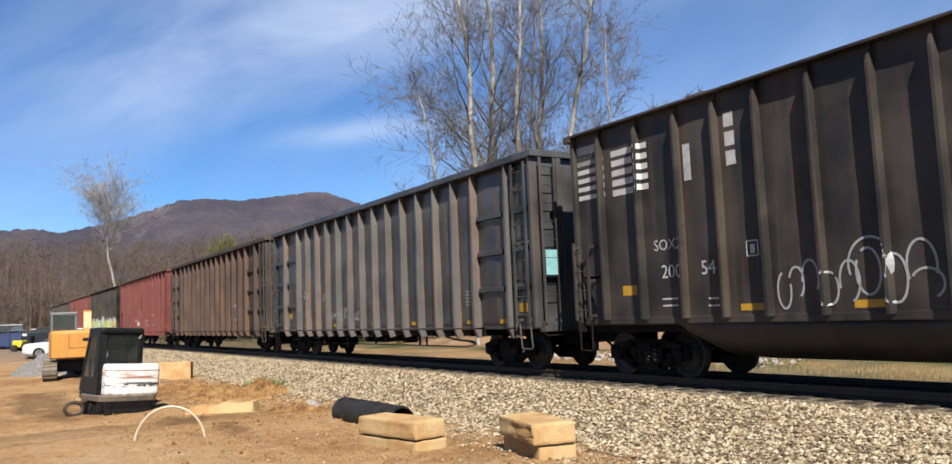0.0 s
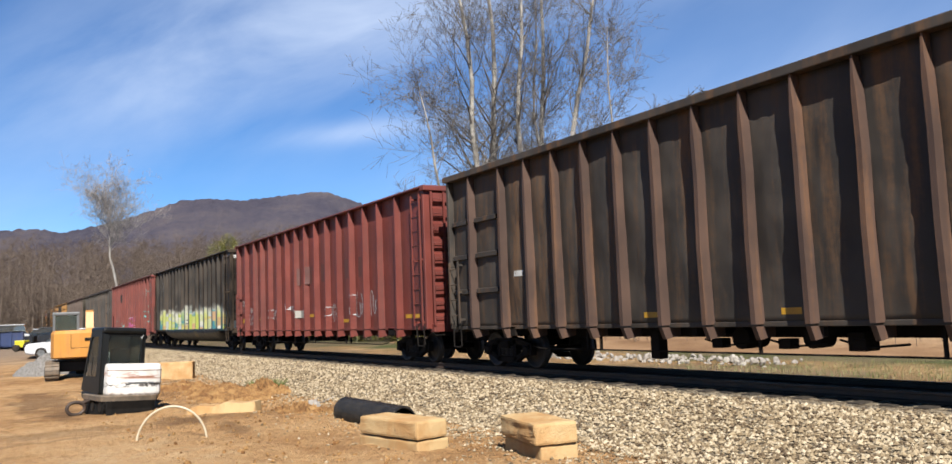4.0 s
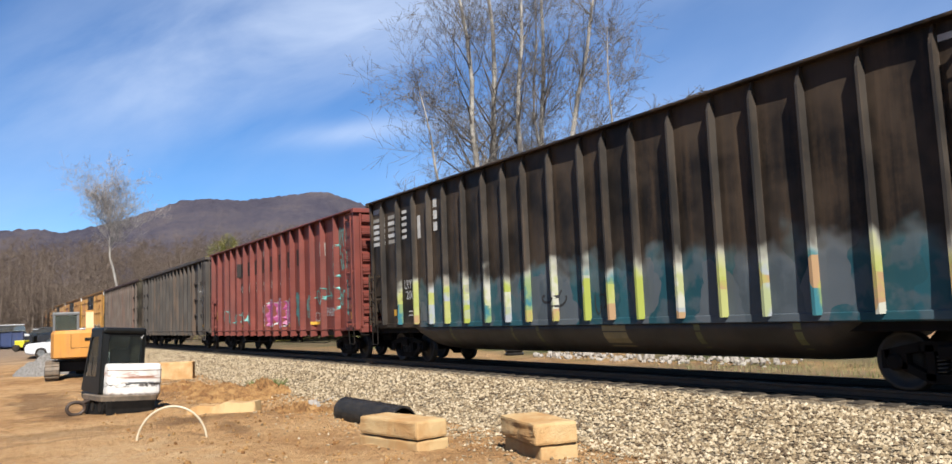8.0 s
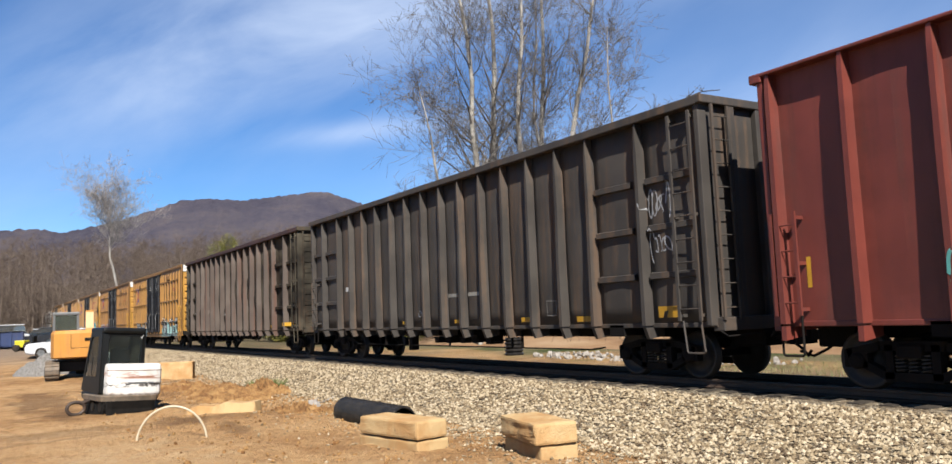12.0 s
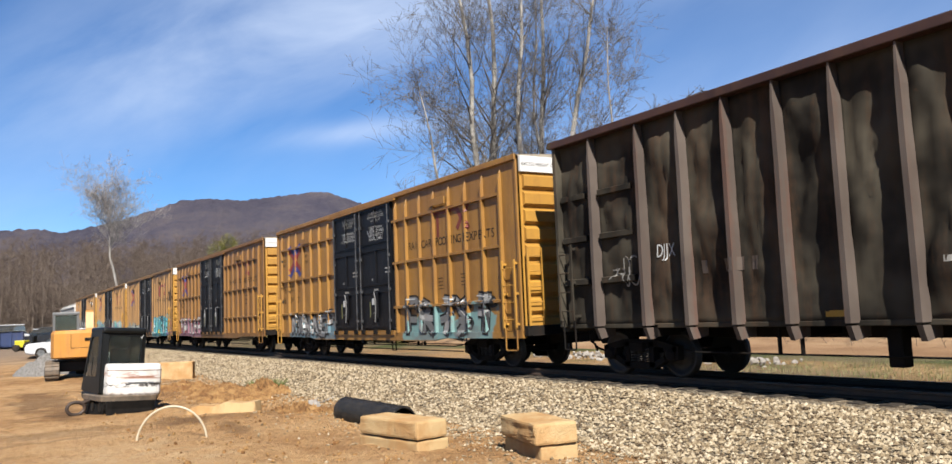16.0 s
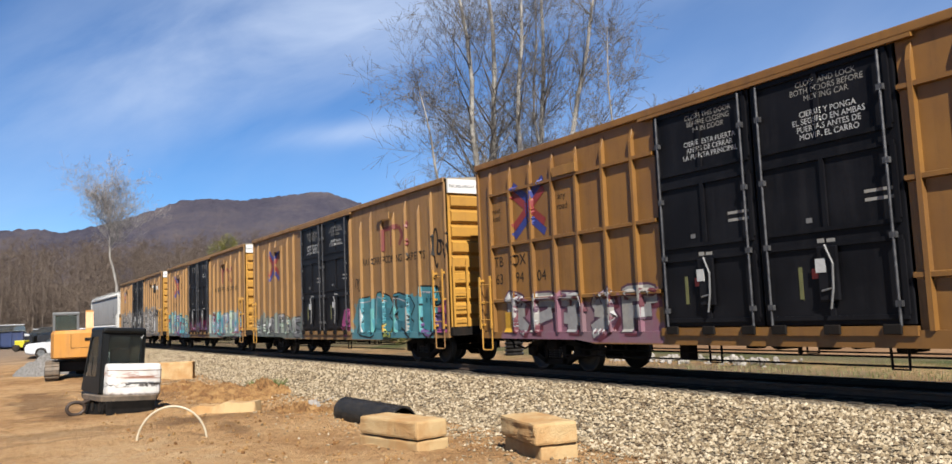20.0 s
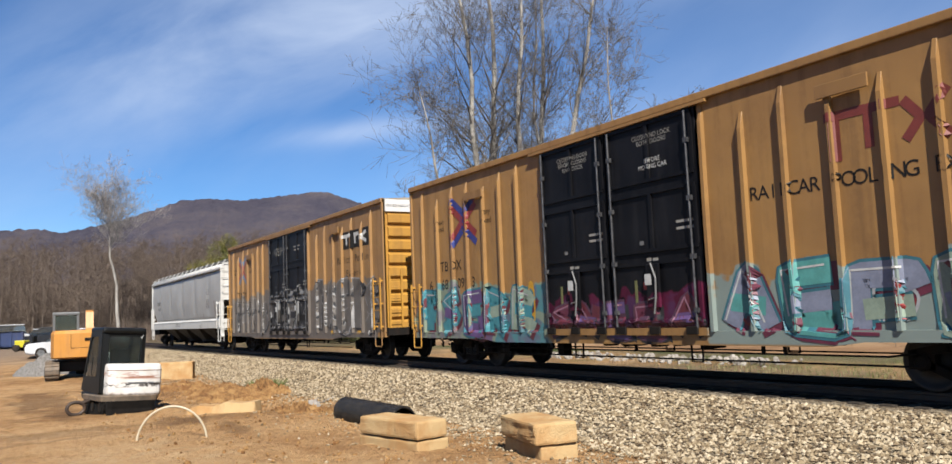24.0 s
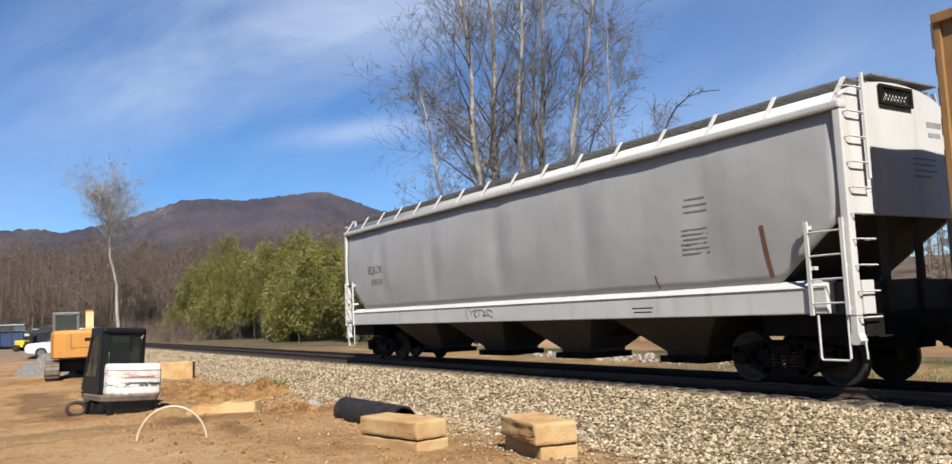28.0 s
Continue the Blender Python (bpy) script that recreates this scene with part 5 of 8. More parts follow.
M["mini_white"] = scuffed_white()
M["machine_black"] = plain("black_cab_steel", (0.006, 0.007, 0.007), (0.013, 0.014, 0.014), 0.42)
M["machine_grey"] = plain("grey_cab_steel", (0.12, 0.13, 0.135), (0.17, 0.175, 0.18), 0.5)
M["rubber"] = plain("dusty_track_rubber", (0.025, 0.022, 0.02), (0.06, 0.047, 0.036), 0.9)
M["black_rubber"] = plain("black_track_rubber", (0.006, 0.0055, 0.005), (0.014, 0.011, 0.009), 1.0)
M["steel_track"] = plain("muddy_track_steel", (0.13, 0.10, 0.07), (0.24, 0.17, 0.11), 0.7)
M["cab_glass"] = glassy("dark_cab_glass", (0.48, 0.55, 0.53))
M["pipe_black"] = plain("black_ribbed_plastic", (0.014, 0.014, 0.015), (0.040, 0.035, 0.031), 0.28)
M["hoop_plastic"] = plain("cream_plastic_pipe", (0.72, 0.62, 0.45), (0.62, 0.52, 0.36), 0.5)
M["rubble"] = plain("pale_broken_rock", (0.52, 0.48, 0.43), (0.33, 0.29, 0.25), 0.9, 2.5, 0.0, 0.6, 0.02)
M["grey_gravel"] = plain("grey_gravel", (0.40, 0.38, 0.36), (0.24, 0.22, 0.20), 0.95, 9.0, 0.0, 1.0, 0.05)
M["clod"] = plain("red_brown_clods", (0.25, 0.115, 0.042), (0.52, 0.30, 0.12), 0.95, 2.6, 0.0, 1.0, 0.06)


def block_mat():
    k = Nodes("tan_cast_stone")
    a, b = k.noise(2.2, 5.0), k.noise(22.0, 6.0, 0.7)
    col = k.mix(k.range(a, 0.35, 0.65), (0.60, 0.345, 0.145), (0.72, 0.51, 0.26))
    col = k.mix(k.range(b, 0.58, 0.74, 0.0, 0.45), col, (0.40, 0.25, 0.11))
    k.bump(k.math("ADD", b, k.math("MULTIPLY", k.noise(5.0, 4.0), 1.2)), 0.8, 0.02)
    return k.done(col, 0.9)


M["block"] = block_mat()


def ground_z(x, y):
    return lumpy(x, y)


def cast_block(label, x, y, z, yaw, length, depth, height, seed, split=0.015):
    """A rough-faced cast stone block; x, y are its near corner, the long face runs back from it."""
    bm = bmesh.new()
    worn_box(bm, -length, 0, 0, depth, 0, height, 0.04)
    bmesh.ops.subdivide_edges(bm, edges=bm.edges[:], cuts=5, use_grid_fill=True)
    for v in bm.verts:
        n = noise.noise_vector((v.co.x * 5 + seed, v.co.y * 5, v.co.z * 7))
        v.co += n * 0.010
        if v.co.y < 0.05:
            v.co.y -= split * abs(noise.noise((v.co.x * 9 + seed, v.co.z * 5, 2.0)))
    ob = new("stone_block", mesh_of("stone_block", bm, M["block"]))
    ob.matrix_basis = pose(x, y, z, 0, 0, yaw)
    return tagged(ob, label, "stone block", "cast stone blocks beside the track")


ga = -0.70
cast_block("tan cast stone block half sunk in the dirt", -11.66, -6.975, -0.86, 10.5, 1.62, 0.64, 0.335, 1)
cast_block("tan cast stone block resting on another block", -11.63, -6.99, -0.505, 11, 1.58, 0.62, 0.29, 2)
cast_block("tan cast stone block standing on the dirt", -9.60, -6.08, ga - 0.11, -11, 1.34, 0.60, 0.35, 3)
cast_block("tan cast stone block stacked on another, rough split face", -9.57, -6.17, ga + 0.245, -11.5, 1.36, 0.66, 0.31, 4, 0.05)
cast_block("long tan cast stone block lying by the ballast", -34.0, -5.45, -0.75, 69, 2.6, 0.65, 0.75, 5)


def culvert(label, a, b, r, mat, name="culvert_pipe", ridges=30):
    """A ribbed plastic pipe from a to b, open at the ends."""
    a, b = Vector(a), Vector(b)
    bm = bmesh.new()
    n, rings = 28, []
    d = (b - a).normalized()
    u = d.orthogonal().normalized()
    w = d.cross(u)
    path = []
    for i in range(ridges):
        for f, q in ((0.0, 0.87), (0.3, 1.0), (0.55, 1.0), (0.85, 0.87)):
            path.append(((i + f) / ridges, r * q))
    path.append((1.0, r * 0.93))
    path += [(1.0, r * 0.86), (0.0, r * 0.86), (0.0, r * 0.93)]
    for t, q in path:
        c = a.lerp(b, t)
        rings.append([c + (u * math.cos(2 * math.pi * k / n) + w * math.sin(2 * math.pi * k / n)) * q for k in range(n)])
    loft(bm, rings, cap=False)
    bmesh.ops.recalc_face_normals(bm, faces=bm.faces[:])
    ob = new(name, mesh_of(name, bm, mat))
    return tagged(ob, label, "pipe")


culvert("black ribbed plastic culvert pipe lying behind stone blocks", (-16.45, -6.2, -0.49), (-14.1, -6.0, -0.53), 0.295, M["pipe_black"], ridges=44)
culvert("black ribbed plastic pipe end standing beyond the track", (-30.0, 7.4, -0.62), (-30.0, 7.4, 0.32), 0.42, M["pipe_black"], ridges=6)


def hoop():
    bm = bmesh.new()
    a, b = Vector((-16.78, -10.3, -0.80)), Vector((-16.35, -9.1, -0.78))
    pts = []
    for i in range(25):
        t = math.pi * i / 24
        c = (a + b) / 2 + (b - a) / 2 * -math.cos(t)
        pts.append((c.x, c.y, -0.78 + 0.70 * math.sin(t)))
    tube(bm, pts, 0.022, 10)
    ob = new("plastic_hoop", mesh_of("plastic_hoop", bm, M["hoop_plastic"], True))
    tagged(ob, "cream plastic pipe bent into a hoop, both ends in the dirt", "pipe")


hoop()


def rock_mesh(bm, c, r, rng, flat=0.8, sub=2):
    m = Matrix.Translation(c) @ Euler((rng.uniform(0, 6), rng.uniform(0, 6), rng.uniform(0, 6))).to_matrix().to_4x4() @ Matrix.Diagonal((r * rng.uniform(0.8, 1.3), r, r * flat, 1))
    ret = bmesh.ops.create_icosphere(bm, subdivisions=sub, radius=1.0, matrix=m)
    k = rng.uniform(0, 99)
    for v in ret["verts"]:
        d = v.co - Vector(c)
        v.co = Vector(c) + d * (1 + 0.45 * noise.noise(d / r * 1.1 + Vector((k, 0, 0))))


def broken_slab():
    bm = bmesh.new()
    loft(bm, [[(x, -0.28 + j, 0.0), (x, 0.3 - j, 0.0), (x, 0.25, h), (x, -0.25 + j, h)] for x, h, j in
              ((-0.8, 0.08, 0.1), (-0.55, 0.16, 0.03), (-0.2, 0.15, 0.06), (0.1, 0.24, 0.0), (0.45, 0.22, 0.05), (0.8, 0.26, 0.02), (0.85, 0.1, 0.1))])
    bmesh.ops.recalc_face_normals(bm, faces=bm.faces[:])
    ob = new("broken_slab", mesh_of("broken_slab", bm, M["block"]))
    ob.matrix_basis = pose(-20.0, -7.85, -0.70, 0, 4, 58) @ Matrix.Diagonal((1.0, 1.0, 1.35, 1.0))
    tagged(ob, "pale broken stone slab lying in turned dirt", "stone slab")


broken_slab()


def heap(name, label, category, x, y, w, d, h, mat, seed, rough=0.35, n=34):
    """A loose heap of earth or gravel."""
    verts, faces = [], []
    for j in range(n + 1):
        for i in range(n + 1):
            u, v = 2 * i / n - 1, 2 * j / n - 1
            r = math.hypot(u, v)
            q = max(0.0, 1 - r) ** 0.8
            q *= 1 + rough * noise.noise((u * 2.3 + seed, v * 2.3, 0)) + rough * 0.6 * noise.noise((u * 7 + seed, v * 7, 3))
            verts.append((x + u * w, y + v * d, ground_z(x + u * w, y + v * d) - 0.06 + h * q + ((0.10 * abs(noise.noise((u * 14, v * 14, seed))) + 0.07 * abs(noise.noise((u * 33, v * 33, seed)))) * min(1, 3 * q))))
    for j in range(n):
        for i in range(n):
            a = j * (n + 1) + i
            faces.append((a, a + 1, a + n + 2, a + n + 1))
    me = bpy.data.meshes.new(name)
    me.from_pydata(verts, [], faces)
    me.materials.append(mat)
    return tagged(new(name, me), label, category)


heap("gravel_mound", "heap of grey gravel on the dirt lot", "gravel heap", -45.2, -9.5, 1.75, 1.85, 1.15, M["grey_gravel"], 2.0)
heap("dirt_mound", "low heap of turned red-brown dirt by the ballast", "dirt heap", -24.2, -6.7, 3.0, 1.3, 0.22, M["clod"], 7.0, 1.2, 64)
heap("dirt_mound", "small heap of loose red dirt and roots", "dirt heap", -18.6, -6.3, 1.6, 0.7, 0.16, M["clod"], 9.0, 1.3, 56)
heap("dirt_mound", "low spread of loose brown dirt", "dirt heap", -28.5, -7.0, 2.4, 1.3, 0.20, M["clod"], 12.0, 1.2, 56)
heap("dirt_mound", "heap of orange dirt spilled against the ballast", "dirt heap", -24.6, -5.4, 1.7, 0.66, 0.36, M["clod"], 15.0, 0.9, 56)


def clods():
    rng = random.Random(8)
    bm = bmesh.new()
    for i in range(1000):
        x = rng.uniform(-30, -9)
        y = rng.uniform(-10.5, -5.6)
        if rng.random() < 0.4:
            x, y = rng.gauss(-22, 3), rng.gauss(-6.6, 0.8)
        r = rng.uniform(0.012, 0.045) if rng.random() < 0.95 else rng.uniform(0.035, 0.06)
        rock_mesh(bm, (x, y, ground_z(x, y) + r * 0.25), r, rng, 0.7, 1)
    ob = new("dirt_clods", mesh_of("dirt_clods", bm, M["clod"]))
    tagged(ob, "scattered clods and stones on the dirt", "clods", kind="stuff")


clods()


def verge_bits():
    """A stone, a stick and a green tuft at the foot of the ballast."""
    rng = random.Random(31)
    bm = bmesh.new()
    rock_mesh(bm, (0, 0, 0.08), 0.19, rng, 0.8, 2)
    ob = new("field_stone", mesh_of("field_stone", bm, M["rubble"]))
    ob.matrix_basis = pose(-19.6, -5.75, bed_height(-5.75, -19.6) - 0.02)
    tagged(ob, "pale tan stone at the foot of the ballast", "stone")
    bm = bmesh.new()
    tube(bm, [(0, 0, 0.02), (0.35, 0.12, 0.12), (0.75, 0.22, 0.16), (1.05, 0.36, 0.30)], [0.022, 0.02, 0.016, 0.008], 6)
    tube(bm, [(0.35, 0.12, 0.12), (0.55, 0.3, 0.26)], [0.012, 0.006], 5)
    ob = new("dead_branch", mesh_of("dead_branch", bm, M["bark"], True))
    ob.matrix_basis = pose(-20.3, -5.95, bed_height(-5.95, -20.3) - 0.03, 0, 0, 20)
    tagged(ob, "bare dead stick lying on the stones", "stick")
    bm = bmesh.new()
    for i in range(420):
        a, r = rng.uniform(0, 6.28), 0.42 * rng.random() ** 0.7
        p = Vector((r * math.cos(a) * 1.3, r * math.sin(a), 0.0))
        d = Vector((p.x * 0.6 + rng.gauss(0, 0.12), p.y * 0.6 + rng.gauss(0, 0.12), rng.uniform(0.18, 0.46)))
        w = d.cross(Vector((rng.gauss(0, 1), rng.gauss(0, 1), 0.2))).normalized() * 0.014
        bm.faces.new([bm.verts.new(q) for q in (p - w, p + w, p + d * 0.6 + w, p + d, p + d * 0.6 - w)])
    k = Nodes("weed_leaves")
    mat = k.done(k.ramp(k.island(), [(0.0, (0.09, 0.12, 0.02)), (0.6, (0.17, 0.20, 0.04)), (1.0, (0.36, 0.30, 0.12))]), 0.7)
    ob = new("weed_tuft", mesh_of("weed_tuft", bm, mat))
    ob.matrix_basis = pose(-25.9, -4.95, bed_height(-4.95, -25.9) - 0.02)
    tagged(ob, "small tuft of green weeds by the ballast", "weeds", kind="stuff")


def rubble():
    rng = random.Random(21)
    bm = bmesh.new()
    for i in range(330):
        x, y = rng.uniform(-28, -16.0), rng.uniform(6.6, 8.6)
        r = rng.uniform(0.04, 0.13)
        rock_mesh(bm, (x, y, -0.6 + 0.25 * rng.random() + r * 0.3), r, rng, 0.7, 1)
    ob = new("rubble", mesh_of("rubble", bm, M["rubble"]))
    tagged(ob, "row of pale broken rubble beyond the track", "rubble", kind="stuff")


rubble()


def crawler(parent, y, length, width, height, mat, pads):
    """A crawler track: a belt round two rollers with raised pads."""
    bm = bmesh.new()
    r, half = height / 2, length / 2 - height / 2
    pts = []
    for i in range(13):
        a = -math.pi / 2 + math.pi * i / 12
        pts.append((half + r * math.cos(a), r + r * math.sin(a)))
    for i in range(13):
        a = math.pi / 2 + math.pi * i / 12
        pts.append((-half + r * math.cos(a), r + r * math.sin(a)))
    loft(bm, [[(x, y - width / 2, z) for x, z in pts], [(x, y + width / 2, z) for x, z in pts]])
    bmesh.ops.recalc_face_normals(bm, faces=bm.faces[:])
    belt = part("crawler_track", bm, mat, parent)
    n = pads
    per = 2 * (2 * half) + 2 * math.pi * r
    bm = bmesh.new()
    bx(bm, -0.035, 0.035, -width / 2, width / 2, -0.012, 0.03)
    me = mesh_of("track_pad", bm, mat)
    for i in range(n):
        s = per * i / n
        if s < 2 * half:
            x, z, a = -half + s, 0.0, 180
        elif s < 2 * half + math.pi * r:
            q = (s - 2 * half) / r
            x, z, a = half + r * math.sin(q), r - r * math.cos(q), 180 - math.degrees(q)
        elif s < 4 * half + math.pi * r:
            x, z, a = half - (s - 2 * half - math.pi * r), 2 * r, 0
        else:
            q = (s - 4 * half - math.pi * r) / r
            x, z, a = -half - r * math.sin(q), r + r * math.cos(q), -math.degrees(q)
        linked("track_pad", me, belt, pose(x, y, z, 0, a, 0))
    for x in (-half, 0, half):
        bm = bmesh.new()
        disc(bm, (x, 0, r), r * 0.62, y - width / 2 - 0.02, y + width / 2 + 0.02, 16)
        part("roller", bm, M["machine_black"], belt)


def pane(parent, pts, name="window_pane"):
    """A thin glass pane between four points."""
    p = [Vector(q) for q in pts]
    n = (p[1] - p[0]).cross(p[2] - p[0]).normalized() * 0.012
    bm = bmesh.new()
    quads(bm, p + [q + n for q in p], BOX)
    bmesh.ops.recalc_face_normals(bm, faces=bm.faces[:])
    return part(name, bm, M["cab_glass"], parent, "dark glass")


def machine_cab(parent, x0, x1, y0, y1, z0, z1, mat, t=0.07, rounded=0.3):
    """A glazed cab: four pillars, roof, sills and panes."""
    mid = (z0 + z1) / 2 - 0.12
    bm = bmesh.new()
    worn_box(bm, x1 - t, x1, y0 + t, y1 - t, z0, mid + 0.02, 0.01)
    cab = part("cab", bm, mat, parent)
    for x in (x0, x1 - t):
        for y in (y0, y1 - t):
            bm = bmesh.new()
            worn_box(bm, x, x + t, y, y + t, z0, z1, 0.015 + 0.03 * rounded)
            part("pillar", bm, mat, cab)
    for y in (y0, y1 - t):
        for z, h in ((z0, 0.10), (mid, 0.05)):
            bm = bmesh.new()
            worn_box(bm, x0 + t, x1 - t, y + 0.004, y + t - 0.004, z, z + h, 0.01)
            part("side_rail", bm, mat, cab)
    bm = bmesh.new()
    worn_box(bm, x0 - 0.04, x1 + 0.02, y0 - 0.02, y1 + 0.02, z1 - 0.06, z1 + 0.08, 0.03 + 0.035 * rounded)
    part("cab_roof", bm, mat, cab)
    e = t * 0.4
    pane(cab, [(x1 - e, y0 + t, mid + 0.03), (x1 - e, y1 - t, mid + 0.03), (x1 - e, y1 - t, z1 - 0.03), (x1 - e, y0 + t, z1 - 0.03)])
    for y in (y0 + e, y1 - e):
        pane(cab, [(x0 + t, y, mid + 0.05), (x1 - t, y, mid + 0.05), (x1 - t, y, z1 - 0.03), (x0 + t, y, z1 - 0.03)])
        pane(cab, [(x0 + t, y, z0 + 0.1), (x1 - t, y, z0 + 0.1), (x1 - t, y, mid), (x0 + t, y, mid)])
    pane(cab, [(x0 + e, y0 + t, z0 + 0.1), (x0 + e, y1 - t, z0 + 0.1), (x0 + e, y1 - t, z1 - 0.03), (x0 + e, y0 + t, z1 - 0.03)])
    bm = bmesh.new()
    worn_box(bm, x0 + 0.45, x0 + 0.85, (y0 + y1) / 2 - 0.22, (y0 + y1) / 2 + 0.22, z0 + 0.1, z0 + 0.5, 0.04)
    worn_box(bm, x0 + 0.75, x0 + 0.9, (y0 + y1) / 2 - 0.22, (y0 + y1) / 2 + 0.22, z0 + 0.4, z0 + 1.05, 0.04)
    part("seat", bm, M["machine_black"], cab)
    return cab


def ring_panel(bm, outer, inner, at0, at1):
    """A flat frame between two outlines with the same count of points; at0 and at1 place a point on either face."""
    n = len(outer)
    rows = [[bm.verts.new(f(*p)) for p in loop] for f in (at0, at1) for loop in (outer, inner)]
    oa, ia, ob_, ib = rows
    for i in range(n):
        j = (i + 1) % n
        bm.faces.new((oa[i], oa[j], ia[j], ia[i]))
        bm.faces.new((ob_[i], ib[i], ib[j], ob_[j]))
        bm.faces.new((oa[i], ob_[i], ob_[j], oa[j]))
        bm.faces.new((ia[i], ia[j], ib[j], ib[i]))
    bmesh.ops.recalc_face_normals(bm, faces=bm.faces[:])


def soft_quad(pts, r, n=5):
    """Four corners with each one rounded to a small arc."""
    out = []
    for i, p in enumerate(pts):
        p = Vector(p)
        a, b = Vector(pts[i - 1]), Vector(pts[(i + 1) % 4])
        u, w = p + (a - p).normalized() * r, p + (b - p).normalized() * r
        for k in range(n):
            t = k / (n - 1)
            q = u * (1 - t) ** 2 + p * 2 * t * (1 - t) + w * t ** 2
            out.append((q.x, q.y))
    return out


def mini_cab(parent):
    """A closed cab with a raked front, rounded rear window and glazed doors."""
    blk = M["machine_black"]
    bm = bmesh.new()
    ring_panel(bm, soft_quad([(-0.60, 0.50), (0.42, 0.50), (0.42, 2.06), (-0.60, 2.06)], 0.08), soft_quad([(-0.47, 1.20), (0.32, 1.20), (0.35, 1.93), (-0.47, 1.93)], 0.12),
               lambda y, z: (0.36, y, z), lambda y, z: (0.43 - 0.03 * (z > 1.9), y, z))
    cab = part("cab", bm, blk, parent, "black steel cab frame")
    pane(cab, [(0.385, -0.50, 1.18), (0.385, 0.37, 1.18), (0.385, 0.37, 1.95), (0.385, -0.50, 1.95)])
    for y, lab in ((-0.60, "door_frame"), (0.42, "side_frame")):
        bm = bmesh.new()
        ring_panel(bm, soft_quad([(-0.96, 0.56), (0.40, 0.50), (0.40, 2.06), (-0.40, 2.06)], 0.06), soft_quad([(-0.76, 0.92), (0.14, 0.92), (0.18, 1.92), (-0.36, 1.92)], 0.07),
                   lambda x, z: (x, y - 0.03, z), lambda x, z: (x, y + 0.03, z))
        part(lab, bm, blk, cab)
        pane(cab, [(-0.78, y, 0.90), (0.2, y, 0.90), (0.2, y, 1.94), (-0.38, y, 1.94)])
    bm = bmesh.new()
    tube(bm, [(-0.05, -0.66, 0.95), (-0.05, -0.68, 1.0), (-0.05, -0.68, 1.35), (-0.05, -0.66, 1.4)], 0.014, 6)
    part("grab_handle", bm, blk, cab)
    bm = bmesh.new()
    for y in (-0.56, 0.38):
        tube(bm, [(-0.94, y, 0.56), (-0.38, y, 2.05)], 0.045, 6)
    part("front_pillar", bm, blk, cab)
    pane(cab, [(-0.92, -0.54, 0.62), (-0.92, 0.36, 0.62), (-0.40, 0.36, 2.0), (-0.40, -0.54, 2.0)])
    bm = bmesh.new()
    worn_box(bm, -0.50, 0.46, -0.63, 0.45, 2.00, 2.15, 0.07)
    part("cab_roof", bm, blk, cab)
    bm = bmesh.new()
    worn_box(bm, -0.35, 0.1, -0.32, 0.14, 0.6, 1.02, 0.05)
    worn_box(bm, 0.02, 0.16, -0.30, 0.12, 0.95, 1.62, 0.05)
    part("seat", bm, M["machine_grey"], cab)
    cab.matrix_basis = Matrix.Translation((0, -0.10, 0))


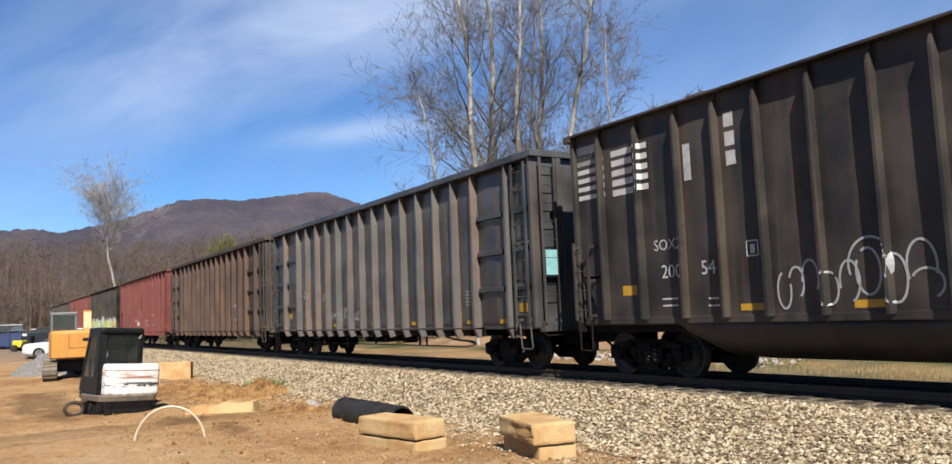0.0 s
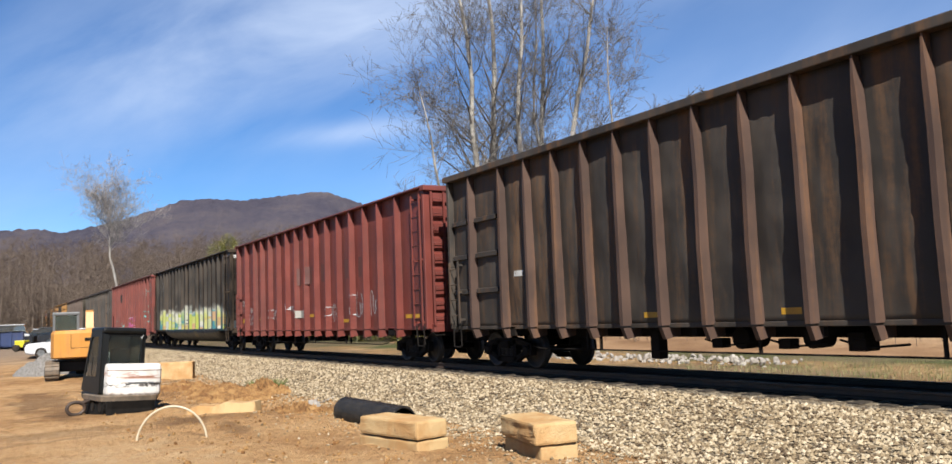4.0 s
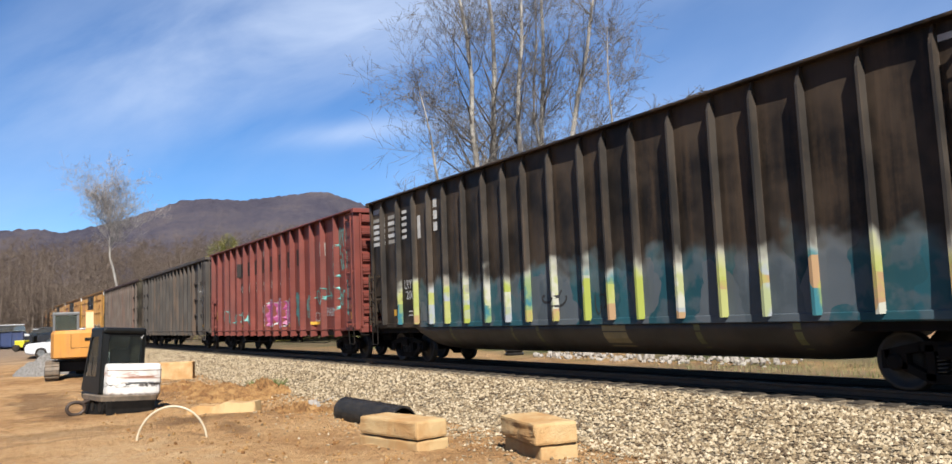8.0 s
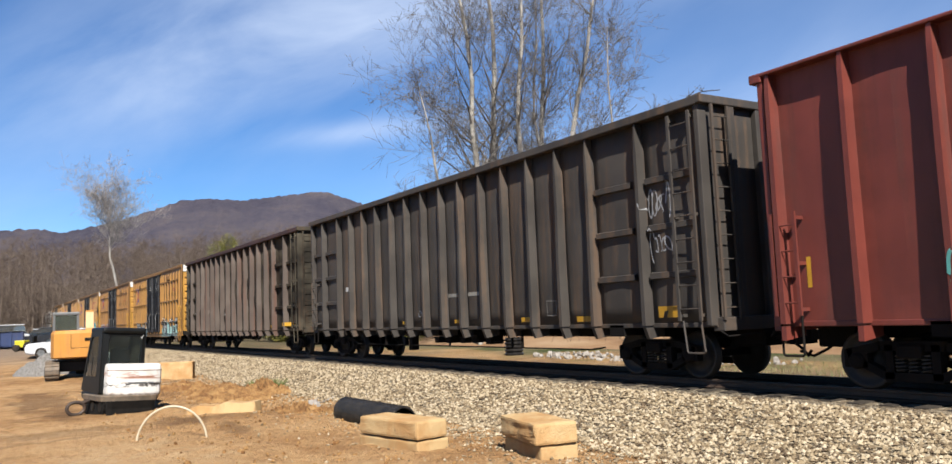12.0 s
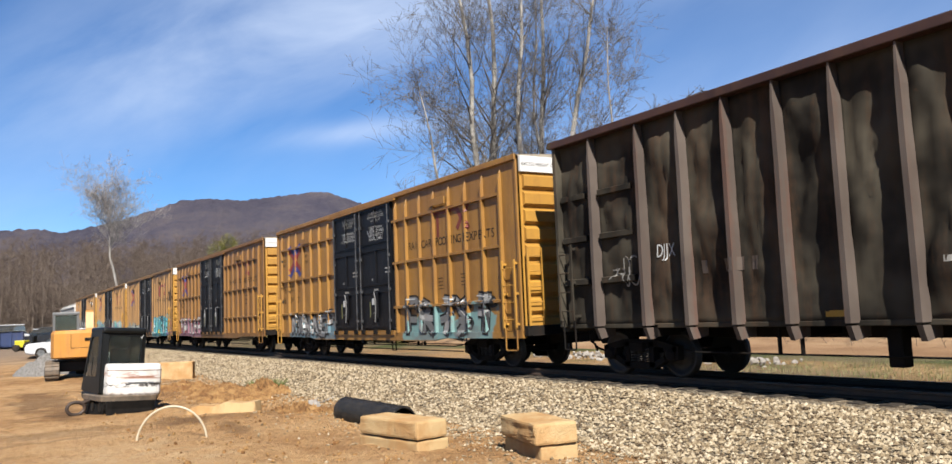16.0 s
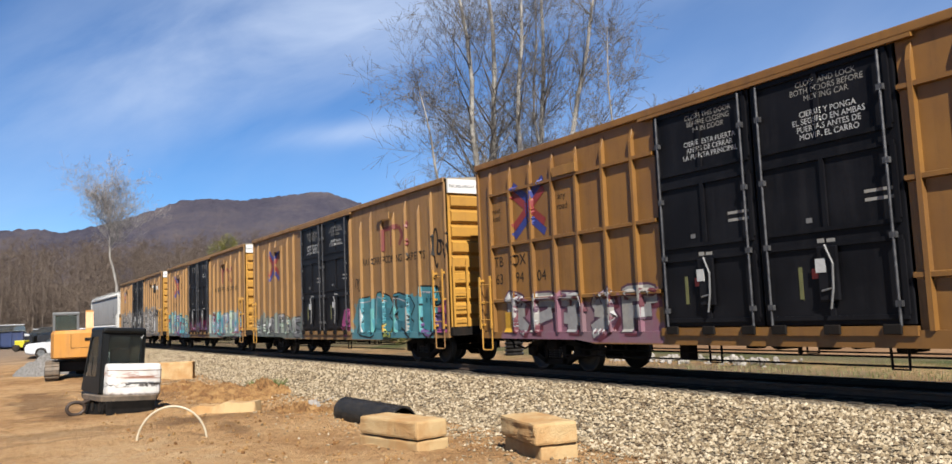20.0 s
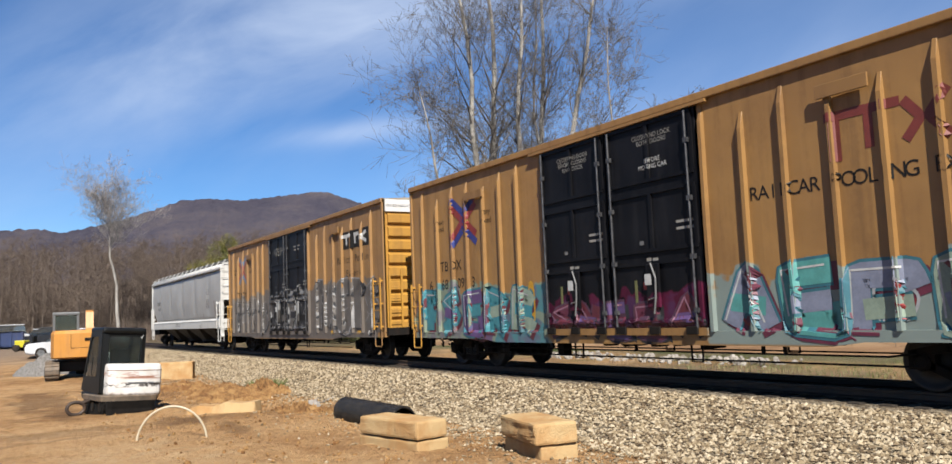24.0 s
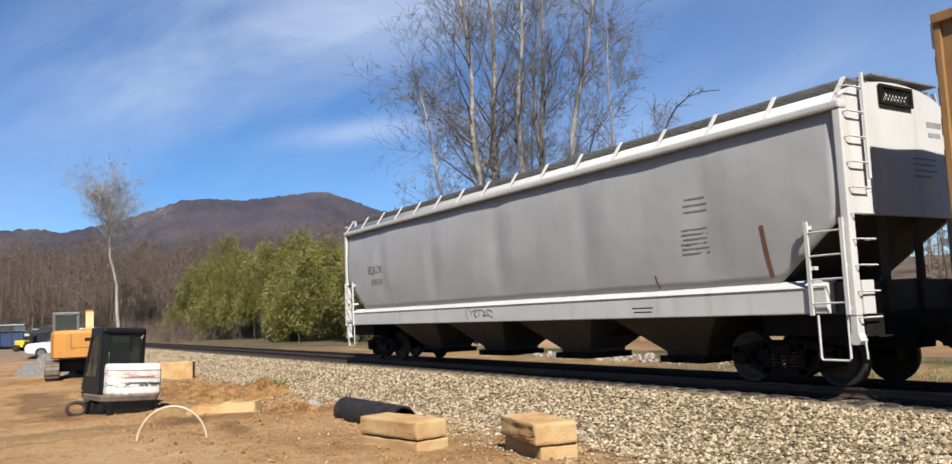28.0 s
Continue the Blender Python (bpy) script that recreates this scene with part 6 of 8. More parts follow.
def mini_excavator():
    ob = thing("mini_excavator", "small excavator with scuffed white counterweight and black glazed cab, on dirt", "excavator", at=pose(-22.75, -9.70, -0.70, -3.5, 0, 11))
    for y in (-0.52, 0.52):
        crawler(ob, y * 0.9 - 0.1, 1.5, 0.28, 0.40, M["black_rubber"], 30)
    bm = bmesh.new()
    worn_box(bm, -0.5, 0.5, -0.5, 0.5, 0.18, 0.42, 0.04)
    part("undercarriage", bm, M["machine_black"], ob)
    bm = bmesh.new()
    disc_pts = [(0.62, 0.42), (0.62, 0.52)]
    loft(bm, [[(r * math.cos(2 * math.pi * k / 24), r * math.sin(2 * math.pi * k / 24), z) for k in range(24)] for r, z in disc_pts])
    part("slew_ring", bm, M["machine_black"], ob)
    # counterweight: a rounded tail
    bm = bmesh.new()
    prof = [(0.30, -0.74), (0.62, -0.74), (0.70, -0.72), (0.76, -0.66), (0.79, -0.55), (0.83, -0.25), (0.84, 0.0), (0.83, 0.25), (0.79, 0.55), (0.76, 0.66), (0.70, 0.72), (0.62, 0.74), (0.30, 0.74)]
    loft(bm, [[(x * k, y * k * 0.89 + 0.035, z) for x, y in prof] for z, k in ((0.44, 0.97), (0.52, 1.0), (1.10, 1.01), (1.20, 0.99), (1.25, 0.95))])
    bmesh.ops.recalc_face_normals(bm, faces=bm.faces[:])
    house = part("counterweight", bm, M["mini_white"], ob, "scuffed white counterweight with rust scrapes")
    bm = bmesh.new()
    loft(bm, [[(x * k - (0.9 if x < 0.4 else 0.0), y * k * 0.95 - 0.07, z) for x, y in prof] for z, k in ((0.30, 0.84), (0.35, 1.0), (0.46, 1.02), (0.49, 0.98))])
    bmesh.ops.recalc_face_normals(bm, faces=bm.faces[:])
    part("skirt", bm, M["steel_track"], ob, "muddy lower skirt")
    bm = bmesh.new()
    loft(bm, [[(x * 1.016, y * 0.903 + 0.035, z) for x, y in prof[1:-1]] for z in (1.085, 1.10)], cap=False)
    part("lid_seam", bm, M["rust_run"], house, "rusty seam under the rim")
    for z, y0, y1 in ((0.78, -0.18, 0.26), (0.78, 0.31, 0.46)):
        bm = bmesh.new()
        worn_box(bm, 0.825, 0.848, y0, y1, z - 0.022, z + 0.022, 0.008)
        part("vent_slot", bm, M["machine_grey"], house)
    bm = bmesh.new()
    worn_box(bm, -0.95, 0.3, -0.72, 0.55, 0.36, 0.54, 0.04)
    part("deck", bm, M["machine_black"], ob)
    mini_cab(ob)
    bm = bmesh.new()
    worn_box(bm, -0.8, -0.1, 0.45, 0.72, 0.6, 1.15, 0.04)
    part("side_tank", bm, M["mini_white"], ob)
    # blade with its arms and a lifting ring
    bm = bmesh.new()
    loft(bm, [[(1.06 * k, y, 0.02), (0.98 * k, y, 0.0), (0.93 * k, y, 0.18), (0.98 * k, y, 0.36), (1.06 * k, y, 0.36), (1.02 * k, y, 0.18)] for y, k in ((-0.70, 0.96), (-0.60, 1.0), (0.34, 1.0), (0.44, 0.96))])
    bmesh.ops.recalc_face_normals(bm, faces=bm.faces[:])
    part("blade", bm, M["black_rubber"], ob, "black dozer blade")
    bm = bmesh.new()
    for y in (-0.3, 0.3):
        bx(bm, 0.4, 0.96, y - 0.15, y - 0.05, 0.2, 0.3)
    part("blade_arms", bm, M["machine_black"], ob)
    bm = bmesh.new()
    tube(bm, [(-0.2, -0.45, 0.40), (-0.15, -0.78, 0.33), (-0.1, -0.95, 0.27)], 0.055, 8)
    pts = [(-0.1, -1.08 + 0.21 * math.cos(a), 0.15 + 0.155 * math.sin(a)) for a in [2 * math.pi * i / 20 for i in range(21)]]
    tube(bm, pts, 0.045, 8)
    part("lifting_ring", bm, M["rail"], ob, "rusty ring on a short arm")
    bm = bmesh.new()
    bar_pts = [(-0.75, 0.1, 0.75), (-1.35, 0.1, 1.45), (-1.9, 0.1, 1.2)]
    tube(bm, bar_pts, [0.13, 0.14, 0.1], 4)
    tube(bm, [(-1.9, 0.1, 1.25), (-1.75, 0.1, 0.3)], [0.1, 0.08], 4)
    part("boom", bm, M["mini_white"], ob)
    bm = bmesh.new()
    loft(bm, [[(-1.95 + dx, y, z) for dx, z in ((0.0, 0.35), (0.35, 0.4), (0.45, 0.12), (0.2, 0.0), (-0.02, 0.1))] for y in (-0.18, 0.38)])
    bmesh.ops.recalc_face_normals(bm, faces=bm.faces[:])
    part("bucket", bm, M["steel_track"], ob)


mini_excavator()


def big_excavator():
    ob = thing("excavator", "orange excavator with grey cab and raised boom, parked on dirt", "excavator", at=pose(-40.4, -8.90, -0.68, 0, 0, -5))
    for y in (-1.06, 1.06):
        crawler(ob, y, 3.0, 0.54, 0.78, M["steel_track"], 40)
    bm = bmesh.new()
    worn_box(bm, -0.8, 0.8, -0.8, 0.8, 0.35, 0.8, 0.05)
    part("undercarriage", bm, M["machine_black"], ob)
    bm = bmesh.new()
    loft(bm, [[(0.85 * math.cos(2 * math.pi * k / 24), 0.85 * math.sin(2 * math.pi * k / 24), z) for k in range(24)] for z in (0.8, 0.95)])
    part("slew_ring", bm, M["machine_black"], ob)
    bm = bmesh.new()
    prof = [(-0.9, -1.12), (1.0, -1.12), (1.4, -1.0), (1.55, -0.6), (1.58, 0.0), (1.55, 0.6), (1.4, 1.0), (1.0, 1.12), (-0.9, 1.12)]
    loft(bm, [[(x * k, y * k, z) for x, y in prof] for z, k in ((0.92, 0.95), (0.98, 1.0), (1.98, 1.0), (2.12, 0.93))])
    bmesh.ops.recalc_face_normals(bm, faces=bm.faces[:])
    body = part("body", bm, M["orange"], ob)
    bm = bmesh.new()
    worn_box(bm, 1.56, 1.585, -0.35, 0.95, 1.36, 1.375, 0.004)
    worn_box(bm, 1.56, 1.585, -0.355, -0.34, 1.375, 1.95, 0.004)
    part("panel_seam", bm, M["machine_black"], body)
    bm = bmesh.new()
    worn_box(bm, 1.57, 1.60, 0.18, 0.42, 1.66, 1.78, 0.01)
    part("vent_slot", bm, M["machine_black"], body)
    machine_cab(ob, -1.2, 0.5, -1.06, -0.02, 1.0, 2.84, M["machine_grey"], 0.10)
    bm = bmesh.new()
    loft(bm, [[(x, 0.25, z), (x + w, 0.25, z), (x + w, 0.57, z), (x, 0.57, z)] for x, z, w in ((-0.75, 1.2, 0.75), (-0.80, 2.2, 0.65), (-0.90, 2.92, 0.5), (-0.95, 3.0, 0.3))])
    bmesh.ops.recalc_face_normals(bm, faces=bm.faces[:])
    part("boom", bm, M["orange"], ob)
    bm = bmesh.new()
    loft(bm, [[(x, 0.27, z), (x + 0.4, 0.27, z + 0.1), (x + 0.4, 0.55, z + 0.1), (x, 0.55, z)] for x, z in ((-1.2, 2.82), (-2.2, 1.8), (-2.9, 0.75))])
    bmesh.ops.recalc_face_normals(bm, faces=bm.faces[:])
    part("stick", bm, M["orange"], ob)
    bm = bmesh.new()
    loft(bm, [[(-3.2 + dx, y, z) for dx, z in ((0.0, 0.9), (0.7, 0.95), (0.85, 0.3), (0.4, 0.02), (-0.05, 0.25))] for y in (-0.1, 0.92)])
    bmesh.ops.recalc_face_normals(bm, faces=bm.faces[:])
    part("bucket", bm, M["steel_track"], ob)
    bm = bmesh.new()
    tube(bm, [(-0.9, 0.48, 1.25), (-1.35, 0.48, 2.4)], 0.06, 8)
    part("boom_ram", bm, M["machine_black"], ob)


big_excavator()


def parked_car(name, label, x, y, yaw, color, length=4.5, tall=1.5, suv=False, category="car"):
    ob = thing(name, label, category, at=pose(x, y, ground_z(x, y) + 0.01, 0, 0, yaw))
    k = Nodes(name + "_paint")
    paint_mat = k.done(k.mix(k.range(k.noise(2.0), 0.4, 0.6), color, tuple(c * 0.85 for c in color)), 0.25)
    h = length / 2
    bm = bmesh.new()
    side = [(-h, 0.35), (-h, 0.75), (-h + 0.15, 0.88), (-h + 1.1, 0.95), (h - 0.6, 1.0), (h - 0.05, 0.9), (h, 0.4), (h - 0.3, 0.25), (-h + 0.3, 0.25)]
    loft(bm, [[(a, w, b) for a, b in side] for w in (-0.85, 0.85)])
    bmesh.ops.recalc_face_normals(bm, faces=bm.faces[:])
    bmesh.ops.bevel(bm, geom=bm.edges[:], offset=0.05, segments=2, affect="EDGES")
    part("body", bm, paint_mat, ob)
    bm = bmesh.new()
    top = tall
    loft(bm, [[(-h + 1.0, -w0, 0.92), (h - (0.25 if suv else 0.75), -w0, 0.96), (h - (0.25 if suv else 0.75), w0, 0.96), (-h + 1.0, w0, 0.92)] if i == 0 else
              [(-h + 1.75, -0.62, top), (h - (0.5 if suv else 1.4), -0.62, top), (h - (0.5 if suv else 1.4), 0.62, top), (-h + 1.75, 0.62, top)] for i, w0 in ((0, 0.8), (1, 0.62))])
    bmesh.ops.recalc_face_normals(bm, faces=bm.faces[:])
    part("glasshouse", bm, M["cab_glass"], ob, "dark car glass")
    bm = bmesh.new()
    worn_box(bm, -h + 1.7, h - (0.45 if suv else 1.35), -0.66, 0.66, top - 0.02, top + 0.05, 0.02)
    part("roof", bm, paint_mat, ob)
    for a in (-h + 0.85, h - 0.85):
        for s in (-1, 1):
            bm = bmesh.new()
            revolve(bm, [(s * 0.62, 0.2), (s * 0.64, 0.33), (s * 0.84, 0.33), (s * 0.87, 0.28), (s * 0.86, 0.2)], a, 0.33, 18)
            w = part("wheel", bm, M["rubber"], ob)
            bm = bmesh.new()
            revolve(bm, [(s * 0.84, 0.02), (s * 0.84, 0.2), (s * 0.875, 0.19), (s * 0.86, 0.03)], a, 0.33, 14)
            part("rim", bm, M["machine_grey"], w)
    return ob


parked_car("parked_car", "white hatchback parked on the gravel lot", -55.0, -8.1, 80, (0.80, 0.81, 0.83), 4.3, 1.62, True)
parked_car("parked_car", "dark car parked behind the white one", -72.0, -7.9, 84, (0.03, 0.03, 0.035), 4.6, 1.5, True)
parked_car("parked_car", "white van-like car parked far back on the lot", -84.0, -10.9, 85, (0.75, 0.76, 0.78), 4.8, 1.75, True)
parked_car("parked_car", "pale car parked at the back of the lot", -88.0, -7.4, 80, (0.62, 0.65, 0.7), 4.6, 1.7, True)


def utility_cart():
    x, y = -62.0, -9.95
    ob = thing("utility_cart", "small bright yellow cart with black wheels on the gravel lot", "cart", at=pose(x, y, ground_z(x, y) + 0.01, 0, 0, 60))
    yel = plain("yellow_cart_paint", (0.74, 0.66, 0.03), (0.66, 0.56, 0.03), 0.4)
    bm = bmesh.new()
    worn_box(bm, -0.55, 0.1, -0.38, 0.38, 0.25, 0.72, 0.08)
    part("hood", bm, yel, ob)
    bm = bmesh.new()
    worn_box(bm, 0.1, 0.6, -0.4, 0.4, 0.3, 0.5, 0.05)
    part("fender", bm, yel, ob)
    bm = bmesh.new()
    worn_box(bm, 0.25, 0.6, -0.24, 0.24, 0.5, 0.62, 0.04)
    worn_box(bm, 0.52, 0.64, -0.24, 0.24, 0.6, 0.98, 0.04)
    part("seat", bm, M["machine_black"], ob)
    for a, r in ((-0.36, 0.22), (0.40, 0.30)):
        for q in (-1, 1):
            bm = bmesh.new()
            revolve(bm, [(q * 0.36, 0.1), (q * 0.36, r), (q * 0.54, r), (q * 0.56, 0.1)] if q > 0 else [(-0.56, 0.1), (-0.54, r), (-0.36, r), (-0.36, 0.1)], a, r, 16)
            part("wheel", bm, M["rubber"], ob)


utility_cart()


def skip():
    ob = thing("dumpster", "blue steel dumpster with lid on the gravel lot", "dumpster", at=pose(-66.0, -10.65, ground_z(-66.0, -10.65) + 0.01, 0, 0, 86))
    m = paint("blue_dumpster_paint", (0.014, 0.034, 0.125), (0.018, 0.045, 0.15), (0.08, 0.05, 0.04), 0.5, 0.4)
    bm = bmesh.new()
    t = 0.08
    for a in ((-0.8, 0.8, -0.7, -0.7 + t), (-0.8, 0.8, 0.7 - t, 0.7), (-0.8, -0.8 + t, -0.7 + t, 0.7 - t), (0.8 - t, 0.8, -0.7 + t, 0.7 - t)):
        bx(bm, *a, 0.12, 1.12)
    bx(bm, -0.8, 0.8, -0.7, 0.7, 0.1, 0.2)
    part("bin", bm, m, ob)
    for x in (-0.7, 0.0, 0.7):
        for y in (-0.745, 0.745):
            bm = bmesh.new()
            bx(bm, x - 0.06, x + 0.06, y - 0.045, y + 0.045, 0.1, 1.12)
            part("rib", bm, m, ob)
    bm = bmesh.new()
    worn_box(bm, -0.86, 0.86, -0.78, 0.78, 1.12, 1.19, 0.03)
    part("lid", bm, M["machine_black"], ob, "dark lid")
    for y in (-0.5, 0.5):
        bm = bmesh.new()
        bx(bm, -0.8, 0.8, y - 0.08, y + 0.08, 0.0, 0.1)
        part("skid", bm, M["machine_black"], ob)


skip()


# ---- trees, thicket, woods ----
class Web:
    """Collects thin tapered limbs as one mesh."""

    def __init__(self):
        self.v, self.f = [], []

    def limb(self, pts, rs, n):
        ref, last = None, None
        for i, p in enumerate(pts):
            d = (pts[min(i + 1, len(pts) - 1)] - pts[max(i - 1, 0)]).normalized()
            ref = d.orthogonal() if ref is None else ref - d * ref.dot(d)
            if ref.length < 1e-6:
                ref = d.orthogonal()
            ref.normalize()
            b = d.cross(ref)
            row = len(self.v)
            for k in range(n):
                a = 2 * math.pi * k / n
                self.v.append(p + (ref * math.cos(a) + b * math.sin(a)) * rs[i])
            if last is not None:
                for k in range(n):
                    self.f.append((last + k, last + (k + 1) % n, row + (k + 1) % n, row + k))
            last = row

    def mesh(self, name, mat, parent):
        me = bpy.data.meshes.new(name)
        me.from_pydata([tuple(p) for p in self.v], [], self.f)
        me.materials.append(mat)
        for p in me.polygons:
            p.use_smooth = True
        ob = new(name, me)
        ob.parent = parent
        return ob


def bark(name, a, b, patchy):
    k = Nodes(name)
    col = k.mix(k.range(k.noise(1.5, 5.0, 0.6, k.scaled((1, 1, 0.35))), 0.4, 0.62), a, b)
    col = k.mix(k.range(k.noise(9.0, 4.0, 0.6, k.scaled((1, 1, 0.4))), 0.55, 0.7, 0.0, patchy), col, tuple(c * 0.45 for c in a))
    k.bump(k.noise(14.0, 4.0, 0.6, k.scaled((1, 1, 0.3))), 0.6, 0.03)
    return k.done(col, 0.9)


M["bark"] = bark("pale_grey_brown_bark", (0.25, 0.23, 0.205), (0.56, 0.53, 0.48), 0.8)
M["twig"] = bark("grey_brown_twigs", (0.15, 0.138, 0.13), (0.27, 0.25, 0.235), 0.3)
M["birch"] = bark("pale_white_bark", (0.50, 0.47, 0.43), (0.34, 0.30, 0.26), 0.5)


def grow(wood, fine, p, d, length, r, level, rng, minr, spread, up, dense, reach, start):
    """Grows one limb and the limbs on it."""
    seg = (10, 6, 4, 3, 2)[level]
    pts, rs = [p.copy()], [r]
    q, dd = p.copy(), d.copy()
    for i in range(seg):
        if level == 0:
            s = (i + 1) / seg
            q = p + d * length * s + Vector((noise.noise((s * 4, r * 90, 1.0)), noise.noise((s * 4, r * 90, 9.0)), 0)) * (0.025 * length * math.sin(math.pi * s) + 0.004 * length)
        else:
            j = 0.10
            dd = (dd + Vector((rng.gauss(0, j), rng.gauss(0, j), rng.gauss(0, j) + up * 0.16))).normalized()
            q = q + dd * (length / seg)
        pts.append(q.copy())
        rs.append(max(minr, r * (1 - (i + 1) / seg) ** 0.8 if level else r * (1 - 0.8 * (i + 1) / seg)))
    (wood if level == 0 else fine).limb(pts, rs, (8, 5, 3, 3, 3)[level])
    if level >= 4 or length < 0.4:
        return
    for c in range(dense[level]):
        t = rng.uniform(start if level == 0 else 0.12, 1.0)
        i = min(seg - 1, int(t * seg))
        base = pts[i].lerp(pts[i + 1], t * seg - i)
        axis = (pts[i + 1] - pts[i]).normalized()
        side = axis.orthogonal().normalized()
        side.rotate(Matrix.Rotation(rng.uniform(0, 2 * math.pi), 3, axis))
        ang = rng.uniform(0.4, 1.0) * spread
        nd = (axis * math.cos(ang) + side * math.sin(ang)).normalized()
        ln = length * rng.uniform(0.10, 0.24) * (1.25 - 0.6 * t) * reach if level == 0 else length * rng.uniform(0.3, 0.6)
        grow(wood, fine, base, nd, ln, max(minr, rs[i] * rng.uniform(0.24, 0.44)), level + 1, rng, minr, spread, up, dense, reach, start)


def bare_tree(label, base, top, r, seed, mat="bark", minr=0.0075, spread=1.0, group="bare trees beyond the track", dense=(21, 8, 6, 4), reach=1.0, start=0.24, up=0.42):
    ob = thing("bare_tree", label, "tree", group, at=Matrix.Translation(base))
    rng = random.Random(seed)
    wood, fine = Web(), Web()
    d = Vector(top) - Vector(base)
    grow(wood, fine, Vector((0, 0, 0)), d.normalized(), d.length, r, 0, rng, minr, spread, up, dense, reach, start)
    wood.mesh("trunk", M[mat], ob)
    fine.mesh("crown", M["twig"] if mat == "bark" else M["birch_twig"], ob)["label"] = "leafless twigs"
    return ob


M["birch_twig"] = bark("pale_grey_twigs", (0.36, 0.33, 0.315), (0.50, 0.46, 0.44), 0.2)
GB = -0.5
for i, (bx0, by0, tx, ty, tz, r) in enumerate(((-42.0, 14.2, -42.9, 12.6, 27.0, 0.27), (-43.55, 15.5, -43.3, 15.9, 29.0, 0.29), (-40.75, 16.0, -40.4, 16.4, 26.5, 0.25), (-43.8, 18.7, -42.7, 20.1, 29.0, 0.26),
                                            (-38.3, 16.2, -35.8, 19.0, 24.0, 0.25), (-34.5, 17.4, -34.2, 17.7, 17.5, 0.13), (-40.1, 12.0, -41.6, 9.2, 15.0, 0.16), (-41.6, 17.8, -42.3, 18.6, 24.0, 0.16))):
    bare_tree("tall bare tree with pale patchy bark, early spring" if r > 0.2 else "slender bare tree beside taller trunks", (bx0, by0, GB), (tx, ty, tz), r, 31 + i, spread=1.08, minr=0.0082, dense=(24, 8, 5, 3), up=0.40, start=0.22, reach=1.1 if r > 0.2 else 0.95)
bare_tree("lone tall tree with white bark and fine bare crown", (-133.7, 6.0, -0.6), (-134.0, 4.3, 20.8), 0.30, 64, "birch", 0.013, 1.12, "lone pale tree", (44, 8, 5, 3), 2.0, 0.62, 0.42)
for i, (x, y, h) in enumerate(((-31.0, 16.0, 11.0), (-26.2, 19.0, 7.6), (-20.5, 18.5, 6.8))):
    bare_tree("small bare tree on the dirt bank beyond the track", (x, y, 0.2), (x + 0.6, y + 0.3, h), 0.09, 80 + i, "bark", 0.009, 1.1, "small bare trees on the bank", (16, 6, 3, 2), 1.5, 0.35)


def arching_branch():
    """A slim tree whose one long limb bows over."""
    ob = thing("bare_tree", "slim bare tree bowed over in one long arch", "tree", "small bare trees on the bank", at=Matrix.Translation((-29.6, 15.9, 0.2)))
    rng = random.Random(77)
    pts = [Vector((4.3 * s ** 3, 0.5 * s ** 2, 11.3 * math.sin(s * 1.75))) for s in [i / 12 for i in range(13)]]
    rs = [0.085 * (1 - 0.75 * i / 12) for i in range(13)]
    trunk, fine = Web(), Web()
    trunk.limb(pts, rs, 6)
    for c in range(60):
        i = rng.randint(6, 11)
        d = Vector((rng.gauss(0.3, 0.6), rng.gauss(0, 0.6), rng.gauss(0.3, 0.4))).normalized()
        fine.limb([pts[i], pts[i] + d * rng.uniform(0.2, 0.8)], [0.014, 0.006], 3)
    trunk.mesh("trunk", M["twig"], ob)
    fine.mesh("crown", M["twig"], ob)["label"] = "leafless twigs"


arching_branch()


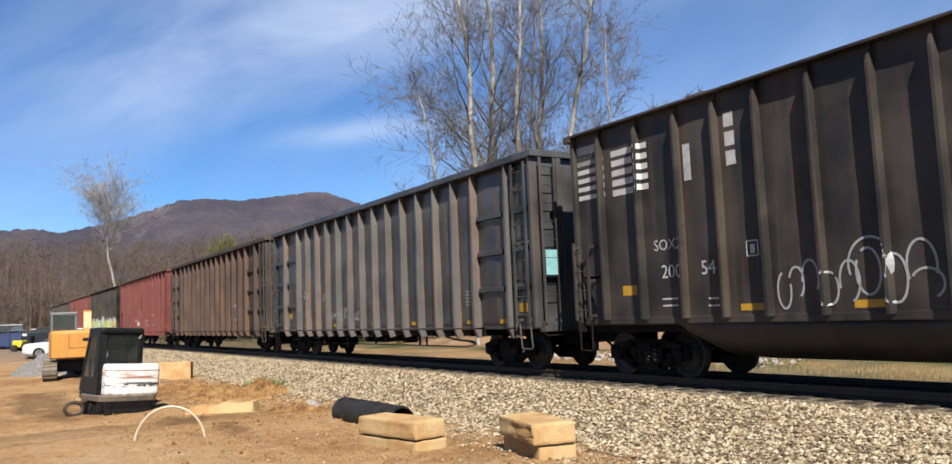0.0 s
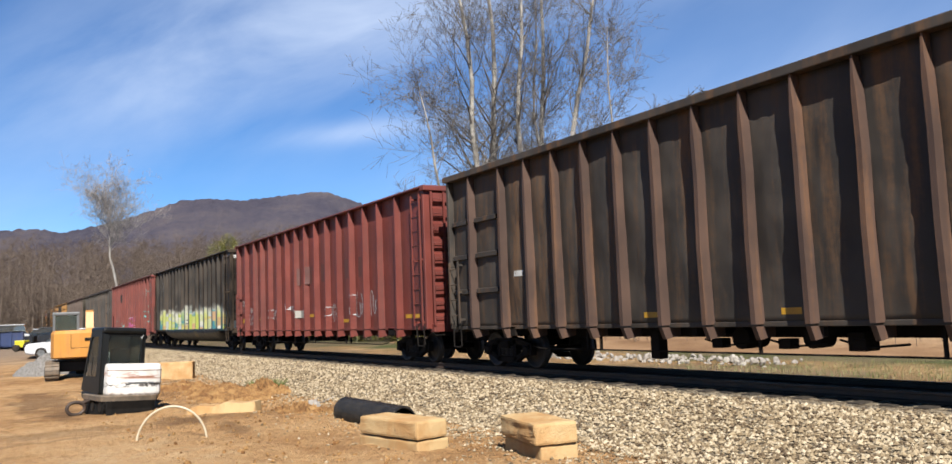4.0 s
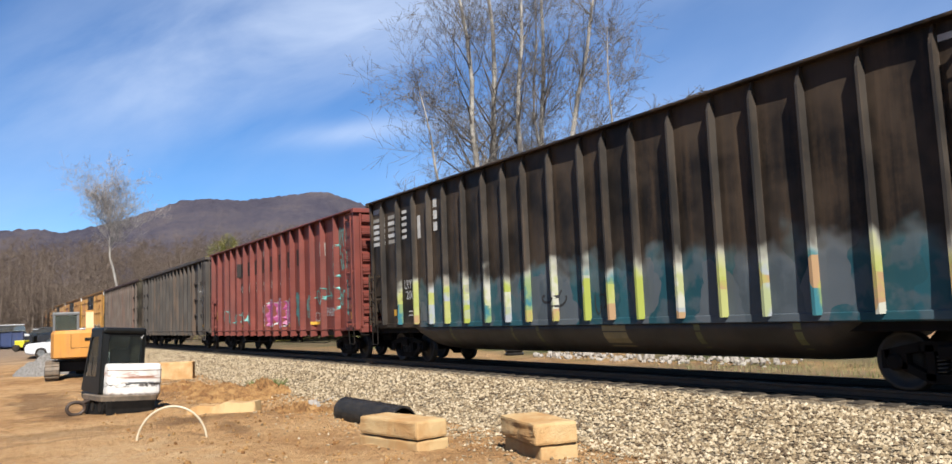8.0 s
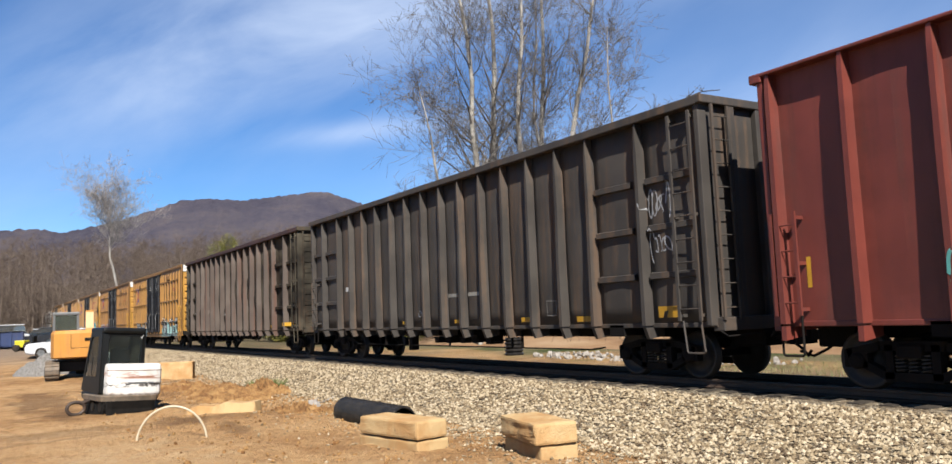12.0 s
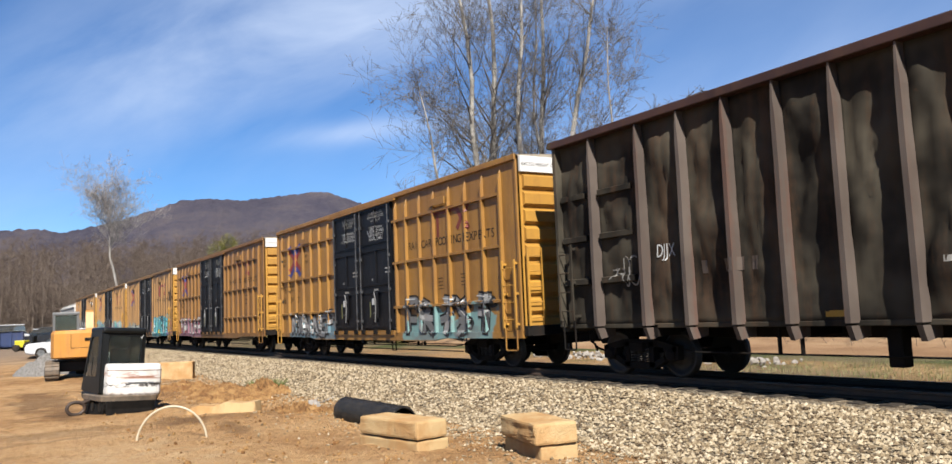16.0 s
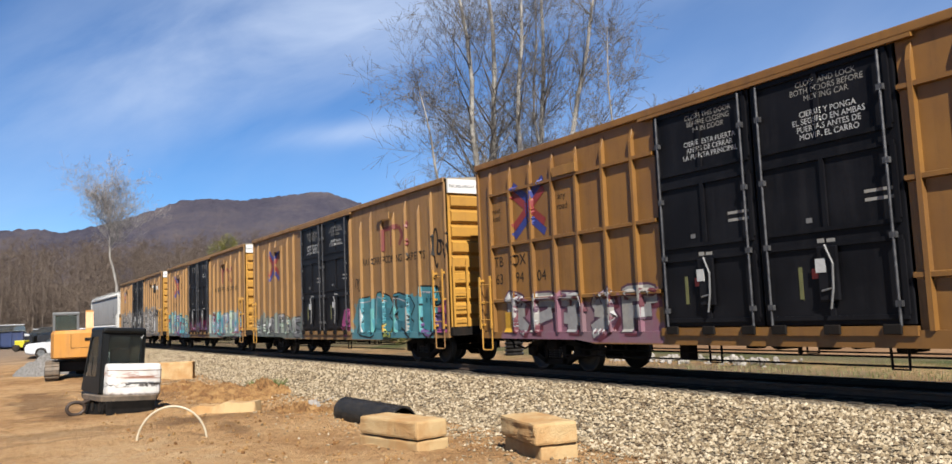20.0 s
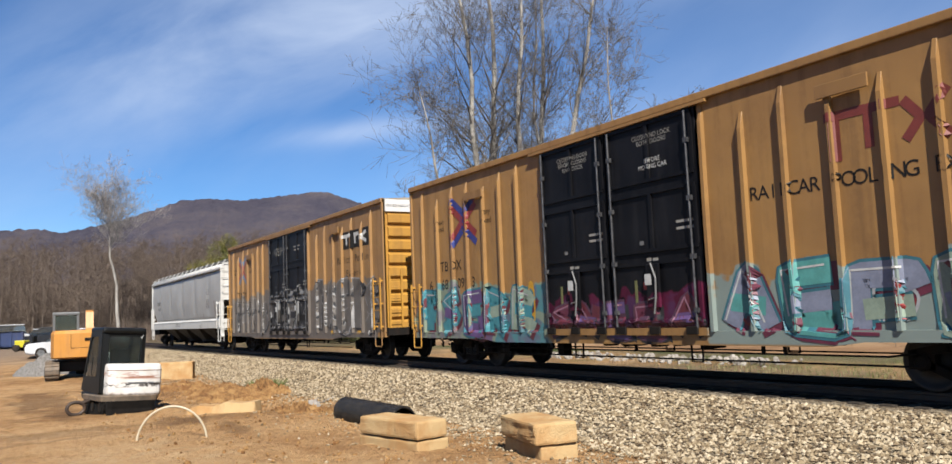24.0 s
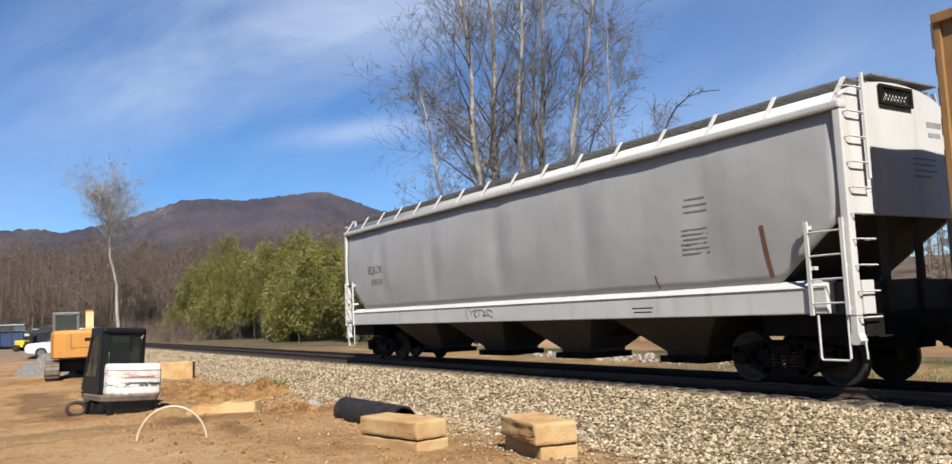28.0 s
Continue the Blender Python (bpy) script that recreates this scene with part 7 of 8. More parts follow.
def thicket():
    """A dense evergreen cane thicket beyond the track: many feathery clumps on bowed canes."""
    rng = np.random.RandomState(3)
    quads_v, culms = [], Web()
    pyr = random.Random(4)
    for c in range(500):
        x = -130 + 80 * pyr.random()
        crown = float(np.interp(x, [-131, -126, -121, -113, -100, -88, -78, -68, -58, -50], [3.5, 7.4, 9.9, 11.5, 11.9, 11.0, 10.2, 9.6, 8.6, 7.5]))
        crown *= 0.93 + 0.12 * math.sin(x * 0.9) + 0.10 * math.sin(x * 0.37 + 2)
        y = pyr.uniform(11.5, 20.5) + 1.5 * math.sin(x * 0.2)
        round_off = 1 - 0.5 * max(0.0, (13.5 - y) / 3.0)
        z = -0.2 + (crown * round_off - 1.3) * pyr.random() ** 0.6
        size = pyr.uniform(0.75, 1.55)
        m = int(900 * size ** 1.6)
        d = rng.randn(m, 3)
        d /= np.linalg.norm(d, axis=1)[:, None]
        r = (0.35 + 0.65 * rng.rand(m) ** 0.5)[:, None]
        q = d * r * np.array([size * 0.85, size * 0.85, size * 1.25]) * (0.8 + 0.4 * rng.rand(m, 1))
        sway = pyr.uniform(-0.35, 0.35)
        q[:, 0] += sway * q[:, 2]
        q = np.array([x, y, z]) + q
        out = d * np.array([1.0, 1.0, 0.5]) + rng.randn(m, 3) * 0.45 - np.array([0, 0, 0.2])
        out /= np.linalg.norm(out, axis=1)[:, None]
        w = np.cross(out, rng.randn(m, 3))
        w /= np.linalg.norm(w, axis=1)[:, None]
        ln = (0.20 + 0.26 * rng.rand(m))[:, None]
        wd = (0.014 + 0.016 * rng.rand(m))[:, None]
        quads_v.append(np.stack([q, q + out * ln * 0.4 + w * wd, q + out * ln, q + out * ln * 0.4 - w * wd], 1))
        if c % 7 == 0:
            foot = Vector((x + pyr.uniform(-1, 1), y + pyr.uniform(-1, 1), -0.6))
            tip = Vector((x, y, z))
            culms.limb([foot, foot.lerp(tip, 0.6) + Vector((0, 0, 0.1 * z)), tip], [0.032, 0.024, 0.012], 4)
    v = np.concatenate(quads_v).reshape(-1, 3)
    v[:, 2] = np.maximum(v[:, 2], -0.6)
    n = len(v) // 4
    me = bpy.data.meshes.new("thicket_leaves")
    me.from_pydata(v.tolist(), [], np.arange(4 * n).reshape(-1, 4).tolist())
    k = Nodes("cane_leaves")
    big = k.noise(0.45, 3.0)
    col = k.ramp(k.island(), [(0.0, (0.045, 0.062, 0.008)), (0.45, (0.125, 0.138, 0.013)), (0.8, (0.24, 0.215, 0.022)), (1.0, (0.34, 0.28, 0.04))])
    col = k.mix(k.range(big, 0.42, 0.62, 0.0, 0.5), col, (0.27, 0.225, 0.022))
    me.materials.append(k.done(col, 0.6))
    ob = thing("cane_thicket", "dense yellow-green cane thicket beyond the track", "thicket", kind="stuff")
    lv = new("leaves", me)
    lv.parent = ob
    culms.mesh("canes", plain("cane_stems", (0.14, 0.135, 0.05), (0.22, 0.20, 0.09), 0.5), ob)


thicket()


def hill_z(x, y):
    """Height of the rising ground under the far woods."""
    a = max(0.0, -x - 185)
    b = max(0.0, y - 46)
    return -0.7 + 34 * (1 - math.exp(-a / 210)) * min(1.0, a / 90) + 0.0 * b + min(10.0, 0.12 * b) + 1.6 * noise.noise((x * 0.02, y * 0.02, 2.0)) * min(1.0, (a + b) / 40)


def woods():
    xs = [-1000, -800, -650, -560, -500, -450, -400, -350, -310, -280, -250, -225, -205, -185, -165, -140, -110, -80, -50, -20, 20, 80, 200]
    ys = [-260, -200, -150, -110, -80, -55, -35, -20, -8, 4, 16, 30, 44, 60, 80, 110, 150, 200, 280, 400, 600, 900]
    k = Nodes("leaf_litter_slope")
    col = k.mix(k.range(k.noise(0.08, 5.0), 0.4, 0.6), (0.12, 0.088, 0.062), (0.18, 0.138, 0.098))
    k.bump(k.noise(0.8, 5.0), 1.0, 0.6)
    litter = k.done(col, 1.0)
    grid_ground("wooded_slope", xs, ys, lambda x, y: hill_z(x, y) - (2.0 if (x > -185 and y < 46) else 0.0), litter, "leaf-littered slope under bare winter woods", "slope")
    rng = random.Random(12)
    trunks, crowns = Web(), Web()
    for i in range(1700):
        if i % 3 == 1:
            d = rng.uniform(146, 200)
            x, y = -d, -13 + d * rng.uniform(-0.10, 0.30)
            thick = 0.03
        elif i % 5:
            d = rng.uniform(185, 460)
            x, y = -d, -13 + d * rng.uniform(-0.13, 0.62)
            thick = 0.022 + d * 0.00008
        else:
            x, y = rng.uniform(-180, 10), rng.uniform(46, 90)
            thick = 0.03
        h = rng.uniform(12, 21) if x < -184 else rng.uniform(7, 13) if i % 3 == 1 else rng.uniform(6, 10)
        b = Vector((x, y, (hill_z(x, y) if x < -185 or y > 46 else -0.7) - 0.3))
        lean = Vector((rng.gauss(0, 0.05), rng.gauss(0, 0.05), 1)).normalized()
        trunks.limb([b, b + lean * h * 0.5, b + lean * h], [0.10 + 0.05 * rng.random(), 0.07, 0.03], 4)
        for c in range(18):
            t = rng.uniform(0.25, 0.95)
            p = b + lean * h * t
            a, el = rng.uniform(0, 6.28), rng.uniform(0.1, 1.0)
            ln = h * rng.uniform(0.15, 0.34) * (1.2 - t * 0.7)
            e = p + Vector((math.cos(a) * math.cos(el), math.sin(a) * math.cos(el), math.sin(el))) * ln
            crowns.limb([p, e], [thick, thick * 0.5], 3)
            for w in range(4):
                s = p.lerp(e, rng.uniform(0.3, 1))
                crowns.limb([s, s + Vector((rng.gauss(0, 1), rng.gauss(0, 1), rng.uniform(-0.3, 1.3))).normalized() * ln * 0.6], [thick * 0.7, thick * 0.35], 3)
    ob = thing("far_woods", "dense bare brown winter woods on the slope", "woods", kind="stuff")
    trunks.mesh("trunks", M["wood_far"], ob)
    crowns.mesh("crowns", M["wood_far2"], ob)


M["wood_far"] = bark("far_grey_trunks", (0.155, 0.12, 0.10), (0.27, 0.215, 0.175), 0.3)
M["wood_far2"] = bark("far_brown_twigs", (0.145, 0.108, 0.087), (0.23, 0.175, 0.135), 0.2)
woods()


def brush():
    """Low grey-brown brush and weeds along the far side."""
    rng = random.Random(19)
    w = Web()
    for i in range(2600):
        if rng.random() < 0.6:
            x, y = rng.uniform(-165, -96), rng.uniform(6.0, 24.0)
            h = rng.uniform(0.8, 3.6)
            r = 0.03
        else:
            x, y = rng.uniform(-60, 0), rng.uniform(12.5, 18)
            h, r = rng.uniform(0.5, 1.8), 0.012
        p = Vector((x, y, -0.6 if y < 11 else -0.3))
        d = Vector((rng.gauss(0, 0.35), rng.gauss(0, 0.35), 1)).normalized()
        w.limb([p, p + d * h * 0.6, p + d * h + Vector((rng.gauss(0, 0.2), rng.gauss(0, 0.2), 0))], [r, r * 0.7, r * 0.3], 3)
        for c in range(3):
            q = p + d * h * rng.uniform(0.3, 0.9)
            w.limb([q, q + Vector((rng.gauss(0, 1), rng.gauss(0, 1), 1.2)).normalized() * h * 0.3], [r * 0.6, r * 0.3], 3)
    ob = thing("roadside_brush", "leafless grey-brown brush beyond the track", "brush", kind="stuff")
    w.mesh("stems", M["wood_far2"], ob)


brush()
verge_bits()


def bank():
    """A low cut bank of tan earth beyond the track."""
    def h(x, y):
        t = min(1.0, max(0.0, (y - 10.5) / 4.5))
        fade = min(1.0, max(0.0, (x + 60) / 14))
        step = t + 0.10 * noise.noise((x * 0.25, t * 5.0, 1.0))
        return -0.68 + fade * (1.15 * max(0.0, step)) + 0.10 * noise.noise((x * 0.5, y * 0.7, 6.0)) * t * fade
    k = Nodes("tan_cut_bank")
    strata = k.noise(1.0, 5.0, 0.6, k.scaled((0.15, 0.15, 2.6)))
    col = k.ramp(strata, [(0.32, (0.22, 0.12, 0.06)), (0.5, (0.36, 0.22, 0.12)), (0.68, (0.47, 0.32, 0.19))])
    k.bump(k.noise(3.0, 6.0, 0.65), 0.9, 0.08)
    grid_ground("dirt_bank", spread(-72, 60, -60, 0, 0.8), [9.5, 10.2, 10.8, 11.4, 12.0, 12.6, 13.2, 13.8, 14.4, 15.0, 16.5, 20, 30, 46], h, k.done(col, 0.95), "low tan earth bank beyond the track", "bank")


bank()


def grass():
    rng = np.random.RandomState(9)
    n = 15000
    x, y = -20 + 21 * rng.rand(n), 5.2 + 5.6 * rng.rand(n)
    keep = rng.rand(n) < np.clip((x + 20) / 6, 0, 1)
    x, y = x[keep], y[keep]
    n = len(x)
    a = rng.rand(n) * 6.28
    h = 0.12 + 0.24 * rng.rand(n)
    lean = rng.randn(n, 2) * 0.12
    w = 0.012
    z = np.full(n, -0.62)
    p0 = np.stack([x - w * np.cos(a), y - w * np.sin(a), z], -1)
    p1 = np.stack([x + w * np.cos(a), y + w * np.sin(a), z], -1)
    p2 = np.stack([x + lean[:, 0], y + lean[:, 1], z + h], -1)
    v = np.stack([p0, p1, p2], 1).reshape(-1, 3)
    me = bpy.data.meshes.new("grass")
    me.from_pydata(v.tolist(), [], np.arange(3 * n).reshape(-1, 3).tolist())
    k = Nodes("spring_grass")
    me.materials.append(k.done(k.ramp(k.island(), [(0.0, (0.10, 0.15, 0.03)), (0.5, (0.20, 0.23, 0.06)), (1.0, (0.40, 0.34, 0.17))]), 0.7))
    tagged(new("grass", me), "thin green and straw grass beyond the track", "grass", kind="stuff")


grass()


# ---- lettering, marks and sprayed paint on the cars ----
from mathutils.bvhtree import BVHTree

SKIN_NAMES = ("side_panel", "side_rib", "side_post", "corner_post", "bay_stiffener", "side_belt", "door", "door_rib", "corner_gusset", "belly_tub", "side_sheet", "side_sill", "top_chord", "eave_rail")


def split_letters(ob):
    """Each letter of a painted word becomes a part of its own."""
    me = ob.data
    root = list(range(len(me.vertices)))

    def top(i):
        while root[i] != i:
            root[i] = root[root[i]]
            i = root[i]
        return i
    for e in me.edges:
        root[top(e.vertices[0])] = top(e.vertices[1])
    groups = {}
    for p in me.polygons:
        groups.setdefault(top(p.vertices[0]), []).append(p)
    spans = []
    for polys in groups.values():
        xs = [me.vertices[i].co.x for p in polys for i in p.vertices]
        spans.append((min(xs), max(xs), polys))
    letters = []
    for lo, hi, polys in sorted(spans, key=lambda q: q[0]):
        if letters and lo < letters[-1][0] - 0.01:
            letters[-1] = (max(letters[-1][0], hi), letters[-1][1] + polys)
        else:
            letters.append((hi, list(polys)))
    for _, polys in letters:
        ids = sorted({i for p in polys for i in p.vertices})
        at = {i: n for n, i in enumerate(ids)}
        lm = bpy.data.meshes.new("letter")
        lm.from_pydata([me.vertices[i].co for i in ids], [], [[at[i] for i in p.vertices] for p in polys])
        lm.materials.append(me.materials[0])
        new("letter", lm).parent = ob.parent
    bpy.data.objects.remove(ob)
    return None


class Skin:
    """The near side of a car, as a surface on which paint lies."""

    def __init__(self, car):
        v, f = [], []
        for ob in car.children_recursive:
            if ob.type == "MESH" and ob.name.split(".")[0] in SKIN_NAMES:
                me = ob.data
                if min(q.co.y for q in me.vertices) > 0:
                    continue
                k = len(v)
                v += [q.co.copy() for q in me.vertices]
                f += [[k + i for i in p.vertices] for p in me.polygons]
        self.car, self.tree = car, BVHTree.FromPolygons(v, f)

    def y(self, x, z, lift=0.004):
        hit = self.tree.ray_cast(Vector((x, -3.0, z)), Vector((0, 1, 0)), 2.0)
        return (hit[0].y if hit[0] else -1.5) - lift

    def lay(self, ob, lift=0.004):
        for q in ob.data.vertices:
            q.co.y = self.y(q.co.x, q.co.z, lift)
        return ob

    def text(self, s, x, z, cap, mat="white_paint", name="lettering", stretch=1.0, lift=0.005):
        ob = self.lay(words(name, s, cap / 0.70, M[mat], self.car, x, -2.0, z, stretch=stretch), lift)
        if len(s) == 1:
            return ob
        if cap < 0.14:
            return tagged(ob, kind="stuff")
        return split_letters(ob)

    def spaced(self, s, x0, x1, z, cap, mat="black_paint", name="lettering", z1=None):
        """Letters set one by one from x0 to x1."""
        n = len(s) - 1
        for i, ch in enumerate(s):
            if ch != " ":
                t = i / n
                self.text(ch, x0 + (x1 - x0) * t, z if z1 is None else z + (z1 - z) * t, cap, mat, name)

    def rect(self, x0, x1, z0, z1, mat, name="paint_mark", label="", lift=0.004, n=6):
        bm = bmesh.new()
        m = max(2, int((z1 - z0) / 0.09))
        rows = [[bm.verts.new((x0 + (x1 - x0) * i / n, -2.0, z0 + (z1 - z0) * j / m)) for i in range(n + 1)] for j in range(m + 1)]
        for a, b in zip(rows, rows[1:]):
            for i in range(n):
                bm.faces.new((a[i], a[i + 1], b[i + 1], b[i]))
        return self.lay(part(name, bm, M[mat], self.car, label), lift)

    def bars(self, x, z, w, lines, step, mat="white_paint", thick=0.035, seed=1, name="small_print"):
        """Unreadable small print: plain bars, each line its own part."""
        rng = random.Random(seed)
        for i in range(lines):
            q = w * rng.uniform(0.7, 1.0)
            self.rect(x - q / 2, x + q / 2, z - i * step - thick / 2, z - i * step + thick / 2, mat, name, n=4)

    def stroke(self, pts, w, mat, name="spray_tag", label="", lift=0.009):
        bm = bmesh.new()
        dense = []
        for a, b in zip(pts, pts[1:]):
            k = max(2, int(math.hypot(b[0] - a[0], b[1] - a[1]) / 0.05))
            dense += [(a[0] + (b[0] - a[0]) * i / k, a[1] + (b[1] - a[1]) * i / k) for i in range(k)]
        dense.append(pts[-1])
        ribbon(bm, dense, w, -2.0)
        return self.lay(part(name, bm, M[mat], self.car, label), lift)

    def outline_box(self, x, z, w, h, mat="white_paint", t=0.025):
        self.stroke([(x - w / 2, z - h / 2), (x + w / 2, z - h / 2), (x + w / 2, z + h / 2), (x - w / 2, z + h / 2), (x - w / 2, z - h / 2)], t, mat, "stencil_box", lift=0.005)

    def scribble(self, x, z, w, h, mat, seed, strokes=4, width=0.035, lift=0.006):
        """A sprayed tag: loops and slashes that spell nothing."""
        rng = random.Random(seed)
        for i in range(strokes):
            cx = x + w * ((i + 0.5) / strokes - 0.5)
            ph, n = rng.uniform(0, 6), 22
            rx, rz = w / strokes * rng.uniform(0.4, 0.75), h * rng.uniform(0.3, 0.5)
            turn, kink = rng.choice((3.8, 4.8, 5.9)), rng.uniform(0.1, 0.35)
            pts = [(cx + rx * math.cos(ph + turn * t / n) + kink * rx * math.sin(9 * t / n), z + rz * math.sin(ph + turn * t / n) + kink * h * math.sin(5.2 * t / n + i)) for t in range(n + 1)]
            self.stroke(pts, width, mat, lift=lift)

    def blob(self, x, z, rx, rz, mat, edge, seed, sharp=0.0, width=0.05, tilt=0.0, inner=True):
        """One swollen or jagged letter form with its outline."""
        rng = random.Random(seed)
        n, rings = 36, 5
        ph = [rng.uniform(0, 6) for i in range(4)]

        def rad(a):
            r = 1 + 0.10 * math.sin(2 * a + ph[0]) + 0.08 * math.sin(3 * a + ph[1])
            if sharp:
                r += sharp * (abs(((a * 2.5 / math.pi + ph[2]) % 1.0) - 0.5) - 0.25) + 0.5 * sharp * math.sin(5 * a + ph[3])
            s = abs(math.cos(a)) ** 3 + abs(math.sin(a)) ** 3
            return r / s ** (1 / 3)

        def at(a, q):
            r = rad(a) * q
            zz = max(0.72, z + rz * r * math.sin(a))
            return x + rx * r * math.cos(a) + tilt * (zz - z), zz
        bm = bmesh.new()
        c = bm.verts.new((x, -2.0, z))
        rows = []
        for j in range(1, rings + 1):
            rows.append([bm.verts.new((p[0], -2.0, p[1])) for p in (at(2 * math.pi * i / n, j / rings) for i in range(n))])
        for i in range(n):
            bm.faces.new((c, rows[0][i], rows[0][(i + 1) % n]))
        for a, b in zip(rows, rows[1:]):
            for i in range(n):
                bm.faces.new((a[i], b[i], b[(i + 1) % n], a[(i + 1) % n]))
        self.lay(part("spray_fill", bm, M[mat], self.car, "sprayed letter form"), 0.006)
        self.stroke([at(2 * math.pi * i / n, 1.0) for i in range(n + 1)], width, edge, "spray_outline", lift=0.011)
        if inner:
            a = rng.uniform(0.9, 2.2)
            self.stroke([at(a, 0.75), (x + 0.1 * rx, z), at(a + rng.uniform(2.2, 3.6), 0.55)], width * 0.8, edge, "spray_outline", lift=0.011)

    def piece(self, x0, x1, z0, z1, count, fills, edge, seed, sharp=0.0, width=0.05):
        rng = random.Random(seed)
        w = (x1 - x0) / count
        for i in range(count):
            self.blob(x0 + w * (i + 0.5), (z0 + z1) / 2 + rng.uniform(-0.1, 0.1), w * 0.52, (z1 - z0) / 2 * rng.uniform(0.88, 1.08), fills[i % len(fills)], edge, seed * 10 + i, sharp, width, rng.uniform(-0.2, 0.25))

    FORMS = (((0, 0), (0, 1), (0.85, 1), (0.9, 0.72)), ((0, 0.05), (0.45, 1), (0.95, 0.0)), ((0.95, 0.95), (0.05, 0.9), (0.1, 0.08), (0.95, 0.0), (0.9, 0.4)),
             ((0.05, 0), (0.1, 1), (0.8, 0.1), (0.9, 1)), ((0, 1), (1, 0.95), (0.5, 0.95), (0.45, 0.0)), ((0.9, 1), (0.1, 0.75), (0.85, 0.4), (0.0, 0.0)),
             ((0.05, 0), (0.05, 1), (0.8, 0.8), (0.15, 0.48), (0.95, 0.0)))

    def forms(self, x0, x1, z0, z1, count, fills, edge, seed, w=0.26, rim=0.07, shine="", drop="", lean=0.08):
        """Sprayed block letter forms that spell nothing: thick strokes over a wider rim, with a cast edge and thin bright lines."""
        rng = random.Random(seed)
        step = (x1 - x0) / count
        for i in range(count):
            form = self.FORMS[rng.randrange(len(self.FORMS))]
            ww, hh = step * rng.uniform(0.74, 0.9), (z1 - z0 - w) * rng.uniform(0.88, 1.06)
            bx0, bz0, sl = x0 + step * (i + 0.08) + w / 3, z0 + w / 2 + rng.uniform(-0.03, 0.06), rng.uniform(-lean, lean * 1.6)
            pts = [(bx0 + ww * u * 0.86 + sl * v * hh + rng.uniform(-0.04, 0.04), max(0.76 + w / 2, bz0 + hh * v)) for u, v in form]
            if drop:
                self.stroke([(p + 0.11, max(0.76, q - 0.09)) for p, q in pts], w + rim, drop, "spray_shadow", "sprayed shadow edge", 0.007)
            self.stroke(pts, w + 2 * rim, edge, "spray_outline", "sprayed outline", 0.010)
            self.stroke(pts, w, fills[i % len(fills)], "spray_fill", "sprayed letter form", 0.014)
            cross = [(bx0 + ww * 0.05, bz0 + hh * rng.uniform(0.35, 0.6)), (bx0 + ww * 0.75, bz0 + hh * rng.uniform(0.35, 0.6))]
            self.stroke(cross, w * 0.8 + 2 * rim, edge, "spray_outline", "sprayed outline", 0.011)
            self.stroke(cross, w * 0.8, fills[(i + 1) % len(fills)], "spray_fill", "sprayed letter form", 0.015)
            if shine:
                self.stroke([(p - w * 0.3, q + w * 0.22) for p, q in pts[:3]], 0.035, shine, "spray_highlight", "thin bright spray line", 0.018)

    def tape(self, *spots):
        for x, z, w, h in spots:
            self.rect(x - w / 2, x + w / 2, z - h / 2, z + h / 2, "yellow_tape", "reflector_strip", "yellow reflective strip", n=3)

    def cross_mark(self, x, z, size, blue="blue_paint", red="red_paint"):
        """A crossed red and blue road sign mark."""
        for s in (-1, 1):
            for t in (-1, 1):
                for off, m, lift in ((0.10, blue, 0.006), (-0.10, red, 0.009)):
                    o = off * t * size
                    self.stroke([(x + s * 0.06 * size, z + t * 0.12 * size + o), (x + s * 0.56 * size, z + t * 0.46 * size + o)], 0.165 * size, m, "road_mark", lift=lift)
        self.blob(x, z, 0.11 * size, 0.22 * size, blue, blue, 5, inner=False, width=0.02)

    def next_load(self, x, z, gap=1.42, *tints):
        self.cross_mark(x, z, 1.15, *tints)
        for s, dx, dz in (("next", -gap, 0.1), ("load", -gap, -0.1), ("any", gap - 0.1, 0.12), ("road", gap - 0.1, -0.12)):
            self.text(s, x + dx, z + dz, 0.15, "black_paint", "lettering")

    def pooling(self, x0, x1, z0, z1, zl, red="faded_red"):
        """A faded red mark of plain bars above a black slogan."""
        m = (x0 + x1) / 2 + 0.25
        for pts in ([(m - 1.0, zl + 0.3), (m + 0.25, zl + 0.3)], [(m - 0.8, zl + 0.3), (m - 0.8, zl - 0.42)], [(m - 0.25, zl + 0.3), (m - 0.25, zl - 0.3)],
                    [(m + 0.3, zl + 0.3), (m + 0.55, zl), (m + 0.3, zl - 0.3)], [(m + 0.95, zl + 0.35), (m + 0.65, zl), (m + 0.95, zl - 0.35)]):
            self.stroke(pts, 0.15, red, "faded_mark", lift=0.006)
        self.spaced("RAILCAR POOLING EXPERTS", x0, x1, z0, 0.24, "black_paint", z1=z1)

    def door_words(self, xl, xr, rows_l, rows_r, z0=4.95, step=0.125, cap=0.095):
        for x, rows in ((xl, rows_l), (xr, rows_r)):
            for i, s in enumerate(rows):
                if s:
                    self.text(s, x, z0 - step * i, cap, "white_paint" if i > 3 else "dull_white", "door_lettering", 0.95)


def end_words(car, x, y, z, s, cap, mat="black_paint"):
    words("lettering", s, cap / 0.7, M[mat], car, x, y, z, yaw=90)


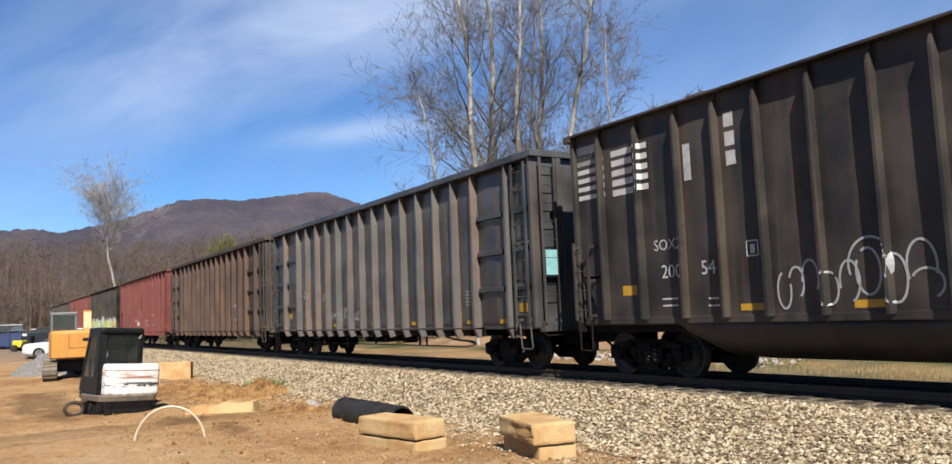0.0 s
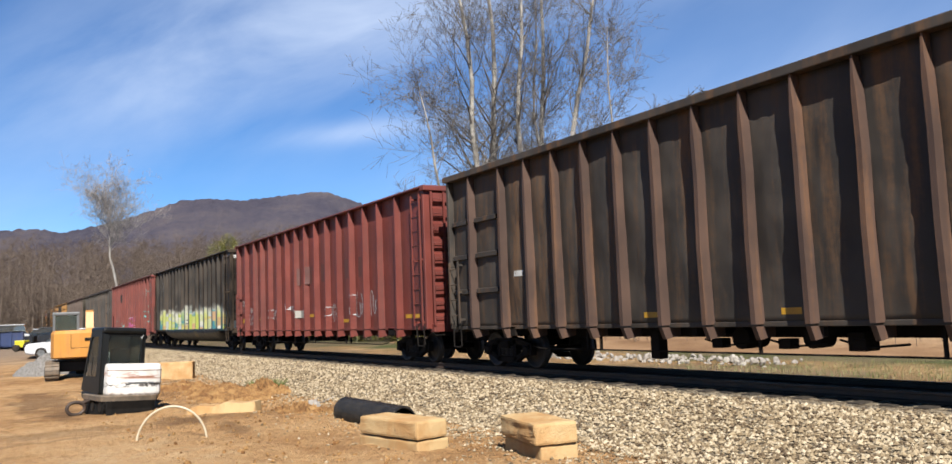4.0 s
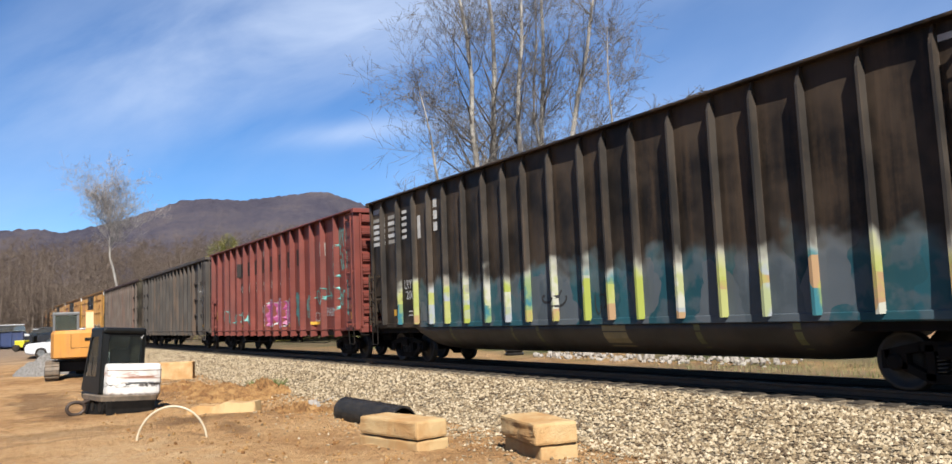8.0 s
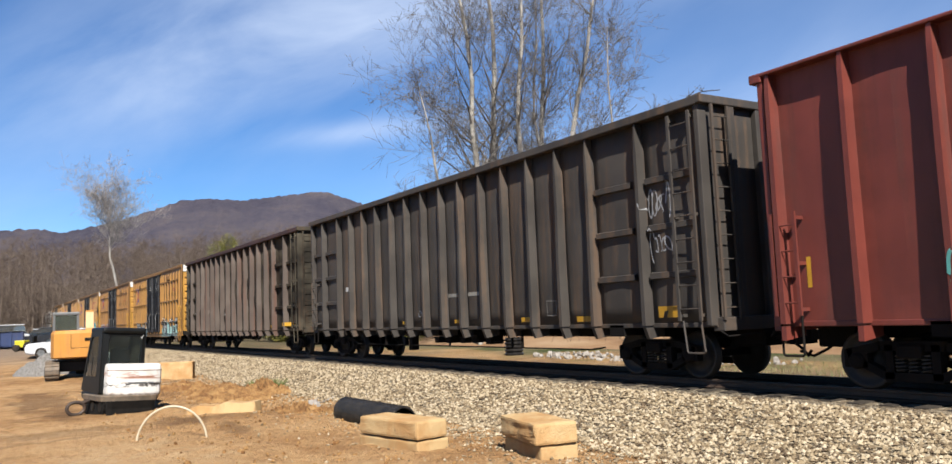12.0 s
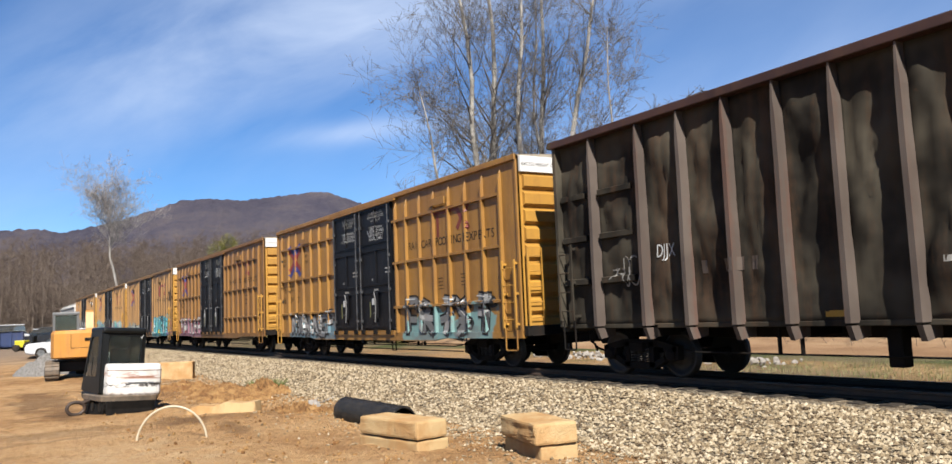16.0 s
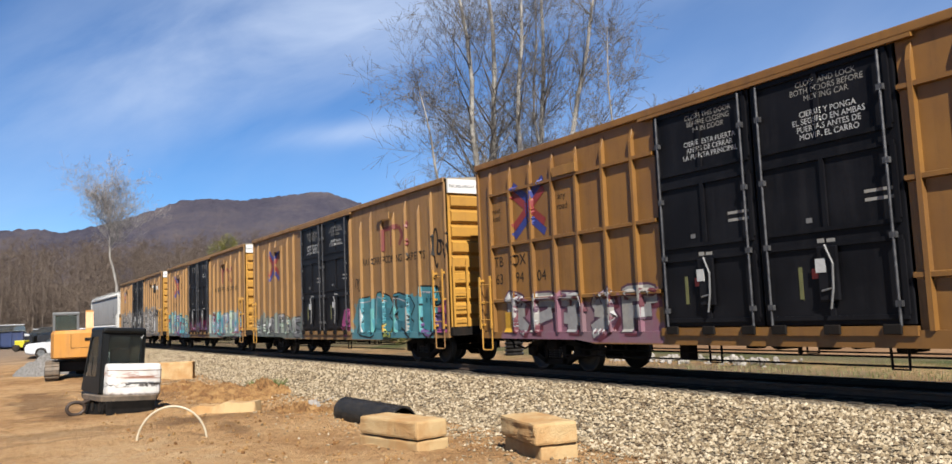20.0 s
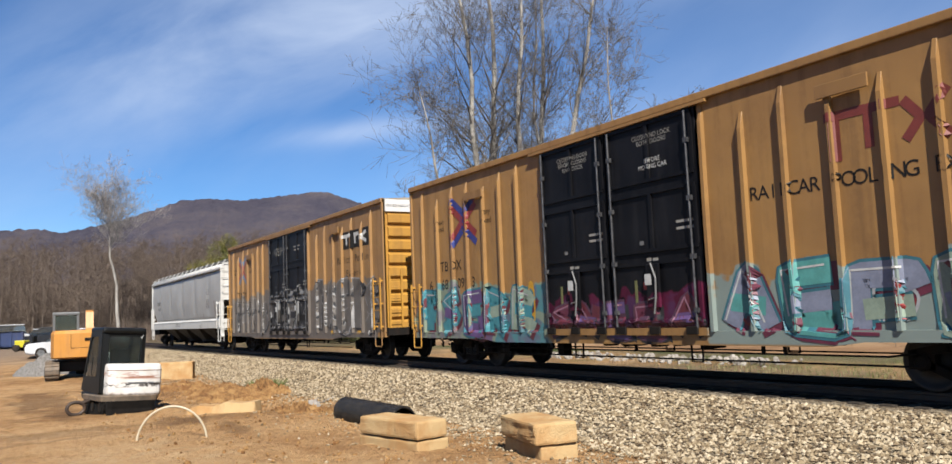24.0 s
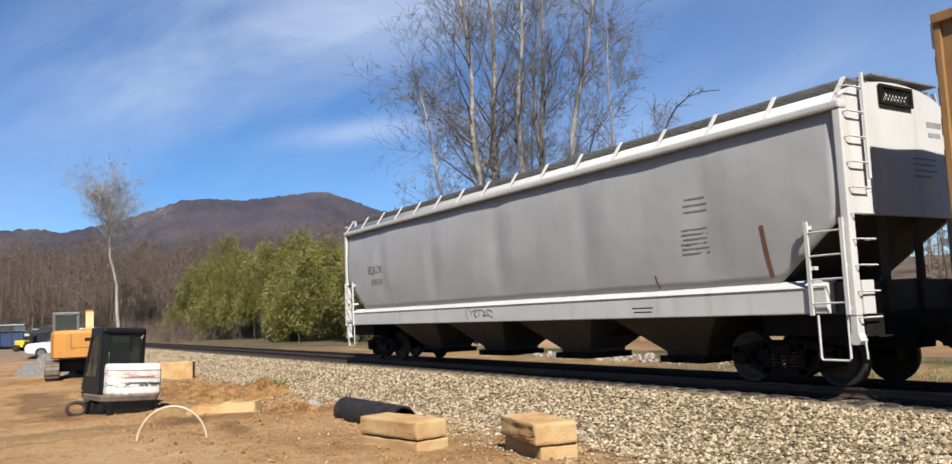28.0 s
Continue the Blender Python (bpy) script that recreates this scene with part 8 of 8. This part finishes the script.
# black tub car, first of the train
k = Skin(c0)
k.text("SOXX", -7.46, 2.63, 0.21)
k.text("200", -7.42, 2.10, 0.26)
k.text("541", -6.38, 2.11, 0.26)
k.bars(-7.5, 1.58, 0.42, 2, 0.13, seed=2)
k.bars(-6.4, 1.55, 0.32, 2, 0.13, seed=3)
k.outline_box(-5.47, 2.39, 0.24, 0.26)
k.rect(-5.52, -5.42, 2.30, 2.46, "white_paint")
k.rect(-10.1, -9.25, 4.86, 5.04, "pale_tag")
for i in range(5):
    z = 4.66 - 0.19 * i
    k.rect(-10.1, -9.22, z - 0.05, z + 0.05, "white_paint" if i else "dull_white", "white_stripe")
for i in range(5):
    z = 4.71 - 0.21 * i
    k.rect(-8.98, -8.2, z - 0.075, z + 0.055, "white_paint", "white_stripe")
    k.rect(-8.12, -7.9, z - 0.06, z + 0.06, "white_paint", "white_stripe")
k.rect(-6.92, -6.72, 3.8, 4.5, "white_paint", "white_stripe")
for z in (4.05, 4.4, 4.75):
    k.rect(-5.9, -5.68, z - 0.13, z + 0.13, "white_paint", "white_stripe")
k.tape((-8.62, 1.79, 0.42, 0.2), (-5.55, 1.37, 0.5, 0.12), (-3.37, 1.36, 0.5, 0.12))
# swollen outline letters: centre, radii, start and end of each arc
for cx, cz, rx, rz, a0, a1 in ((-4.86, 1.62, 0.13, 0.30, 100, 380), (-4.62, 1.74, 0.14, 0.26, 160, -60), (-4.36, 1.80, 0.15, 0.30, 190, -40), (-4.02, 1.62, 0.16, 0.26, 60, 400), (-3.66, 1.72, 0.17, 0.32, 200, -80),
                               (-3.30, 1.95, 0.36, 0.42, 200, -30), (-3.34, 1.85, 0.20, 0.36, 150, 480), (-2.92, 1.72, 0.18, 0.36, 120, -140), (-2.52, 1.88, 0.22, 0.38, 210, -20), (-2.46, 1.62, 0.24, 0.22, 150, -60)):
    k.stroke([(cx + rx * math.cos(radians(a0 + (a1 - a0) * i / 18)), cz + rz * math.sin(radians(a0 + (a1 - a0) * i / 18))) for i in range(19)], 0.038, "pale_tag", label="loose chalk-white tag")

# dark grey gondola
k = Skin(c1)
k.rect(-6.56, -5.80, 2.3, 2.68, "patch_black", "paint_mark", "black panel behind lettering", 0.003)
k.text("DJJX", -6.17, 2.49, 0.25, stretch=0.78, lift=0.012)
for s, x in (("1", -6.48), ("3", -6.19), ("6", -5.40), ("7", -5.12)):
    k.text(s, x, 2.05, 0.22, "dull_grey")
k.bars(-6.43, 1.72, 0.26, 2, 0.14, "dull_white", 0.05, 77)
k.bars(-5.94, 1.72, 0.24, 2, 0.14, "dull_grey", 0.05, 78)
k.outline_box(-4.16, 2.28, 0.2, 0.22)
k.tape((9.15, 1.55, 0.5, 0.22), (8.29, 1.22, 0.5, 0.11), (6.61, 1.22, 0.45, 0.11), (3.29, 1.22, 0.45, 0.11), (0.33, 1.21, 0.45, 0.11), (-3.01, 1.22, 0.45, 0.11), (-6.14, 1.21, 0.42, 0.11), (-7.97, 1.64, 0.36, 0.22))
k.bars(6.58, 2.05, 0.42, 5, 0.09, "dull_white", 0.03, 5)
k.bars(-0.84, 1.98, 0.4, 2, 0.11, "dull_grey", 0.05, 6)
k.bars(0.29, 1.98, 0.5, 1, 0.11, "dull_grey", 0.09, 7)
k.scribble(-3.13, 1.55, 0.55, 0.26, "white_paint", 41, 6, 0.02)
k.scribble(-1.99, 1.66, 0.55, 0.32, "white_paint", 42, 6, 0.02)
k.scribble(-0.92, 1.55, 0.6, 0.28, "white_paint", 44, 6, 0.02)
bm_plate = bmesh.new()
bx(bm_plate, 9.975, 9.99, -1.32, -0.95, 2.3, 2.9)
part("placard", bm_plate, M["cyan_label"], c1, "pale cyan placard on the end")

# brown-black gondola
k = Skin(c2)
k.scribble(4.44, 1.98, 0.7, 0.6, "aqua_paint", 44, 3, 0.04)
k.tape((4.24, 1.34, 0.45, 0.13), (8.96, 1.28, 0.45, 0.16), (0.9, 1.28, 0.4, 0.11), (-2.4, 1.28, 0.4, 0.11))
k.rect(8.72, 9.12, 1.52, 1.86, "aqua_paint", "paint_mark", "aqua paint patch")
k.rect(8.74, 9.02, 1.36, 1.5, "lime_paint")
k.outline_box(5.26, 1.54, 0.4, 0.36, "dull_white", 0.015)
k.bars(-6.9, 2.4, 0.5, 1, 0.2, "white_paint", 0.14, 8)

# red gondola with thin tags
k = Skin(c3)
k.text("DJJX", -9.25, 2.40, 0.25)
k.text("139", -9.2, 2.02, 0.25)
k.text("855", -8.02, 2.03, 0.25)
k.tape((-9.42, 1.54, 0.4, 0.2), (-6.6, 1.6, 0.5, 0.1), (8.95, 1.45, 0.95, 0.12), (3.68, 1.38, 0.5, 0.12), (0.17, 1.63, 0.45, 0.12), (-2.9, 1.5, 0.4, 0.1))
k.rect(-1.25, -0.66, 1.56, 1.86, "dull_white", "paint_mark", "pale painted-over patch")
for x, z, w, h, s in ((4.96, 1.94, 0.9, 0.65, 51), (6.24, 1.93, 0.8, 0.6, 52), (2.46, 1.72, 0.7, 0.6, 53), (-2.25, 1.94, 0.6, 0.35, 54), (-4.53, 1.78, 0.6, 0.4, 55), (-8.05, 1.58, 0.7, 0.45, 56)):
    k.scribble(x, z, w, h, "pale_tag", s, 4, 0.03)
for x in (-1.3, 0.0, 1.6, 4.0, 5.2):
    k.rect(x - 0.3, x + 0.3, 2.9, 3.6, "patch_red", "paint_mark", "faded painted-over square")

# black tub car with sprayed belly
k = Skin(c4)
k.text("LRYX", -7.53, 2.42, 0.28, stretch=0.8)
k.text("200", -7.53, 2.09, 0.26)
k.bars(-7.5, 1.6, 0.4, 2, 0.12, seed=12)
k.rect(-10.1, -9.25, 4.9, 5.06, "pale_tag")
for i in range(5):
    z = 4.68 - 0.2 * i
    k.rect(-10.1, -9.22, z - 0.06, z + 0.06, "white_paint" if i else "dull_white", "white_stripe")
    k.rect(-8.98, -8.2, z - 0.06, z + 0.06, "white_paint" if i % 2 else "dull_white", "white_stripe")
    k.rect(-7.95, -7.6, z + 0.0, z + 0.1, "white_paint", "white_stripe")
for z in (4.05, 4.4, 4.75):
    k.rect(-5.9, -5.68, z - 0.13, z + 0.13, "white_paint", "white_stripe")
k.rect(-6.92, -6.72, 3.8, 4.5, "white_paint", "white_stripe")
k.tape((-8.5, 1.58, 0.4, 0.2))
for x, w, m in ((1.75, 0.75, "tan_spray"), (-1.0, 0.12, "lime_dim"), (-2.1, 0.1, "lime_dim"), (4.1, 0.15, "lime_dim"), (-5.2, 0.12, "lime_dim"), (6.3, 0.15, "lime_dim")):
    k.rect(x - w / 2, x + w / 2, 0.62, 1.08, m, "spray_drip", "sprayed band on the belly", 0.006)
k.scribble(-0.2, 1.72, 0.8, 0.25, "dark_spray", 131, 3, 0.05)
k.scribble(1.5, 1.6, 0.5, 0.5, "dark_spray", 132, 3, 0.03)
k.rect(8.9, 9.3, 5.0, 5.1, "white_paint", "white_stripe")
k.rect(9.45, 9.9, 5.0, 5.1, "white_paint", "white_stripe")
for y in (-1.1, -0.55):
    bm_plate = bmesh.new()
    bx(bm_plate, 10.225, 10.232, y - 0.22, y + 0.2, 4.88, 5.05)
    part("white_stripe", bm_plate, M["white_paint"], c4)

# red gondola with large figures
k = Skin(c5)
k.text("DJJX", -4.40, 3.16, 0.26, stretch=0.72)
for s, x in zip("139849", (-3.19, -2.01, -0.84, 0.38, 1.56, 2.74)):
    k.text(s, x, 3.12, 0.42, "figure_white", "painted_figure")
for x in (-4.46, -3.23, -2.06, -0.83, 0.39, 1.56, 2.74, 3.92):
    k.rect(x - 0.3, x + 0.3, 3.74, 4.42, "patch_dark", "paint_mark", "black painted-over square")
k.rect(-4.7, -4.15, 2.98, 3.4, "patch_dark", lift=0.002)
k.rect(-0.9, -0.78, 4.5, 4.8, "dull_white")
k.rect(6.9, 6.98, 3.9, 4.4, "dull_white")
k.piece(-0.15, 3.1, 1.22, 2.42, 5, ("pink_paint",), "pale_tag", 61, 0.0, 0.035)
for x, z, w, h, s in ((-6.77, 1.71, 0.9, 0.55, 62), (-5.6, 1.67, 0.9, 0.6, 63), (-4.41, 1.68, 0.9, 0.6, 64), (-3.15, 1.67, 0.9, 0.6, 65), (8.7, 4.47, 0.6, 0.7, 66), (8.65, 3.61, 0.8, 0.9, 67), (8.6, 2.18, 1.0, 1.0, 68)):
    k.scribble(x, z, w, h, "aqua_paint", s, 4, 0.055)
k.blob(3.95, 1.95, 0.42, 0.55, "aqua_dark", "aqua_dark", 69, 0.5, 0.03)
k.scribble(5.1, 1.95, 0.62, 0.75, "aqua_paint", 70, 5, 0.045)
for pts in ([(6.02, 2.35), (6.05, 2.55), (6.2, 2.6), (6.32, 2.5), (6.35, 2.3)], [(6.05, 2.3), (6.3, 2.05), (6.45, 1.75)], [(6.62, 2.3), (6.7, 2.55), (6.88, 2.68), (7.05, 2.6), (7.03, 2.4), (6.85, 2.0), (6.68, 1.55)],
            [(5.6, 2.32), (6.15, 2.33)], [(5.68, 2.42), (5.75, 2.32), (5.68, 2.22)], [(6.85, 2.32), (7.6, 2.36)], [(7.5, 2.48), (7.64, 2.36), (7.5, 2.2)], [(7.38, 2.42), (7.3, 3.1)]):
    k.stroke(pts, 0.045, "aqua_paint", label="sprayed heart and arrow line")
k.text("PAIN", 7.46, 1.72, 0.34, "pale_tag", "spray_tag", 0.9)
k.outline_box(6.02, 1.57, 0.42, 0.3)
k.scribble(-0.8, 2.05, 0.8, 0.3, "pale_tag", 73, 5, 0.025)
k.tape((-0.76, 1.27, 0.45, 0.12), (2.75, 1.27, 0.4, 0.12), (6.0, 1.33, 0.45, 0.12), (-4.4, 1.3, 0.4, 0.1), (-9.5, 1.9, 0.08, 0.5), (9.35, 1.7, 0.07, 0.5))

# dark gondolas
k = Skin(c6)
k.tape((9.0, 1.33, 0.55, 0.22), (6.4, 1.23, 0.5, 0.12), (4.19, 1.25, 0.45, 0.11), (0.87, 1.25, 0.4, 0.1), (-2.4, 1.25, 0.4, 0.1))
k.scribble(8.9, 3.5, 0.75, 0.55, "pale_tag", 81, 6, 0.03)
k.scribble(8.95, 2.65, 0.6, 0.5, "pale_tag", 82, 5, 0.03)
k.outline_box(5.25, 1.5, 0.36, 0.34, "dull_white", 0.015)
k.bars(-6.9, 2.5, 0.5, 1, 0.2, "white_paint", 0.16, 8)
for x in (0.65, 1.75):
    k.rect(x - 0.3, x + 0.3, 1.93, 2.03, "dull_white")
k.scribble(-1.3, 1.5, 0.3, 0.4, "pale_tag", 83, 2, 0.03)
k = Skin(c7)
k.text("DJJX", -6.98, 2.52, 0.26, stretch=0.68, lift=0.012)
for x in (-6.45, -6.1, -5.55, -5.25, -4.95):
    k.rect(x, x + 0.15, 2.02, 2.26, "patch_rust", "small_print", n=3)
k.tape((3.23, 1.21, 0.5, 0.12), (-0.11, 1.22, 0.45, 0.11), (-3.38, 1.22, 0.4, 0.1), (6.4, 1.23, 0.5, 0.12), (9.0, 1.32, 0.95, 0.16), (7.9, 1.32, 0.5, 0.14))
k.outline_box(5.43, 1.49, 0.5, 0.36, "dull_white", 0.018)
k.scribble(-8.2, 2.2, 0.9, 0.5, "dull_white", 84, 4, 0.03)
k.scribble(4.1, 1.7, 0.5, 0.4, "dull_white", 85, 3, 0.02)
for x in (-1.4, -0.35, 0.8, 1.9):
    k.bars(x, 1.95, 0.5, 1, 0.1, "dull_white", 0.09, int(x * 7) + 30)

# boxcars
EN_L = ("CLOSE THIS DOOR", "BEFORE CLOSING", "MAIN DOOR", "", "CIERRE ESTA PUERTA", "ANTES DE CERRAR", "LA PUERTA PRINCIPAL")
EN_R = ("CLOSE AND LOCK", "BOTH DOORS BEFORE", "MOVING CAR", "", "CIERRE Y PONGA", "EL SEGURO EN AMBAS", "PUERTAS ANTES DE", "MOVER EL CARRO")
k = Skin(c8)
k.next_load(-7.11, 3.95)
for s, x, z in (("TB", -8.53, 2.76), ("OX", -7.62, 2.78), ("66", -8.55, 2.31), ("39", -7.6, 2.31), ("21", -6.72, 2.30)):
    k.text(s, x, z, 0.26, "black_paint")
k.outline_box(-6.70, 2.78, 0.2, 0.24, "black_paint", 0.015)
k.pooling(3.42, 8.15, 3.58, 3.52, 4.12)
k.door_words(-1.3, 1.0, EN_L, EN_R)
k.forms(2.95, 8.1, 0.8, 1.95, 5, ("grey_spray", "dull_grey", "pale_grey"), "black_paint", 91, 0.24, 0.06, "white_paint", "dark_spray", 0.2)
k.forms(-7.7, -2.9, 0.8, 1.75, 6, ("pale_grey", "grey_spray", "dull_grey"), "black_paint", 92, 0.2, 0.05, "white_paint", "dark_spray", 0.2)
for x, z in ((6.6, 2.35), (5.3, 2.3)):
    k.bars(x, z + 0.2, 0.4, 4, 0.1, "black_paint", 0.02, 94)
k = Skin(c9)
k.next_load(-7.10, 3.95)
for s, x in (("TB", -8.5), ("OX", -7.6)):
    k.text(s, x, 2.72, 0.26, "black_paint")
for s, x in (("63", -8.5), ("94", -7.6), ("04", -6.7)):
    k.text(s, x, 2.28, 0.26, "black_paint")
k.pooling(3.42, 8.15, 3.58, 3.52, 4.12)
k.door_words(-1.3, 1.14, EN_L, EN_R)
k.forms(-8.3, -2.9, 0.8, 1.9, 5, ("pale_grey", "dull_white", "pale_grey"), "plum_spray", 95, 0.32, 0.05, "", "dark_red", 0.03)
k.rect(-8.3, -7.95, 0.95, 1.45, "yellow_tape", "spray_fill", "yellow sprayed patch", 0.016)
k.bars(6.4, 3.0, 0.3, 4, 0.2, "black_paint", 0.05, 97)
k = Skin(c10)
k.cross_mark(-6.28, 3.95, 1.15)
k.pooling(3.55, 7.98, 3.34, 3.26, 4.02)
k.door_words(-1.35, 1.1, EN_L[:3] + ("",) + EN_L[4:], EN_R[:3] + ("",) + EN_R[4:6], 4.85)
k.forms(2.8, 8.7, 0.8, 2.3, 4, ("aqua_deep", "aqua_deep", "teal_spray"), "black_paint", 98, 0.5, 0.05, "pale_tag", "", 0.12)
k.forms(-9.0, -2.8, 0.78, 1.7, 6, ("grey_spray", "pale_green", "dull_grey"), "dark_spray", 99, 0.2, 0.04, "pale_tag")
for x, m in ((3.38, "white_paint"), (4.23, "aqua_paint"), (5.12, "yellow_tape"), (5.98, "aqua_paint"), (6.83, "dull_white"), (7.71, "aqua_paint"), (8.53, "aqua_paint")):
    k.rect(x - 0.06, x + 0.06, 0.98, 1.75 if x != 5.12 else 1.2, m, "spray_fill", "spray on a side post", 0.02, 4)
k.rect(8.7, 9.3, 0.95, 1.9, "pink_paint", "spray_fill", "pink sprayed patch", 0.005, 8)
k.blob(8.4, 1.2, 0.7, 0.35, "purple_spray", "black_paint", 100, 0.3)
k.blob(5.3, 1.0, 0.35, 0.2, "lime_paint", "black_paint", 101, 0.2)
k.blob(2.0, 1.3, 0.35, 0.5, "pink_paint", "pink_paint", 102, 0.2, inner=False)
k.scribble(8.98, 3.4, 0.75, 0.75, "black_paint", 103, 4, 0.07)
k.scribble(3.0, 2.6, 0.4, 0.4, "black_paint", 104, 3, 0.04)
k = Skin(c11)
k.next_load(-6.24, 4.0, 1.3)
for s, x in (("TB", -7.4), ("OX", -6.75)):
    k.text(s, x, 2.80, 0.28, "black_paint")
for s, x in (("6", -8.2), ("68", -7.4), ("09", -6.5), ("3", -5.85)):
    k.text(s, x, 2.29, 0.28, "black_paint")
k.pooling(3.54, 7.94, 3.30, 3.25, 4.0)
k.door_words(-1.35, 1.16, ("CLOSE THIS DOOR", "BEFORE CLOSING", "MAIN DOOR"), ("CLOSE AND LOCK", "BOTH DOORS", "", "", "BEFORE", "MOVING CAR"), 4.85)
k.forms(-8.9, -3.0, 0.78, 2.1, 5, ("aqua_deep", "aqua_deep", "purple_spray", "aqua_deep", "pale_green"), "teal_spray", 105, 0.36, 0.05, "pale_tag", "dark_red")
k.forms(-2.5, 2.3, 0.8, 1.6, 5, ("crimson_spray", "dark_red", "purple_spray"), "plum_spray", 106, 0.24, 0.05, "rose_line", "dark_spray")
k.forms(2.6, 8.9, 0.78, 2.1, 5, ("lavender_spray", "aqua_paint", "lavender_spray", "pale_green"), "teal_spray", 107, 0.40, 0.05, "white_paint", "crimson_spray")
k.blob(3.2, 1.5, 0.2, 0.4, "red_paint", "red_paint", 108, 0.2, inner=False)
k.blob(5.9, 1.4, 0.3, 0.3, "red_paint", "pale_tag", 109, 0.3)
k.blob(-3.2, 1.6, 0.12, 0.5, "yellow_tape", "yellow_tape", 110, 0.0, inner=False)
k = Skin(c12)
k.next_load(-6.98, 4.05, 1.35, "pale_blue", "pale_red")
for s, x, z in (("TB", -7.48, 2.80), ("OX", -6.62, 2.81), ("70", -7.52, 2.33), ("06", -6.75, 2.33), ("8", -5.80, 2.32)):
    k.text(s, x, z, 0.29, "black_paint")
k.rect(5.75, 8.3, 3.95, 4.58, "black_paint", "banner", "black banner with white block shapes", 0.004, 16)
for pts in ([(6.0, 4.42), (6.7, 4.42)], [(6.35, 4.42), (6.35, 4.1)], [(6.8, 4.42), (7.45, 4.42)], [(7.12, 4.42), (7.12, 4.1)], [(7.6, 4.45), (7.6, 4.1)], [(8.1, 4.45), (7.65, 4.28), (8.1, 4.1)]):
    k.stroke(pts, 0.13, "white_paint", "banner_shape", lift=0.010)
k.spaced("Railcar Pooling", 5.55, 8.35, 3.56, 0.26, "black_paint")
k.spaced("Experts", 6.35, 7.7, 3.06, 0.26, "black_paint")
k.spaced(".com", 6.8, 7.6, 2.45, 0.22, "black_paint")
k.door_words(-1.3, 1.0, ("", "CLOSE AND LOCK", "BOTH DOORS BEFORE", "MOVING CAR"), ("",), 4.75)
k.bars(1.1, 4.55, 0.8, 2, 0.14, "dull_white", 0.05, 111)
k.forms(2.75, 9.0, 0.85, 3.05, 5, ("taupe_spray",), "pale_grey", 141, 0.55, 0.035, "", "dark_spray", 0.1)
k.forms(-8.6, -2.8, 0.85, 2.5, 4, ("taupe_spray",), "pale_grey", 142, 0.45, 0.03, "", "dark_spray", 0.04)
k.forms(-2.3, 2.3, 0.9, 2.6, 4, ("dark_spray", "patch_black", "taupe_spray"), "pale_grey", 143, 0.34, 0.025, "", "black_paint", 0.15)
k.tape((4.9, 0.98, 0.5, 0.14), (-6.2, 0.98, 0.4, 0.12), (7.4, 0.98, 0.5, 0.14), (-3.6, 0.98, 0.4, 0.12))
for car, half in ((c8, 9.37), (c9, 9.4), (c10, 9.37), (c11, 9.37), (c12, 9.5)):
    end_words(car, half + 0.086, -0.85, 5.12, "EXCESS HEIGHT CAR", 0.085)
    bm_plate = bmesh.new()
    bx(bm_plate, half + 0.083, half + 0.086, 0.55, 1.0, 5.08, 5.14)
    part("small_print", bm_plate, M["dull_grey"], car)
    # sign boards on brackets
    for xs, z in (((4.95, 5.85), 4.72), ((-5.95, -5.1), 4.62)):
        bm_plate = bmesh.new()
        worn_box(bm_plate, xs[0], xs[1], -1.63, -1.59, z - 0.11, z + 0.11, 0.01)
        part("sign_board", bm_plate, M["box_c" if car in (c10, c11, c12) else "box_a"], car)
k = Skin(c13)
k.text("EQUX", -7.52, 3.03, 0.26, "black_paint")
for i in range(6):
    k.rect(-7.78 + 0.13 * i, -7.70 + 0.13 * i, 2.53, 2.73, "dull_grey", "small_print", n=2)
k.bars(6.79, 3.42, 0.65, 3, 0.12, "dull_grey", 0.035, 121)
k.bars(6.73, 2.85, 0.7, 6, 0.09, "dull_grey", 0.03, 122)
for x, z0, z1, w in ((8.36, 1.85, 2.75, 0.09), (5.7, 1.78, 2.05, 0.04)):
    k.stroke([(x, z0), (x - 0.06, (z0 + z1) / 2), (x - 0.1, z1)], w, "rust_run", "rust_streak", "brown rust streak", 0.005)
k.scribble(-0.9, 1.44, 1.3, 0.25, "dull_grey", 123, 6, 0.025)
k.bars(5.3, 1.42, 0.6, 2, 0.08, "black_paint", 0.02, 124)
bm_plate = bmesh.new()
for z0, y0, y1, h in ((4.30, 0.85, 1.3, 0.10), (4.13, 0.88, 1.25, 0.08), (3.72, 0.35, 1.05, 0.03), (3.62, 0.35, 0.98, 0.03), (3.52, 0.35, 1.05, 0.03), (3.42, 0.35, 0.9, 0.03)):
    bx(bm_plate, 9.926, 9.934, y0, y1, z0, z0 + h)
part("small_print", bm_plate, M["pale_grey"], c13)


# ---- what moves ----
RUN = [(0.0, -132.126), (3.5, -99.835), (7.0, -66.321), (10.5, -33.303), (14.0, 0.0), (17.5, 33.276), (21.0, 66.001), (24.5, 98.223), (28.0, 130.829)]


def motions():
    for car, x in TRAIN:
        walk(car, [(t, pose(x + d, 0, 0)) for t, d in RUN])
    # wheels roll with the train: distance over radius, a row every two thirtieths of a second
    times = [i / 15 for i in range(421)]
    rolled = [float(np.interp(t, [q[0] for q in RUN], [q[1] for q in RUN])) / WHEEL_R for t in times]
    for wheelset, x in SPINS:
        walk(wheelset, [(t, Matrix.Translation((x, 0, WHEEL_R)) @ Matrix.Rotation(a, 4, "Y")) for t, a in zip(times, rolled)])


motions()
